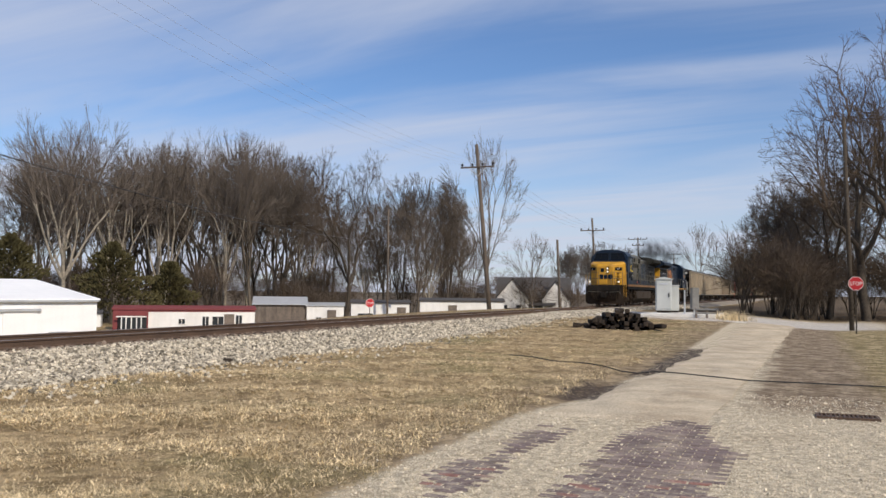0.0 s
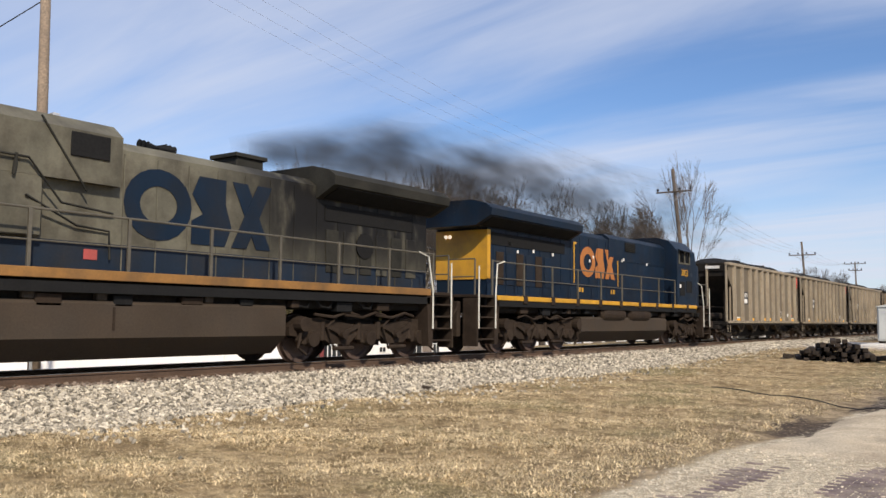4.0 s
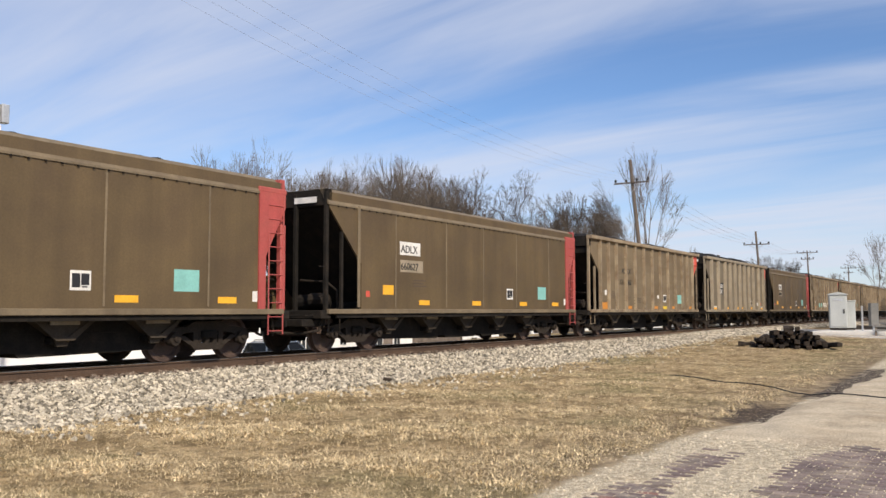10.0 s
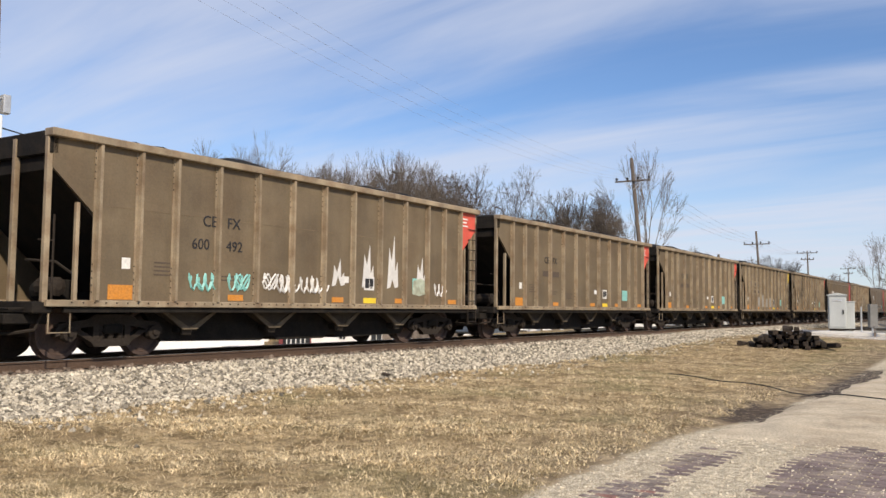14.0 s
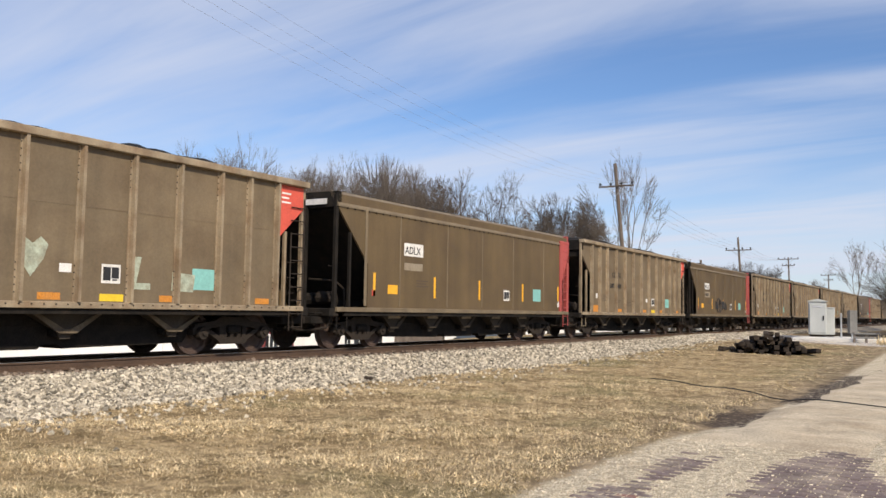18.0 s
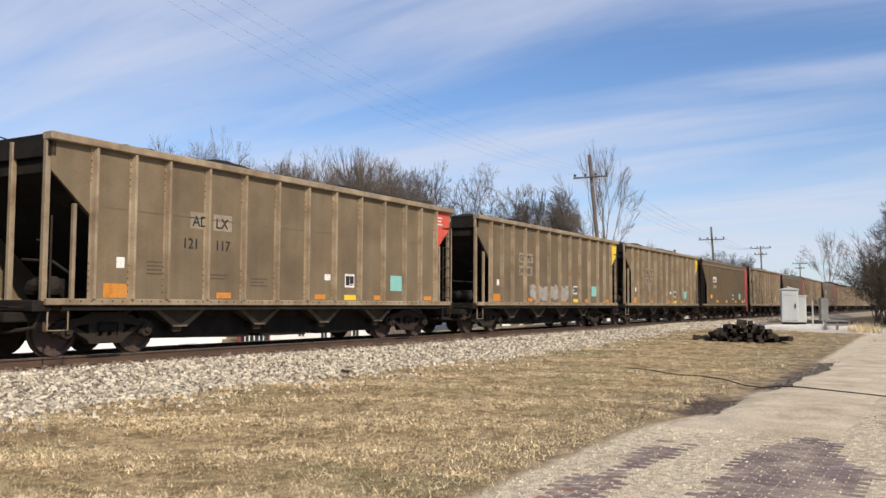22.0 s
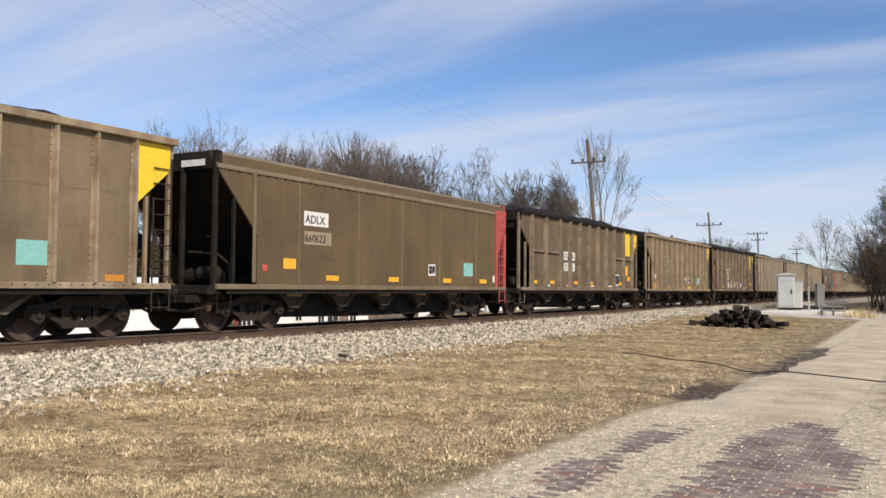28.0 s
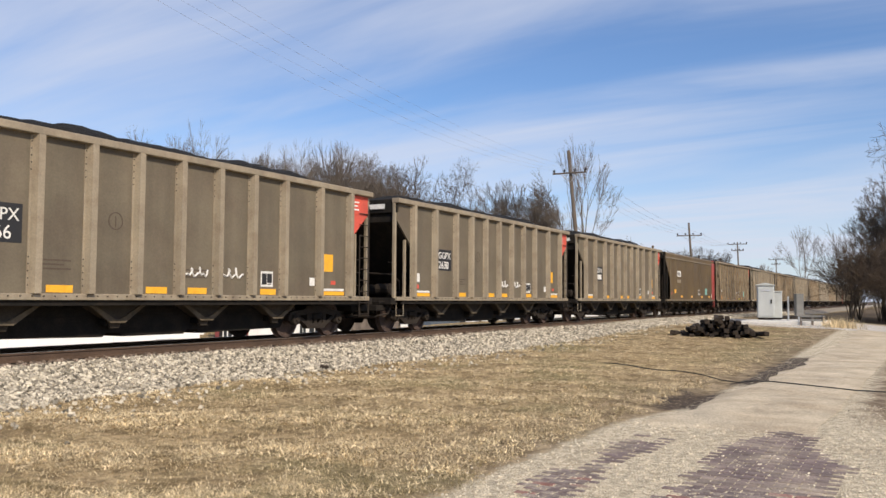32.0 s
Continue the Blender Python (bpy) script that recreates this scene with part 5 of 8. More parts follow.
def locomotive(label, scheme, rad0, rad1, hood_end, trucks, tank):
    L = thing("locomotive", pose(0, 0, 0), label, "locomotive", "locomotives")
    lead = scheme == "grey"
    skin = M_grey if lead else M_blue
    F = 10.5
    # frame and sills
    part("underframe", Geo().box(-F + .9, F - .9, -1.25, 1.25, 1.2, 1.62, .03), M_grime, L)
    part("walkway", Geo().box(-F + 1.05, F - .1, -1.5, 1.5, 1.62, 1.70, .01), M_under, L)
    for s in (-1, 1):
        part("side_sill", Geo().box(-7.4, F - 1.1, min(s * 1.5, s * 1.55), max(s * 1.5, s * 1.55), 1.60 if lead else 1.56, 1.77 if lead else 1.70, .01), M_sillye if lead else M_lyellow, L, "dusty yellow sill stripe")
        part("lower_sill", Geo().box(-7.4, F - 1.1, min(s * 1.46, s * 1.52), max(s * 1.46, s * 1.52), 1.38, 1.555), M_dark, L)
        if not lead:
            for i in range(9):
                x = -6.2 + i * 1.75
                part("sill_bracket", Geo().box(x - .12, x + .12, min(s * 1.5, s * 1.565), max(s * 1.5, s * 1.565), 1.48, 1.72, .01), M_under, L)
    # hood
    part("hood_band", Geo().box(-5.1, hood_end - .004, -.925, .925, 1.70, 2.28), M_lblue if lead else M_blue, L, "faded blue lower band" if lead else "")
    hood = part("hood", loft([[(x, -.92, 2.282), (x, -.92, 4.02), (x, -.68, 4.2), (x, .68, 4.2), (x, .92, 4.02), (x, .92, 2.282)] for x in (-5.1, hood_end)]), skin, L)
    for s in (-1, 1):
        for i in range(13):
            x = .75 + i * .72
            if x < hood_end - .3:
                part("door_seam", Geo().box(x - .012, x + .012, min(s * .92, s * .932), max(s * .92, s * .932), 1.8, 3.95), skin, L)
    part("roof_block", loft([[(x, -1.12, 3.3), (x, -1.16, 4.18), (x, -.85, 4.42), (x, .85, 4.42), (x, 1.16, 4.18), (x, 1.12, 3.3)] for x in (-5.1, .55)] if lead else [[(x, -.935, 3.3), (x, -.96, 4.1), (x, -.74, 4.28), (x, .74, 4.28), (x, .96, 4.1), (x, .935, 3.3)] for x in (-5.1, .55)]), skin, L)
    if lead:
        for s in (-1, 1):
            for i in range(3):
                louvre_panel(L, -4.75 + i * .95, -4.15 + i * .95, 3.75, 4.14, 1.15, s, 5)
            part("intake_screen", Geo().box(-.45, .3, min(s * 1.14, s * 1.17), max(s * 1.14, s * 1.17), 3.72, 4.14, .01), M_dark, L)
            g = Geo().tube([(-4.8, s * 1.2, 3.62), (-1.2, s * 1.2, 3.56), (-.55, s * 1.1, 2.9), (.5, s * 1.0, 2.82)], .022, 5)
            for i in range(5):
                x = -3.6 + i * .55
                g.tube([(x, s * 1.2, 3.6), (x - .03, s * 1.18, 3.25)], .03, 5)
            g.tube([(-1.0, s * 1.18, 4.3), (-.1, s * 1.12, 3.15)], .022, 5)
            g.tube([(-1.2, s * 1.16, 2.95), (-.2, s * 1.0, 2.55), (.45, s * .98, 2.5), (.48, s * .98, 2.0)], .022, 5)
            part("pipework", g, M_soot, L)
            part("cabinet", Geo().box(-3.2, -.9, min(s * .92, s * 1.13), max(s * .92, s * 1.13), 2.3, 3.3, .02), skin, L)
    else:
        for s in (-1, 1):
            louvre_panel(L, -1.9, -.9, 3.7, 4.05, .962, s, 5)
            part("white_marker", Geo().box(-3.2, -3.12, min(s * .93, s * .95), max(s * .93, s * .95), 3.25, 3.36), M_white, L)
            for x in (-.9, -.75, 1.8, 2.1, 4.9, 6.2, 7.2, 7.7):
                part("white_marker", Geo().box(x, x + .09, min(s * .925, s * .945), max(s * .925, s * .945), 3.2 + .12 * math.sin(x * 5), 3.3 + .12 * math.sin(x * 5)), M_white, L)
    # radiator wing
    roofm = M_soot if lead else M_blue
    wing = [(-.95, 3.74), (-1.5, 4.02), (-1.52, 4.22), (-1.3, 4.38), (-.8, 4.5), (.8, 4.5), (1.3, 4.38), (1.52, 4.22), (1.5, 4.02), (.95, 3.74)]
    part("radiator_wing", loft([[(x, a, b) for a, b in wing] for x in (rad0, rad1)]), roofm, L, "overhanging radiator roof")
    for s in (-1, 1):
        part("radiator_screen", Geo().prism([(s * 1.0, 3.745), (s * 1.45, 3.97), (s * 1.44, 3.995), (s * .98, 3.77)], rad0 + .2, rad1 - .2, "x"), M_dark, L)
        # black plate on the hood side paints in the shade below the wing
        part("shadow_screen", Geo().box(rad0 + .3, rad1 - .9, min(s * .925, s * .945), max(s * .925, s * .945), 3.25, 3.62, .005), M_dark, L)
        for i in range(6):
            x = hood_end - 3.9 + i * .6
            part("hood_door", Geo().box(x, x + .42, min(s * .925, s * .95), max(s * .925, s * .95), 2.05, 3.05, .01), (M_soot, M_grey)[i % 2] if lead else (M_blue, M_under)[i % 2], L)
        if lead:
            part("blower_guard", Geo().lathe((hood_end - 2.55, 0, 2.75), [(.1, min(s * .93, s * .99)), (.32, s * .97), (.3, max(s * .93, s * .99))], 16), M_dark, L)
    part("exhaust_chimney", Geo().box(3.85 if lead else 2.6, 4.62 if lead else 3.4, -.38, .38, 4.18, 4.5, .02).box(3.78 if lead else 2.54, 4.69 if lead else 3.46, -.44, .44, 4.46, 4.55, .01), M_soot, L, "soot-stained exhaust stack")
    g = Geo()
    for i, y in enumerate((-.14, 0, .14)):
        g.lathe((2.1 if lead else 1.9, y, 4.36 + .04 * i), [(.03, -.3), (.035, .1), (.09, .28), (.1, .3)], 10, "x")
        g.lathe((2.1 if lead else 1.9, y, 4.36 + .04 * i), [(.10, -.32), (.08, -.3), (.03, -.1)], 10, "x")
    g.box(2.0 if lead else 1.8, 2.1 if lead else 1.9, -.2, .2, 4.18, 4.36)
    part("air_horn", g, M_dark, L)
    # cab: wide box with a raked windscreen
    cab = [[(x + dx(z) * k, a, z) for a, z in ((-1.5, 1.70), (-1.5, 3.55), (-1.5, 4.02), (-1.12, 4.45), (-.6, 4.6), (.6, 4.6), (1.12, 4.45), (1.5, 4.02), (1.5, 3.55), (1.5, 1.70))]
           for x, k, dx in ((-7.45, 1, lambda z: max(0.0, z - 3.5) * .34), (-5.1, 0, lambda z: 0.0))]
    part("cab", loft(cab), M_blue, L, "dark blue wide cab")
    for s in (-1, 1):
        y = 1.505
        w = part("side_window", Geo().box(-6.55, -5.35, min(s * 1.49, s * 1.512), max(s * 1.49, s * 1.512), 3.52, 4.02), M_glass, L, "dark cab side window")
        g = Geo()
        for x in (-6.58, -5.98, -5.33):
            g.box(x - .035, x + .035, min(s * 1.5, s * 1.535), max(s * 1.5, s * 1.535), 3.48, 4.05)
        g.box(-6.6, -5.3, min(s * 1.5, s * 1.53), max(s * 1.5, s * 1.53), 3.46, 3.52)
        part("window_frame", g, M_grey, w)
        part("sun_visor", Geo().prism([(s * 1.5, 4.06), (s * 1.72, 3.98), (s * 1.73, 4.0), (s * 1.5, 4.1)], -6.7, -5.2, "x"), M_blue, L)
        for x0, x1, z0, z1 in ((-6.9, -6.2, 2.25, 2.75), (-6.0, -5.4, 2.1, 2.7)):
            part("cab_grille", Geo().box(x0, x1, min(s * 1.5, s * 1.512), max(s * 1.5, s * 1.512), z0, z1), M_dark, L)
        part("data_plate", Geo().box(-5.1 - .45, -5.1 - .28, min(s * 1.5, s * 1.517), max(s * 1.5, s * 1.517), 2.42, 2.58), M_white, L)
    for s in (-1, 1):
        z0, z1 = 3.72, 4.3
        q = lambda z: -7.45 + (z - 3.5) * .34 - .012
        g = Geo().add([(q(z0), s * .1, z0), (q(z0), s * 1.3, z0), (q(z1), s * 1.08, z1), (q(z1), s * .1, z1),
                       (q(z0) + .03, s * .1, z0), (q(z0) + .03, s * 1.3, z0), (q(z1) + .03, s * 1.08, z1), (q(z1) + .03, s * .1, z1)],
                      [(0, 1, 2, 3), (7, 6, 5, 4), (0, 4, 5, 1), (1, 5, 6, 2), (2, 6, 7, 3), (3, 7, 4, 0)])
        ws = part("windscreen", g, M_glass, L, "dark windscreen pane")
        part("gasket", Geo().tube([(q(z0) - .01, s * .06, z0 - .04), (q(z0) - .01, s * 1.36, z0 - .04), (q(z1) - .01, s * 1.12, z1 + .04), (q(z1) - .01, s * .06, z1 + .04), (q(z0) - .01, s * .06, z0 - .04)], .022, 6), M_lblue, ws)
        part("wiper", Geo().tube([(q(z1) - .04, s * .6, z1 + .02), (q(z0 + .1) - .04, s * .75, z0 + .1)], .012, 5), M_dark, ws)
    # nose
    ring = lambda x, w, top, sl=0.0: [(x + sl * (1.7 - 1.7), -w, 1.70), (x + sl * .55, -w, top - .12), (x + sl * .6, -w + .16, top), (x + sl * .6, w - .16, top), (x + sl * .55, w, top - .12), (x, w, 1.70)]
    part("nose", loft([ring(-9.05, .62, 3.2), ring(-8.95, .80, 3.38), ring(-8.45, 1.26, 3.46), ring(-7.42, 1.42, 3.58, -.95)]), M_lyellow if lead else M_blue, L, "yellow nose with rounded corners" if lead else "")
    part("nose_back", loft([ring(-7.415, 1.425, 3.585, -.95), ring(-6.95, 1.49, 3.72)]), M_blue, L)
    nd = part("nose_door", Geo().box(-9.08, -9.04, -.12, .5, 1.75, 3.1, .008), M_lyellow, L)
    part("door_window", Geo().box(-9.095, -9.085, .06, .34, 2.72, 3.02, .004), M_glass, nd)
    hb = part("headlight_housing", Geo().box(-9.15, -9.0, -.30, -.14, 2.62, 3.14, .02), M_dark, L)
    for z in (2.75, 3.0):
        part("headlight", Geo().lathe((-9.15, -.22, z), [(.065, -.02), (.07, 0), (.05, .02)], 14, "x"), M_lens, hb, "lit headlight lens")
    for s in (-1, 1):
        nb = part("number_board", Geo().box(-.03, .03, -.33, .33, -.12, .12, .01), M_dark, L, at=pose(-8.75, s * 1.03, 2.98, 0, 0, -s * 45))
        words("board_number", "457" if lead else "3053", .17, M_white, nb, pose(-.033, .2, -.06, 90, 0, -90))
    part("nose_emblem", Geo().lathe((-9.075, -.42, 2.34), [(.1, -.02), (.2, -.02), (.2, .02), (.1, .02)], 14, "x").box(-9.1, -9.062, -.18, .08, 2.16, 2.52, .01).box(-9.105, -9.088, .14, .42, 2.16, 2.52, .008), M_blue, L, "dark blue emblem blocks")
    if lead:
        rc = random.Random(41)
        for k in range(14):
            y = -1.1 + 2.2 * k / 13 + rc.uniform(-.04, .04)
            x0 = -9.42
            part("air_hose", Geo().tube([(x0, y, 1.5 + rc.uniform(-.1, .05)), (x0 - .14, y + rc.uniform(-.06, .06), 1.2), (x0 - .2, y + rc.uniform(-.12, .12), .9), (x0 - .1, y + rc.uniform(-.15, .15), .62 + rc.uniform(0, .15))], rc.uniform(.02, .04), 6), (M_under, M_grime, M_truck)[k % 3], L)
        for k in range(8):
            y, z = rc.uniform(-1.1, 1.1), rc.uniform(.75, 1.6)
            part("receptacle", Geo().box(-9.5, -9.32, y - rc.uniform(.04, .12), y + rc.uniform(.04, .12), z, z + rc.uniform(.06, .18), .02), (M_under, M_truck)[k % 2], L)
        part("uncoupling_lever", Geo().tube([(-9.5, -1.35, 1.0), (-9.62, -1.2, 1.15), (-9.62, -.3, 1.12), (-9.55, 0, 1.0), (-9.62, .3, 1.12), (-9.62, 1.2, 1.15), (-9.5, 1.35, 1.0)], .022, 6), M_railing, L)
        for y in (-.75, .72):
            part("nose_handrail", Geo().tube([(-9.0, y, 1.8), (-9.14, y, 1.85), (-9.14, y, 2.7), (-8.98, y, 2.75)], .02, 6), M_railing, L)
        for k in range(4):
            part("nose_step", Geo().box(-8.9, -8.72, -1.18, -.92, 1.85 + .26 * k, 1.88 + .26 * k), M_under, L)
    part("anti_climber", Geo().box(-9.4, -9.0, -1.05, 1.05, 1.5, 1.70, .03), M_under, L)
    # ends: pilot, plough, steps, coupler, rails
    for s, xe in ((-1, -F + 1.2), (1, F)):
        part("pilot", Geo().box(xe - .12 if s < 0 else xe - .05, xe + .05 if s < 0 else xe + .12, -.98, .98, .5, 1.5, .03), M_under, L)
        part("coupler", Geo().box(xe + s * .05 - .3, xe + s * .05 + .3, -.16, .16, .74, 1.02, .04).box(xe + s * .42 - .14, xe + s * .42 + .14, -.24, .2, .66, 1.08, .05), M_grime, L)
        g = Geo()
        for y in (-.95, -.75, .75, .95, -.5, .5):
            g.tube([(xe + s * .1, y, 1.35), (xe + s * .3, y * .95, 1.05), (xe + s * .32, y * .8, .6), (xe + s * .22, y * .6, .42)], .032, 6)
        part("air_hose_bundle", g, M_under, L)
        if s < 0:
            part("plough", loft([[(xe + .1 - .05 * k, -1.38, .16), (xe + .12 - .05 * k, -1.38, .52), (xe - .12 - .05 * k, 0, .58), (xe + .12 - .05 * k, 1.38, .52), (xe + .1 - .05 * k, 1.38, .16), (xe - .22 - .05 * k, 0, .14)] for k in (0, 1)]), M_under, L)
            for y in (-1.15, 1.15):
                d = part("ditch_light", Geo().lathe((xe + .05, y, 1.93), [(.09, -.12), (.11, .0), (.1, .12)], 14, "x"), M_dark, L)
                part("lens", Geo().lathe((xe - .08, y, 1.93), [(.06, -.02), (.075, 0), (.07, .02)], 14, "x"), M_lens, d, "lit ditch light")
        for q in (-1, 1):
            x0 = xe - s * .95
            st = part("steps", Geo().box(min(x0, xe - s * .1), max(x0, xe - s * .1), min(q * 1.0, q * 1.05), max(q * 1.0, q * 1.05), .35, 1.6), M_grime, L)
            for k in range(4):
                z = .42 + k * .31
                part("tread", Geo().box(min(x0, xe - s * .15), max(x0, xe - s * .15), min(q * 1.05, q * 1.52), max(q * 1.05, q * 1.52), z, z + .04, .006), M_under, st)
            part("step_side", Geo().prism([(x0 - s * .02, .3), (x0 - s * .02, 1.6), (x0 - s * .28, 1.6), (x0 - s * .2, .3)], q * 1.1, q * 1.52), M_under, st)
            part("step_side", Geo().box(min(xe - s * .12, xe - s * .05), max(xe - s * .12, xe - s * .05), min(q * 1.05, q * 1.52), max(q * 1.05, q * 1.52), .25, 1.6), M_under, st)
            g = Geo().tube([(x0 - s * .05, q * 1.54, .75), (x0 - s * .05, q * 1.54, 1.7), (x0 - s * .2, q * 1.5, 2.6), (x0 - s * .6, q * 1.5, 2.7)], .022, 6)
            g.tube([(xe - s * .15, q * 1.52, .75), (xe - s * .15, q * 1.52, 2.5)], .022, 6)
            part("grab_rail", g, M_lyellow if s < 0 and lead else M_chrome, L)
        for q in (-1, 1):
            for z in (2.2, 2.7):
                part("end_rail", Geo().tube([(xe - s * .12, q * .5, z), (xe - s * .12, q * 1.4, z)], .02, 6), M_railing, L)
            for y in (.5, 1.4):
                part("rail_post", Geo().tube([(xe - s * .12, q * y, 1.68), (xe - s * .12, q * y, 2.7)], .025, 6), M_railing, L)
    for s in (-1, 1):
        # clutter of pipes, valves and boxes behind the truck frames
        rc = random.Random(17)
        for i in range(12):
            x = -8.2 + i * 1.42
            part("valve_box", Geo().box(x, x + rc.uniform(.2, .55), min(s * 1.2, s * 1.42), max(s * 1.2, s * 1.42), 1.12 + rc.uniform(0, .1), 1.37, .02), M_under if i % 2 else M_dark, L)
        g = Geo().tube([(-4.9, s * 1.47, 2.72), (F - .9, s * 1.47, 2.68)], .022, 6)
        g.tube([(-4.9, s * 1.47, 2.2), (F - .9, s * 1.47, 2.2)], .016, 6)
        for i in range(9):
            x = -4.9 + i * 1.81
            g.box(x - .03, x + .03, s * 1.47 - .02, s * 1.47 + .02, 1.68, 2.72)
        part("side_railing", g, M_railing, L)
    # tank, reservoirs, trucks
    t0, t1 = tank
    zt = 1.26 if lead else 1.12
    part("fuel_tank", loft([[(x, -1.42, .62), (x, -1.42, zt - .06), (x, -1.36, zt), (x, 1.36, zt), (x, 1.42, zt - .06), (x, 1.42, .62), (x, 1.0, .24), (x, -1.0, .24)] for x in (t0, t1)]), M_tank, L, "dull brown fuel tank")
    for s in (-1, 1):
        if not lead:
            for x in (-1.2, 1.2):
                part("air_reservoir", Geo().lathe((x, s * 1.3, 1.22), [(.1, -.98), (.23, -.9), (.25, -.6), (.25, .6), (.23, .9), (.1, .98)], 16, "x"), M_under, L)
        else:
            part("tank_gauge", Geo().box(.3, .34, min(s * 1.42, s * 1.435), max(s * 1.42, s * 1.435), .75, 1.15), M_under, L)
            for x in (-1.2, .1, 2.4):
                part("filler_valve", Geo().box(x - .1, x + .1, min(s * 1.25, s * 1.4), max(s * 1.25, s * 1.4), 1.262, 1.4, .02), M_chute, L)
        g = Geo()
        for i in range(4):
            x = t1 + .2 + i * .7
            g.tube([(x, s * 1.35, 1.46), (x + .2, s * 1.4, 1.25), (x + .45, s * 1.4, 1.22), (x + .65, s * 1.35, 1.46)], .025, 5)
        part("cable_loops", g, M_dark, L)
    for x in trucks:
        loco_truck(L, x)
    return L


def emblem(loco, x0, z0, h, mat, y, s):
    """Three plain blocks in the place of a painted mark: a round ring, a slanted block and a cross."""
    n, out = 20, []
    c = (x0 + s * .0, z0 + h / 2)
    fl = -s   # reading direction along the side
    v, f = [], []
    for yy in (s * y, s * (y + .005)):
        for r, q in ((.62, .5), (.34, .26)):
            v += [(c[0] + fl * (.62 + r * math.cos(2 * math.pi * k / n)) * h * .9, yy, c[1] + q * h * math.sin(2 * math.pi * k / n)) for k in range(n)]
    for k in range(n):
        j = (k + 1) % n
        f += [(k, j, n + j, n + k), (2 * n + k, 3 * n + k, 3 * n + j, 2 * n + j), (k, 2 * n + k, 2 * n + j, j), (n + k, n + j, 3 * n + j, 3 * n + k)]
    g = Geo().add(v, f)
    part("emblem", g, mat, loco, "round painted ring")
    xb = x0 + fl * 1.12 * h
    part("emblem", Geo().prism([(xb, z0 + h * .72), (xb + fl * .12 * h, z0 + h), (xb + fl * .62 * h, z0 + h), (xb + fl * .62 * h, z0 + h * .62), (xb + fl * .74 * h, z0 + h * .3), (xb + fl * .62 * h, z0), (xb, z0), (xb, z0 + h * .34), (xb + fl * .2 * h, z0 + h * .45)], s * y, s * (y + .005)), mat, loco, "slanted painted block")
    xc = xb + fl * .74 * h
    for a, b in ((0, .5), (.5, 0)):
        part("emblem", Geo().prism([(xc + fl * a * h, z0 + h), (xc + fl * (a + .3) * h, z0 + h), (xc + fl * (b + .3) * h, z0), (xc + fl * b * h, z0)], s * (y + (.006 if a else 0)), s * (y + (.011 if a else .005))), mat, loco, "painted cross bar")


M_orange = material("faded_orange_paint", (0.42, 0.15, 0.03), rough=0.55, vary=0.15, scale=2, grain=25, grain_amt=0.1, bump=0.02, dirt=(0.2, 0.08, 0.03), dirt_amt=0.5, dirt_scale=2)
LOCO_1, LOCO_2 = 78.0, 100.05
lead_loco = locomotive("weathered grey and blue diesel locomotive with a yellow nose", "grey", 5.75, 10.25, 10.0, (-5.9, 7.35), (-3.1, 4.4))
second_loco = locomotive("dark blue diesel locomotive with yellow end, running backwards", "blue", 3.8, 9.7, 9.0, (-7.4, 6.3), (-4.0, 3.8))
for s in (-1, 1):
    emblem(lead_loco, .75 if s < 0 else 4.3, 2.42, 1.36, M_blue, .932, s)
    # sloping joint between the blue of the cab and the grey of the hood
    side_plate(lead_loco, "blue_flash", [(-5.1, 2.283), (-5.1, 3.28), (-3.85, 3.28), (-3.3, 2.283)], 1.135, M_blue, "blue paint flash", s)
    side_plate(lead_loco, "blue_flash_foot", [(-5.1, 1.72), (-5.1, 2.28), (-3.3, 2.28), (-3.0, 1.72)], .93, M_blue, "blue paint flash", s)
    bolt = [(x + .3, z) for x, z in ((-6.75, 3.02), (-6.1, 2.98), (-6.2, 2.93), (-5.35, 2.9), (-6.0, 2.78), (-5.9, 2.86), (-6.6, 2.84), (-6.45, 2.93))]
    if s < 0:
        words("cab_number", "457", .46, M_yellow, lead_loco, pose(-6.35, -1.508, 3.04, 90, 0, 0), "yellow cab number")
        side_plate(lead_loco, "lightning_bolt", bolt, 1.505, M_yellow, "yellow lightning bolt", s)
    side_plate(lead_loco, "red_placard", [(.0, 1.98), (.0, 2.16), (.26, 2.16), (.26, 1.98)], .934, M_rose, "small red placard", s)
    emblem(second_loco, -.05 if s < 0 else 2.9, 2.55, 1.1, M_orange, .927, s)
    for x, d in ((-.35, 1), (3.4, -1)):
        side_plate(second_loco, "painted_bracket", [(x, 2.3), (x, 3.75), (x + d * .22, 3.75), (x + d * .22, 3.68), (x + d * .07, 3.68), (x + d * .07, 2.3)], .927, M_lyellow, "yellow bracket", s)
    for x in (.0, .22, 2.65, 2.87):
        side_plate(second_loco, "yellow_dash", [(x, 2.0), (x, 2.16), (x + .13, 2.16), (x + .13, 2.0)], .928, M_lyellow, "", s)
words("cab_number", "3053", .4, M_lyellow, second_loco, pose(-5.6, 1.508, 2.95, 90, 0, 180), "yellow cab number")
part("hood_end_panel", Geo().box(9.002, 9.03, -.93, .93, 2.2, 3.68), M_lyellow, second_loco, "golden yellow hood end")
for s in (-1, 1):
    part("hood_side_panel", Geo().box(8.85, 9.03, min(s * .926, s * .94), max(s * .926, s * .94), 2.2, 3.68), M_lyellow, second_loco, "golden yellow hood end")
for y in (-.55, -.4):
    part("marker_light", Geo().lathe((9.05, y, 3.5), [(.05, -.02), (.06, 0), (.05, .03)], 10, "x"), M_lens, second_loco, "lit headlight")
lead_loco.matrix_basis = pose(LOCO_1, TRACK_Y, RAIL_Z)
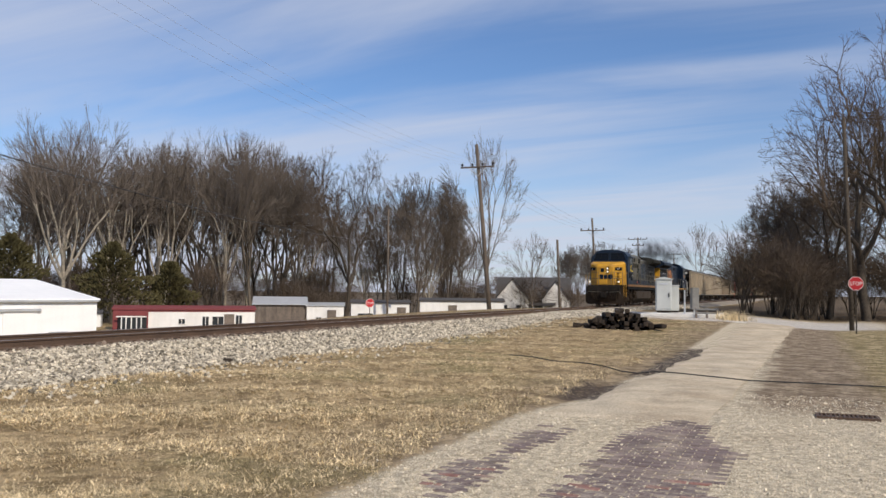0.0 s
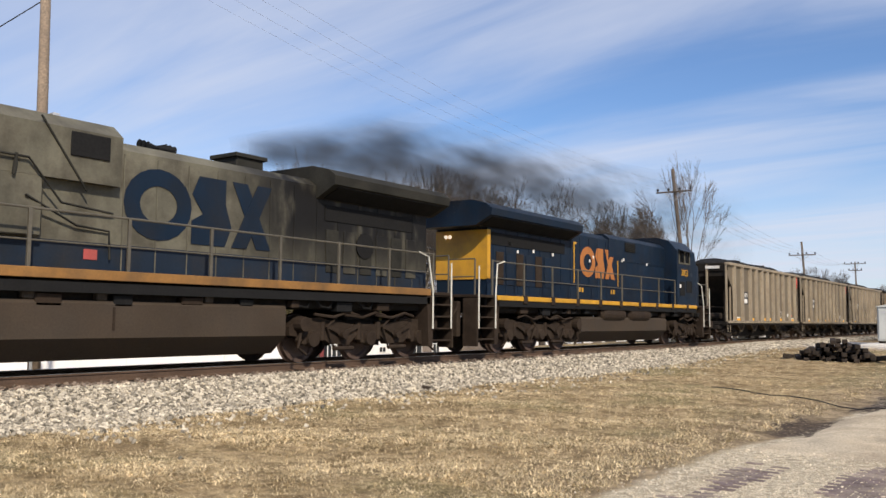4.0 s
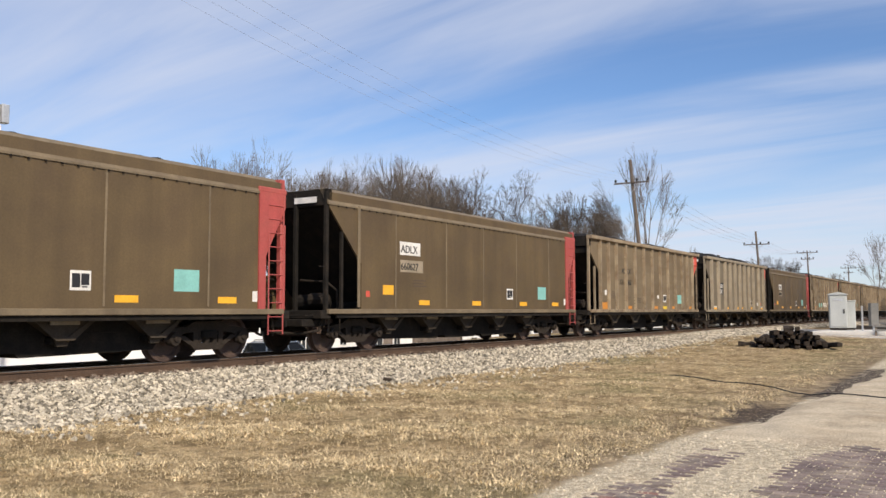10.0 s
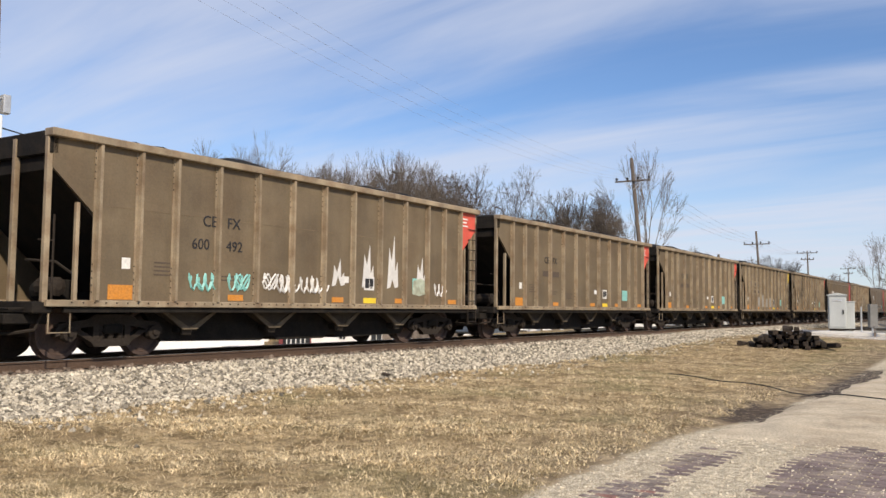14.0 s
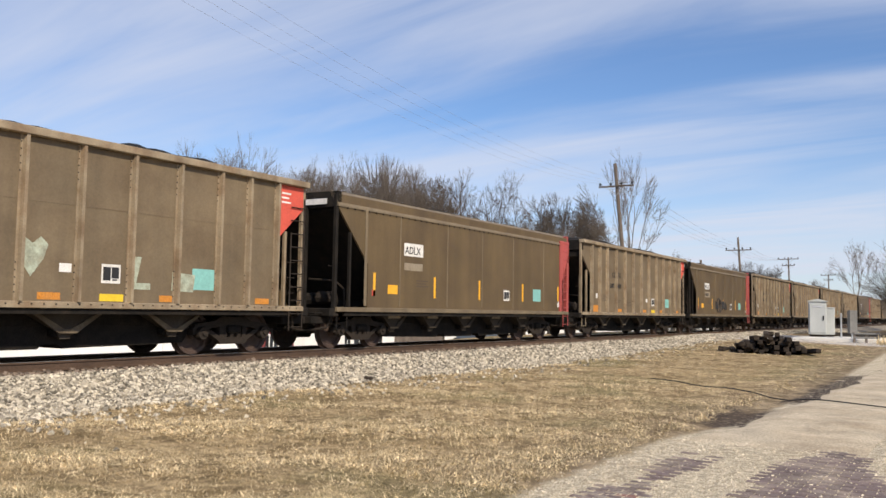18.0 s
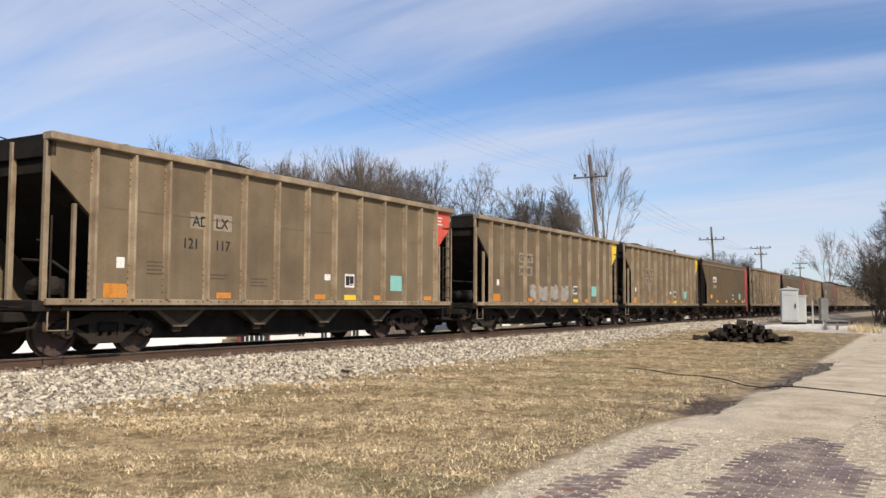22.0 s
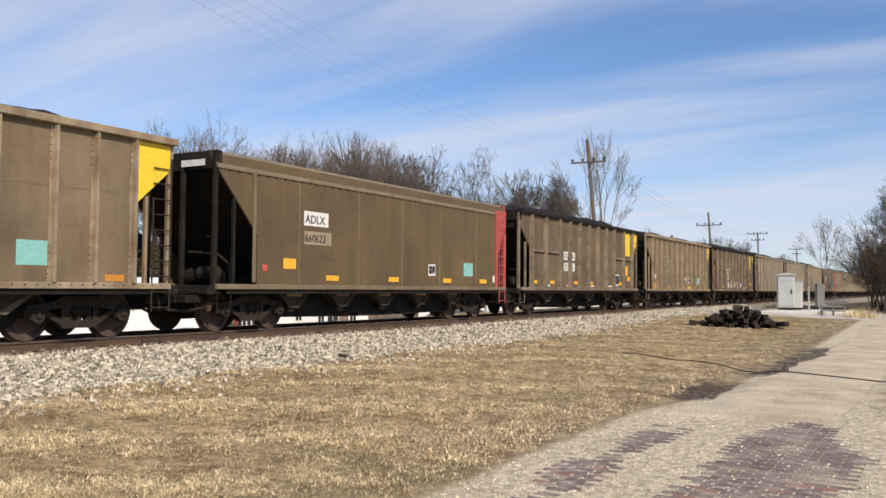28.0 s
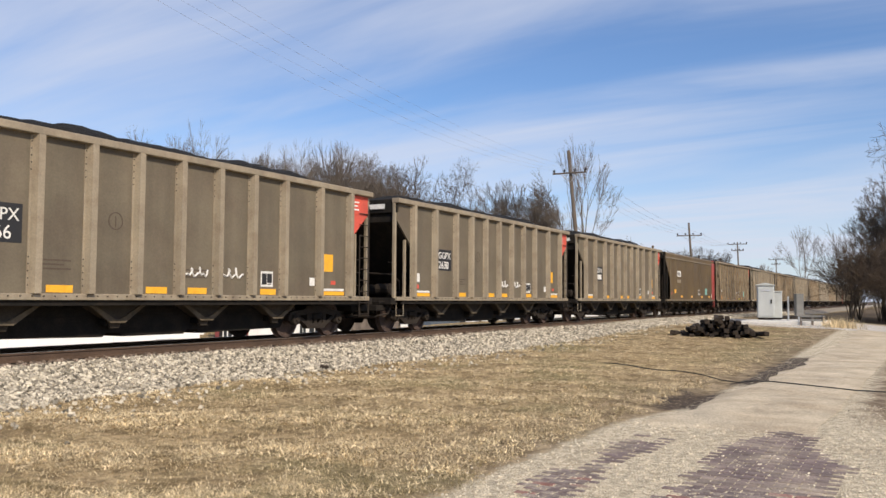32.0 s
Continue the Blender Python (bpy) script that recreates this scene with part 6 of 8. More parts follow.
second_loco.matrix_basis = pose(LOCO_2, TRACK_Y, RAIL_Z, 0, 0, 180)
TRAIN.append((lead_loco, LOCO_1))

# ---- scenery materials ----
M_bark = material("grey_brown_bark", (0.13, 0.110, 0.088), rough=0.95, vary=0.25, scale=1.5, grain=12, grain_amt=0.3, bump=0.5, spec=0.1)
M_bark_pale = material("pale_mottled_bark", (0.30, 0.265, 0.21), rough=0.9, vary=0.35, scale=0.8, grain=6, grain_amt=0.3, bump=0.3, spec=0.1)
M_bark_dark = material("dark_bark", (0.075, 0.062, 0.049), rough=0.95, vary=0.25, scale=1.5, grain=12, grain_amt=0.3, bump=0.5, spec=0.1)
M_twig = material("bare_twigs", (0.128, 0.107, 0.088), rough=0.95, vary=0.2, scale=0.5, grain=5, grain_amt=0.15, bump=0.0, spec=0.1)
M_twig_dark = material("dark_bare_twigs", (0.105, 0.080, 0.060), rough=0.95, vary=0.2, scale=0.5, grain=5, grain_amt=0.15, bump=0.0, spec=0.1)
M_cedar = material("rusty_evergreen_needles", (0.085, 0.075, 0.035), rough=0.9, vary=0.35, scale=1.0, grain=8, grain_amt=0.3, bump=0.0, spec=0.1)
M_metal_white = material("white_painted_metal", (0.86, 0.86, 0.84), rough=0.5, vary=0.03, scale=0.3, grain=12, grain_amt=0.02, bump=0.02, streak=0.03)
M_siding = material("white_trailer_siding", (0.80, 0.79, 0.75), rough=0.6, vary=0.06, scale=0.7, grain=12, grain_amt=0.04, bump=0.02, dirt=(0.5, 0.47, 0.4), dirt_amt=0.3, dirt_scale=0.8, streak=0.06)
M_maroon = material("faded_maroon_trim", (0.19, 0.035, 0.035), rough=0.6, vary=0.15, scale=1, grain=12, grain_amt=0.1, bump=0.02)
M_window = plain("dim_window_glass", (0.03, 0.035, 0.04), 0.1)
M_shingle = material("dark_roof_shingles", (0.06, 0.056, 0.054), rough=0.9, vary=0.2, scale=2, grain=10, grain_amt=0.3, bump=0.4)
M_old_wood = material("weathered_board", (0.16, 0.13, 0.105), rough=0.9, vary=0.25, scale=2, grain=14, grain_amt=0.3, bump=0.3, streak=0.2)
M_pole = material("weathered_pole_wood", (0.125, 0.098, 0.075), rough=0.9, vary=0.2, scale=1.5, grain=20, grain_amt=0.3, bump=0.3, streak=0.25)
# the same pole wood, lightened to hold the sun on the near pole
M_pole_pale = material("sunlit_pole_wood", (0.23, 0.175, 0.125), rough=0.9, vary=0.2, scale=1.5, grain=20, grain_amt=0.3, bump=0.3, streak=0.25)
M_wire = plain("black_cable", (0.02, 0.02, 0.02), 0.6)
M_thin_wire = plain("dull_aluminium_wire", (0.28, 0.30, 0.34), 0.5)
M_insulator = plain("dark_glass_insulator", (0.03, 0.03, 0.035), 0.2)
M_galv = material("galvanised_steel", (0.52, 0.53, 0.53), rough=0.4, metal=0.4, vary=0.1, scale=3, grain=20, grain_amt=0.1, bump=0.0)
M_signred = material("red_sign_sheeting", (0.50, 0.02, 0.025), rough=0.4, vary=0.08, scale=3, grain=20, grain_amt=0.05, bump=0.0)
M_case = material("silver_signal_case_paint", (0.46, 0.475, 0.45), rough=0.5, metal=0.1, vary=0.05, scale=1, grain=15, grain_amt=0.05, bump=0.0, streak=0.06)
M_pad = material("pale_concrete_pad", (0.66, 0.63, 0.57), rough=0.9, vary=0.12, scale=1.2, grain=30, grain_amt=0.15, bump=0.2)


def ground_at(x, y):
    return float(land(x, y))


# ---- bare trees ----
def grow_tree(seed, height, width, bole=.24, stems=1, depth=6, fork=(2, 3), side=1.3, spread=.5, lift=.05, gnarl=.10, thick=.014):
    """Limbs that fork again and again and thin out into twigs; gives the wood and the twigs as two meshes' worth of points and faces."""
    rng = random.Random(seed)
    wood, twigs = ([], []), ([], [])
    r_min = .011

    def limb(store, pts, r0, r1, sides):
        v, f = store
        base = len(v)
        if sides == 3:
            a = (pts[-1] - pts[0]).orthogonal().normalized()
            b = (pts[-1] - pts[0]).normalized().cross(a)
            offs = [tuple(a * c + b * d) for c, d in ((1, 0), (-.5, .866), (-.5, -.866))]
            m = len(pts) - 1
            for i, (px, py, pz) in enumerate(pts):
                r = r0 + (r1 - r0) * i / m
                v += [(px + r * ox, py + r * oy, pz + r * oz) for ox, oy, oz in offs]
            for i in range(m):
                o = base + i * 3
                f += [(o, o + 1, o + 4, o + 3), (o + 1, o + 2, o + 5, o + 4), (o + 2, o, o + 3, o + 5)]
            return
        side_v = None
        for i, p in enumerate(pts):
            d = (pts[min(i + 1, len(pts) - 1)] - pts[max(i - 1, 0)]).normalized()
            if side_v is None:
                side_v = d.orthogonal().normalized()
            side_v = (side_v - d * side_v.dot(d)).normalized()
            up = d.cross(side_v)
            r = r0 + (r1 - r0) * i / (len(pts) - 1)
            for k in range(sides):
                a = 2 * math.pi * k / sides
                q = p + side_v * (r * math.cos(a)) + up * (r * math.sin(a))
                v.append((q.x, q.y, q.z))
            if i:
                o = base + (i - 1) * sides
                f.extend((o + k, o + (k + 1) % sides, o + sides + (k + 1) % sides, o + sides + k) for k in range(sides))

    def turned(way, angle, round_):
        a = way.orthogonal().normalized()
        b = way.cross(a)
        return (way * math.cos(angle) + (a * math.cos(round_) + b * math.sin(round_)) * math.sin(angle)).normalized()

    def grow(p, d, length, r, level):
        n = 6 if level < 2 else 4 if level < 4 else 3 if level < depth else 2
        pts, q, way = [p], p, d
        g = gnarl * (.4 if level == 0 else 1.0)
        for i in range(n):
            way = (way + Vector((rng.gauss(0, g), rng.gauss(0, g), rng.gauss(lift if level < 3 else lift * .3, g * .8)))).normalized()
            q = q + way * (length / n)
            pts.append(q)
        r1 = max(r_min * .7, r * .76)
        limb(wood if level < 3 else twigs, pts, r, r1 if level < depth else r_min * .5, (8, 7, 5, 3)[min(level, 3)])
        if level >= depth:
            return
        kids = rng.choice(fork) + (1 if level == 0 else 0)
        turn = rng.uniform(0, 6.283)
        for k in range(kids):
            first = k == 0
            angle = spread * (rng.uniform(.15, .6) if first else rng.uniform(.7, 1.3))
            ratio = rng.uniform(.78, .92) if first else rng.uniform(.70, .90)
            grow(q, turned(way, angle, turn + 6.283 * k / kids + rng.uniform(-.5, .5)), length * ratio * (1.25 if level == 0 else 1.0 if level < 3 else .74),
                 max(r_min, r1 * (.88 if first else rng.uniform(.55, .78))), level + 1)
        shoots = int(side + rng.random()) if level > 1 else int(rng.random() + .6) if level == 1 else 0
        for k in range(shoots):
            at = rng.uniform(.35, .92)
            i = min(n - 1, int(at * n))
            base = pts[i].lerp(pts[i + 1], at * n - i)
            grow(base, turned(way, spread * rng.uniform(1.1, 1.8), rng.uniform(0, 6.283)), length * rng.uniform(.5, .8) * (1.0 if level < 3 else .8), max(r_min, r * rng.uniform(.3, .5)), level + 1)

    for st in range(stems):
        a = 2 * math.pi * st / stems + rng.uniform(0, 1)
        out = Vector((math.cos(a), math.sin(a), 0))
        d = Vector((0, 0, 1)) + out * (rng.uniform(.12, .3) if stems > 1 else rng.uniform(0, .05))
        grow(out * (.03 if stems > 1 else 0), d.normalized(), height * bole * rng.uniform(.9, 1.15), height * thick * (1 if stems == 1 else .78), 0)
    # bring to the wished height and width
    pts = np.array(twigs[0])
    k = height / np.percentile(pts[:, 2], 99.8)
    mid = np.median(pts[:, :2], axis=0)
    h = width / 2 / np.percentile(np.hypot(*(pts[:, :2] - mid).T), 96)
    h = min(max(h, k * .75), k * 1.3)
    lean = (mid / pts[:, 2].max()).tolist()
    for store in (wood, twigs):
        store[0][:] = [((x - lean[0] * z) * h, (y - lean[1] * z) * h, z * k - .05) for x, y, z in store[0]]
    return wood, twigs


def tree_master(name, label, wood_mat, twig_mat, **kw):
    wood, twigs = grow_tree(**kw)
    t = thing(name, pose(0, 0, 0), label, "tree", "bare trees")
    part("trunk", wood, wood_mat, t, smooth=True)
    part("crown", twigs, twig_mat, t, "fine bare twigs")
    return t


TREES = {
    "tall": tree_master("bare_tree", "tall leafless deciduous tree with grey-brown bark", M_bark, M_twig, seed=4, height=18, width=9, bole=0.2, fork=(2, 3, 3), spread=0.38, lift=0.05, side=1.4, thick=0.014),
    "pale": tree_master("bare_tree", "tall leafless tree with pale mottled bark", M_bark_pale, M_twig, seed=11, height=18, width=11.5, stems=2, bole=0.2, spread=0.42, lift=0.03, fork=(2, 3), side=1.3, thick=0.017),
    "oak": tree_master("bare_tree", "leafless oak with dark crooked limbs", M_bark_dark, M_twig_dark, seed=21, height=15, width=10, depth=7, bole=0.24, fork=(2, 3), spread=0.62, lift=0.03, gnarl=0.2, side=1.3, thick=0.021),
    "round": tree_master("bare_tree", "leafless tree with a dense rounded crown", M_bark, M_twig, seed=35, height=14, width=9, stems=2, depth=7, bole=0.17, fork=(2, 3), spread=0.44, lift=0.04, side=1.2, thick=0.016),
    "slim": tree_master("bare_tree", "slender leafless tree with upright branches", M_bark, M_twig, seed=44, height=15, width=5.6, bole=0.2, fork=(2, 3), spread=0.32, lift=0.06, side=1.4, thick=0.012),
    "broad": tree_master("bare_tree", "broad leafless tree with dark spreading limbs", M_bark_dark, M_twig_dark, seed=66, height=15, width=13, bole=0.2, fork=(2, 3, 3), spread=0.52, lift=0.04, gnarl=0.14, side=1.3, thick=0.019),
    "brush": tree_master("bare_thicket", "tangled leafless brush with many thin stems", M_bark_dark, M_twig_dark, seed=52, height=6, width=5.5, stems=6, depth=4, bole=0.28, spread=0.42, lift=0.02, side=1.6, thick=0.008),
}


def plant(kind, az, dist, height, turn=0.0, wide=1.0, base=None):
    """Sets a tree by its bearing from the track's line, distance and height."""
    x, y = dist * math.cos(radians(az)), dist * math.sin(radians(az))
    first = TREES[kind]
    tall = {"tall": 18, "pale": 18, "oak": 15, "round": 14, "slim": 15, "broad": 15, "brush": 6}[kind]
    k = height / tall
    z = ground_at(x, y) if base is None else base
    return copy_thing(first, pose(x, y, z - .05, 0, 0, turn) @ Matrix.Diagonal((k * wide, k * wide, k, 1)))


for kind, az, d, h, turn, wide in (
        # rank beyond the mobile homes
        ("pale", 46.4, 96, 21.5, 20, 1.15), ("pale", 43.6, 100, 21.5, 140, .95), ("tall", 49.5, 108, 19, 10, 1.2), ("pale", 40.6, 102, 21.5, 260, .85), ("tall", 38.6, 112, 20.5, 200, .9),
        ("tall", 36.9, 104, 22.5, 0, .95), ("tall", 35.2, 102, 22, 90, .9), ("round", 33.8, 108, 20.5, 130, .85), ("round", 32.3, 104, 19, 170, .75), ("slim", 31.2, 112, 17.5, 30, 1.0),
        ("oak", 29.1, 96, 18.8, 75, .85), ("slim", 27.0, 118, 13, 260, 1.0), ("round", 24.2, 112, 19.0, 310, .9), ("round", 22.4, 118, 19.0, 45, .8), ("slim", 19.9, 92, 20.5, 115, .85),
        ("slim", 16.7, 110, 11.5, 15, 1.15), ("round", 14.4, 150, 12.0, 80, .8), ("round", 12.9, 155, 11.5, 190, .8), ("tall", 54.0, 110, 15.5, 50, 1.1), ("round", 56.5, 105, 13.5, 150, 1.0),
        ("round", 59.5, 130, 12, 240, 1.2), ("tall", 63.0, 130, 14, 300, 1.1), ("round", 67.0, 130, 14, 20, 1.2), ("slim", 6.2, 155, 14.0, 100, 1.0), ("round", 8.4, 190, 11.0, 10, .8),
        # wood at the road's far end
        ("broad", -1.4, 64, 13.5, 130, .9), ("broad", -3.4, 60, 17.0, 220, .95), ("oak", -5.2, 58, 17, 0, 1.1), ("tall", -7.0, 66, 19, 300, 1.2), ("broad", -9.5, 70, 17, 60, 1.0), ("round", .4, 70, 10.0, 10, .9),
        ("round", 1.9, 66, 8.5, 160, .9), ("tall", -5.5, 95, 18, 30, 1.2), ("round", -.5, 100, 14, 80, 1.2), ("round", -2.6, 110, 15, 180, 1.3), ("round", 1.2, 120, 12, 220, 1.2), ("round", -8.0, 110, 16, 280, 1.3)):
    plant(kind, az, d, h, turn, wide)
rb = random.Random(7)
for n_brush, az0, az1, d0, d1, h0, h1, w0, w1 in ((30, -.8, 3.7, 57, 78, 3.2, 6.4, .9, 1.3), (18, 28.5, 48, 92, 112, 4.0, 8.0, 1.0, 1.4), (12, -12, -4, 80, 120, 4, 8, 1.2, 1.6),
                                                  (26, -13, -.8, 60, 80, 3.5, 7.0, 1.0, 1.5), (30, 10.5, 52, 122, 150, 5, 8, 1.2, 1.7), (6, 13.5, 19, 112, 130, 4.5, 7.5, .8, 1.1)):
    for i in range(n_brush):
        plant("brush", rb.uniform(az0, az1), rb.uniform(d0, d1), rb.uniform(h0, h1), rb.uniform(0, 360), rb.uniform(w0, w1))
for i in range(12):
    plant("round", rb.uniform(12, 68), rb.uniform(150, 200), rb.uniform(10, 14), rb.uniform(0, 360), rb.uniform(1.0, 1.4))
# thinner second rank between the crowns
for i in range(28):
    az = 20.5 + i * 1.02 + rb.uniform(-.4, .4)
    plant(("tall", "round", "tall", "pale")[i % 4], az, rb.uniform(108, 132), (21.5 if az > 31 else 17.5 if az > 25 else 15.0) + rb.uniform(-3.0, 1.2), rb.uniform(0, 360), rb.uniform(.85, 1.1))
for i in range(6):
    plant(("pale", "tall", "round")[i % 3], 37.0 + i * 2.2 + rb.uniform(-.3, .3), rb.uniform(100, 114), rb.uniform(18.5, 21.5), rb.uniform(0, 360), rb.uniform(.85, 1.05))
for ob in TREES.values():
    for o in (*ob.children_recursive, ob):
        bpy.data.objects.remove(o)


def cedar(az, dist, height, wide, seed):
    rng = random.Random(seed)
    x, y = dist * math.cos(radians(az)), dist * math.sin(radians(az))
    t = thing("evergreen_tree", pose(x, y, ground_at(x, y)), "dark winter-browned evergreen with a ragged outline", "tree", "evergreens")
    part("trunk", Geo().tube([(0, 0, -.1), (0, 0, height * .95)], .2, 6, .03), M_bark_dark, t)
    v, f = [], []
    for i in range(2600):
        h = rng.random() ** .75
        z = height * (.05 + .95 * h)
        r = wide * (1 - h) ** .7 * rng.uniform(.35, 1.12) * (1 + .25 * math.sin(h * 23 + seed))
        a = rng.uniform(0, 6.283)
        c = Vector((r * math.cos(a), r * math.sin(a), z))
        d = Vector((math.cos(a), math.sin(a), rng.uniform(.2, 1.2))).normalized() * rng.uniform(.25, .55)
        w = d.cross(Vector((rng.gauss(0, 1), rng.gauss(0, 1), rng.gauss(0, 1)))).normalized() * rng.uniform(.06, .16)
        n = len(v)
        v += [tuple(c - w), tuple(c + w), tuple(c + d), tuple(c + d * .5 + w.cross(d).normalized() * .12)]
        f += [(n, n + 1, n + 2), (n, n + 2, n + 3), (n + 1, n + 3, n + 2)]
    part("foliage", (v, f), M_cedar, t, "dark brown-green needles")


cedar(49.3, 86, 8.0, 4.4, 1)
cedar(43.6, 88, 7.6, 4.6, 2)
cedar(51.5, 92, 7.0, 3.6, 3)
cedar(40.2, 92, 6.0, 3.2, 5)


# ---- buildings beyond the track ----
def gable_block(w, d, h, rise, eave=.25):
    """Walls and a ridged roof along x; origin at the front wall's middle foot, depth towards +y."""
    walls = Geo().prism([(-w / 2, 0), (w / 2, 0), (w / 2, h), (-w / 2, h)], 0, d)
    walls.prism([(0, h), (d, h), (d / 2, h + rise)], -w / 2, w / 2, "x")
    roof = Geo()
    k = rise / (d / 2)
    for s in (0, 1):
        y0, y1 = (-eave, d / 2) if s == 0 else (d + eave, d / 2)
        z0 = h - eave * k
        roof.prism([(y0, z0 + .02), (y1, h + rise + .02), (y1, h + rise + .1), (y0, z0 + .1)], -w / 2 - eave, w / 2 + eave, "x")
    return walls, roof


def facing(x0, y0, x1, y1):
    """Pose of a wall that runs from its end at the viewer's left to its end at the right."""
    a = math.degrees(math.atan2(y1 - y0, x1 - x0))
    mx, my = (x0 + x1) / 2, (y0 + y1) / 2
    return mx, my, a, math.hypot(x1 - x0, y1 - y0)


def window_on(parent, x, z, w, h, mat=None, frame_mat=None):
    wd = part("window", Geo().box(x - w / 2, x + w / 2, -.03, .02, z, z + h), M_window, parent)
    g = Geo()
    for a, b, c, d in ((x - w / 2 - .05, x + w / 2 + .05, z - .05, z), (x - w / 2 - .05, x + w / 2 + .05, z + h, z + h + .05), (x - w / 2 - .05, x - w / 2, z, z + h), (x + w / 2, x + w / 2 + .05, z, z + h), (x - .02, x + .02, z, z + h)):
        g.box(a, b, -.06, -.01, c, d)
    part("frame", g, frame_mat or M_siding, wd)


# long white metal shed
mx, my, a, w = facing(20.2, 38.7, 35.7, 35.0)
shed = thing("metal_shed", pose(mx, my, -2.75, 0, 0, a), "long low white metal shed with a pale roof", "shed")
walls, roof = gable_block(w, 13.0, 3.72, 1.03, .12)
part("wall", walls, M_metal_white, shed)
part("roof", roof, M_metal_white, shed)
part("gutter", Geo().box(-w / 2, w / 2, -.2, -.08, 3.62, 3.74, .02), M_galv, shed)
for x, dw in ((w / 2 - 4.2, 1.7), (w / 2 - 9.3, 1.9)):
    dr = part("sliding_door", Geo().box(x - dw / 2, x + dw / 2, -.06, -.02, .05, 3.15), M_metal_white, shed)
    part("track_rail", Geo().box(x - dw / 2 - .2, x + dw / 2 + .2, -.16, -.065, 3.15, 3.3, .02), M_galv, dr)
dr = part("walk_door", Geo().box(w / 2 - 2.6, w / 2 - 1.8, -.05, -.02, .05, 2.05), M_metal_white, shed)
part("door_hood", Geo().box(w / 2 - 2.7, w / 2 - 1.7, -.2, -.055, 2.05, 2.12, .02), M_galv, dr)
part("roof_vent", Geo().lathe((w / 2 - 9.5, 5.5, 4.4), [(.18, 0), (.18, .5), (.45, .55), (.5, .9), (.2, 1.15)], 12, "z"), M_galv, shed)


def trailer(x0, y0, x1, y1, base, h, label, windows, roof_mat, trim=None, bay=False, door=None):
    mx, my, a, w = facing(x0, y0, x1, y1)
    t = thing("mobile_home", pose(mx, my, base, 0, 0, a), label, "mobile home", "mobile homes beside the track")
    part("wall", Geo().box(-w / 2, w / 2, 0, 3.6, .0, h, .02), M_siding, t)
    part("roof", Geo().prism([(-.12, h), (1.8, h + .22), (3.72, h), (3.72, h + .1), (1.8, h + .34), (-.12, h + .1)], -w / 2 - .12, w / 2 + .12, "x"), roof_mat, t)
    if trim:
        part("trim_band", Geo().box(-w / 2, w / 2, -.03, -.002, h - .16, h), trim, t)
    for x, z, ww, hh in windows:
        window_on(t, x, z, ww, hh)
    if door is not None:
        part("door", Geo().box(door - .42, door + .42, -.05, -.004, .35, h - .35, .01), M_old_wood, t)
    if bay:
        part("porch_panel", Geo().box(-w / 2, -w / 2 + 2.7, -.5, -.004, .55, h - .1, .02), M_maroon, t)
        b = part("bay_window", Geo().prism([(-w / 2 + .35, -.5), (-w / 2 + .7, -.95), (-w / 2 + 2.2, -.95), (-w / 2 + 2.6, -.5)], .8, h - .55, "z"), M_window, t)
        g = Geo()
        for x in (.7, 1.05, 1.45, 1.85, 2.2):
            g.box(-w / 2 + x - .04, -w / 2 + x + .04, -1.0, -.94, .75, h - .5)
        g.box(-w / 2 + .3, -w / 2 + 2.6, -1.02, -.94, .68, .78)
        g.box(-w / 2 + .3, -w / 2 + 2.6, -1.02, -.94, h - .58, h - .48)
        part("bay_frame", g, M_siding, b)
    return t


trailer(54.4, 51.6, 61.5, 42.9, -2.55, 2.45, "white mobile home with maroon trim and a bay window", [(-.3, 1.3, .5, .4), (1.6, .8, .5, 1.1), (2.6, .8, .9, 1.1), (4.3, .9, .5, 1.1)], M_maroon, M_maroon, bay=True, door=3.5)
trailer(54.0, 60.0, 57.6, 56.0, -2.5, 1.9, "small white mobile home end", [(0, .9, .6, .6)], M_shingle)
trailer(69.9, 43.0, 71.6, 40.0, -2.6, 2.75, "dingy white mobile home with a sagging awning", [(-.6, .9, .5, .8)], M_galv, door=.6)
trailer(71.9, 39.4, 74.4, 34.5, -2.5, 2.95, "white mobile home with wide front window", [(-1.4, 1.2, 1.4, .8), (1.0, 1.1, .6, .9)], M_shingle, door=2.0)
trailer(74.8, 33.6, 78.0, 26.3, -2.3, 3.0, "long white mobile home with black-shuttered windows", [(-2.4, 1.2, .9, .7), (.2, 1.1, .6, .8), (2.2, 1.3, .5, .6)], M_shingle, door=-.9)
trailer(8.5, 45.0, 18.0, 41.5, -2.5, 2.9, "pale mobile home with dark windows", [(-2.5, 1.0, 1.4, .9), (.5, 1.0, 1.2, .9), (3.2, 1.0, 1.0, .9)], M_galv)
old = thing("old_outbuilding", pose(68.8, 45.2, -2.6, 0, 0, -57), "weathered brown board outbuilding with a sagging roof", "outbuilding")
walls, roof = gable_block(4.6, 4.0, 2.9, .6)
part("wall", walls, M_old_wood, old)
part("roof", roof, M_galv, old)
for i in range(18):
    part("board", Geo().box(-2.25 + i * .25, -2.03 + i * .25, -.03, -.004, .05, 2.85), M_old_wood, old)
hx, hy, a, w = facing(113.4, 39.2, 116.3, 29.7)
house = thing("house", pose(hx, hy, -2.4, 0, 0, a), "white gabled house with dark shingle roof", "house")
walls, roof = gable_block(w, 8.0, 3.4, 2.7)
part("wall", walls, M_siding, house)
part("roof", roof, M_shingle, house)
gw = part("gable_wing", Geo().prism([(1.2, 0), (4.8, 0), (4.8, 3.3), (3.0, 5.6), (1.2, 3.3)], -2.0, .6), M_siding, house)
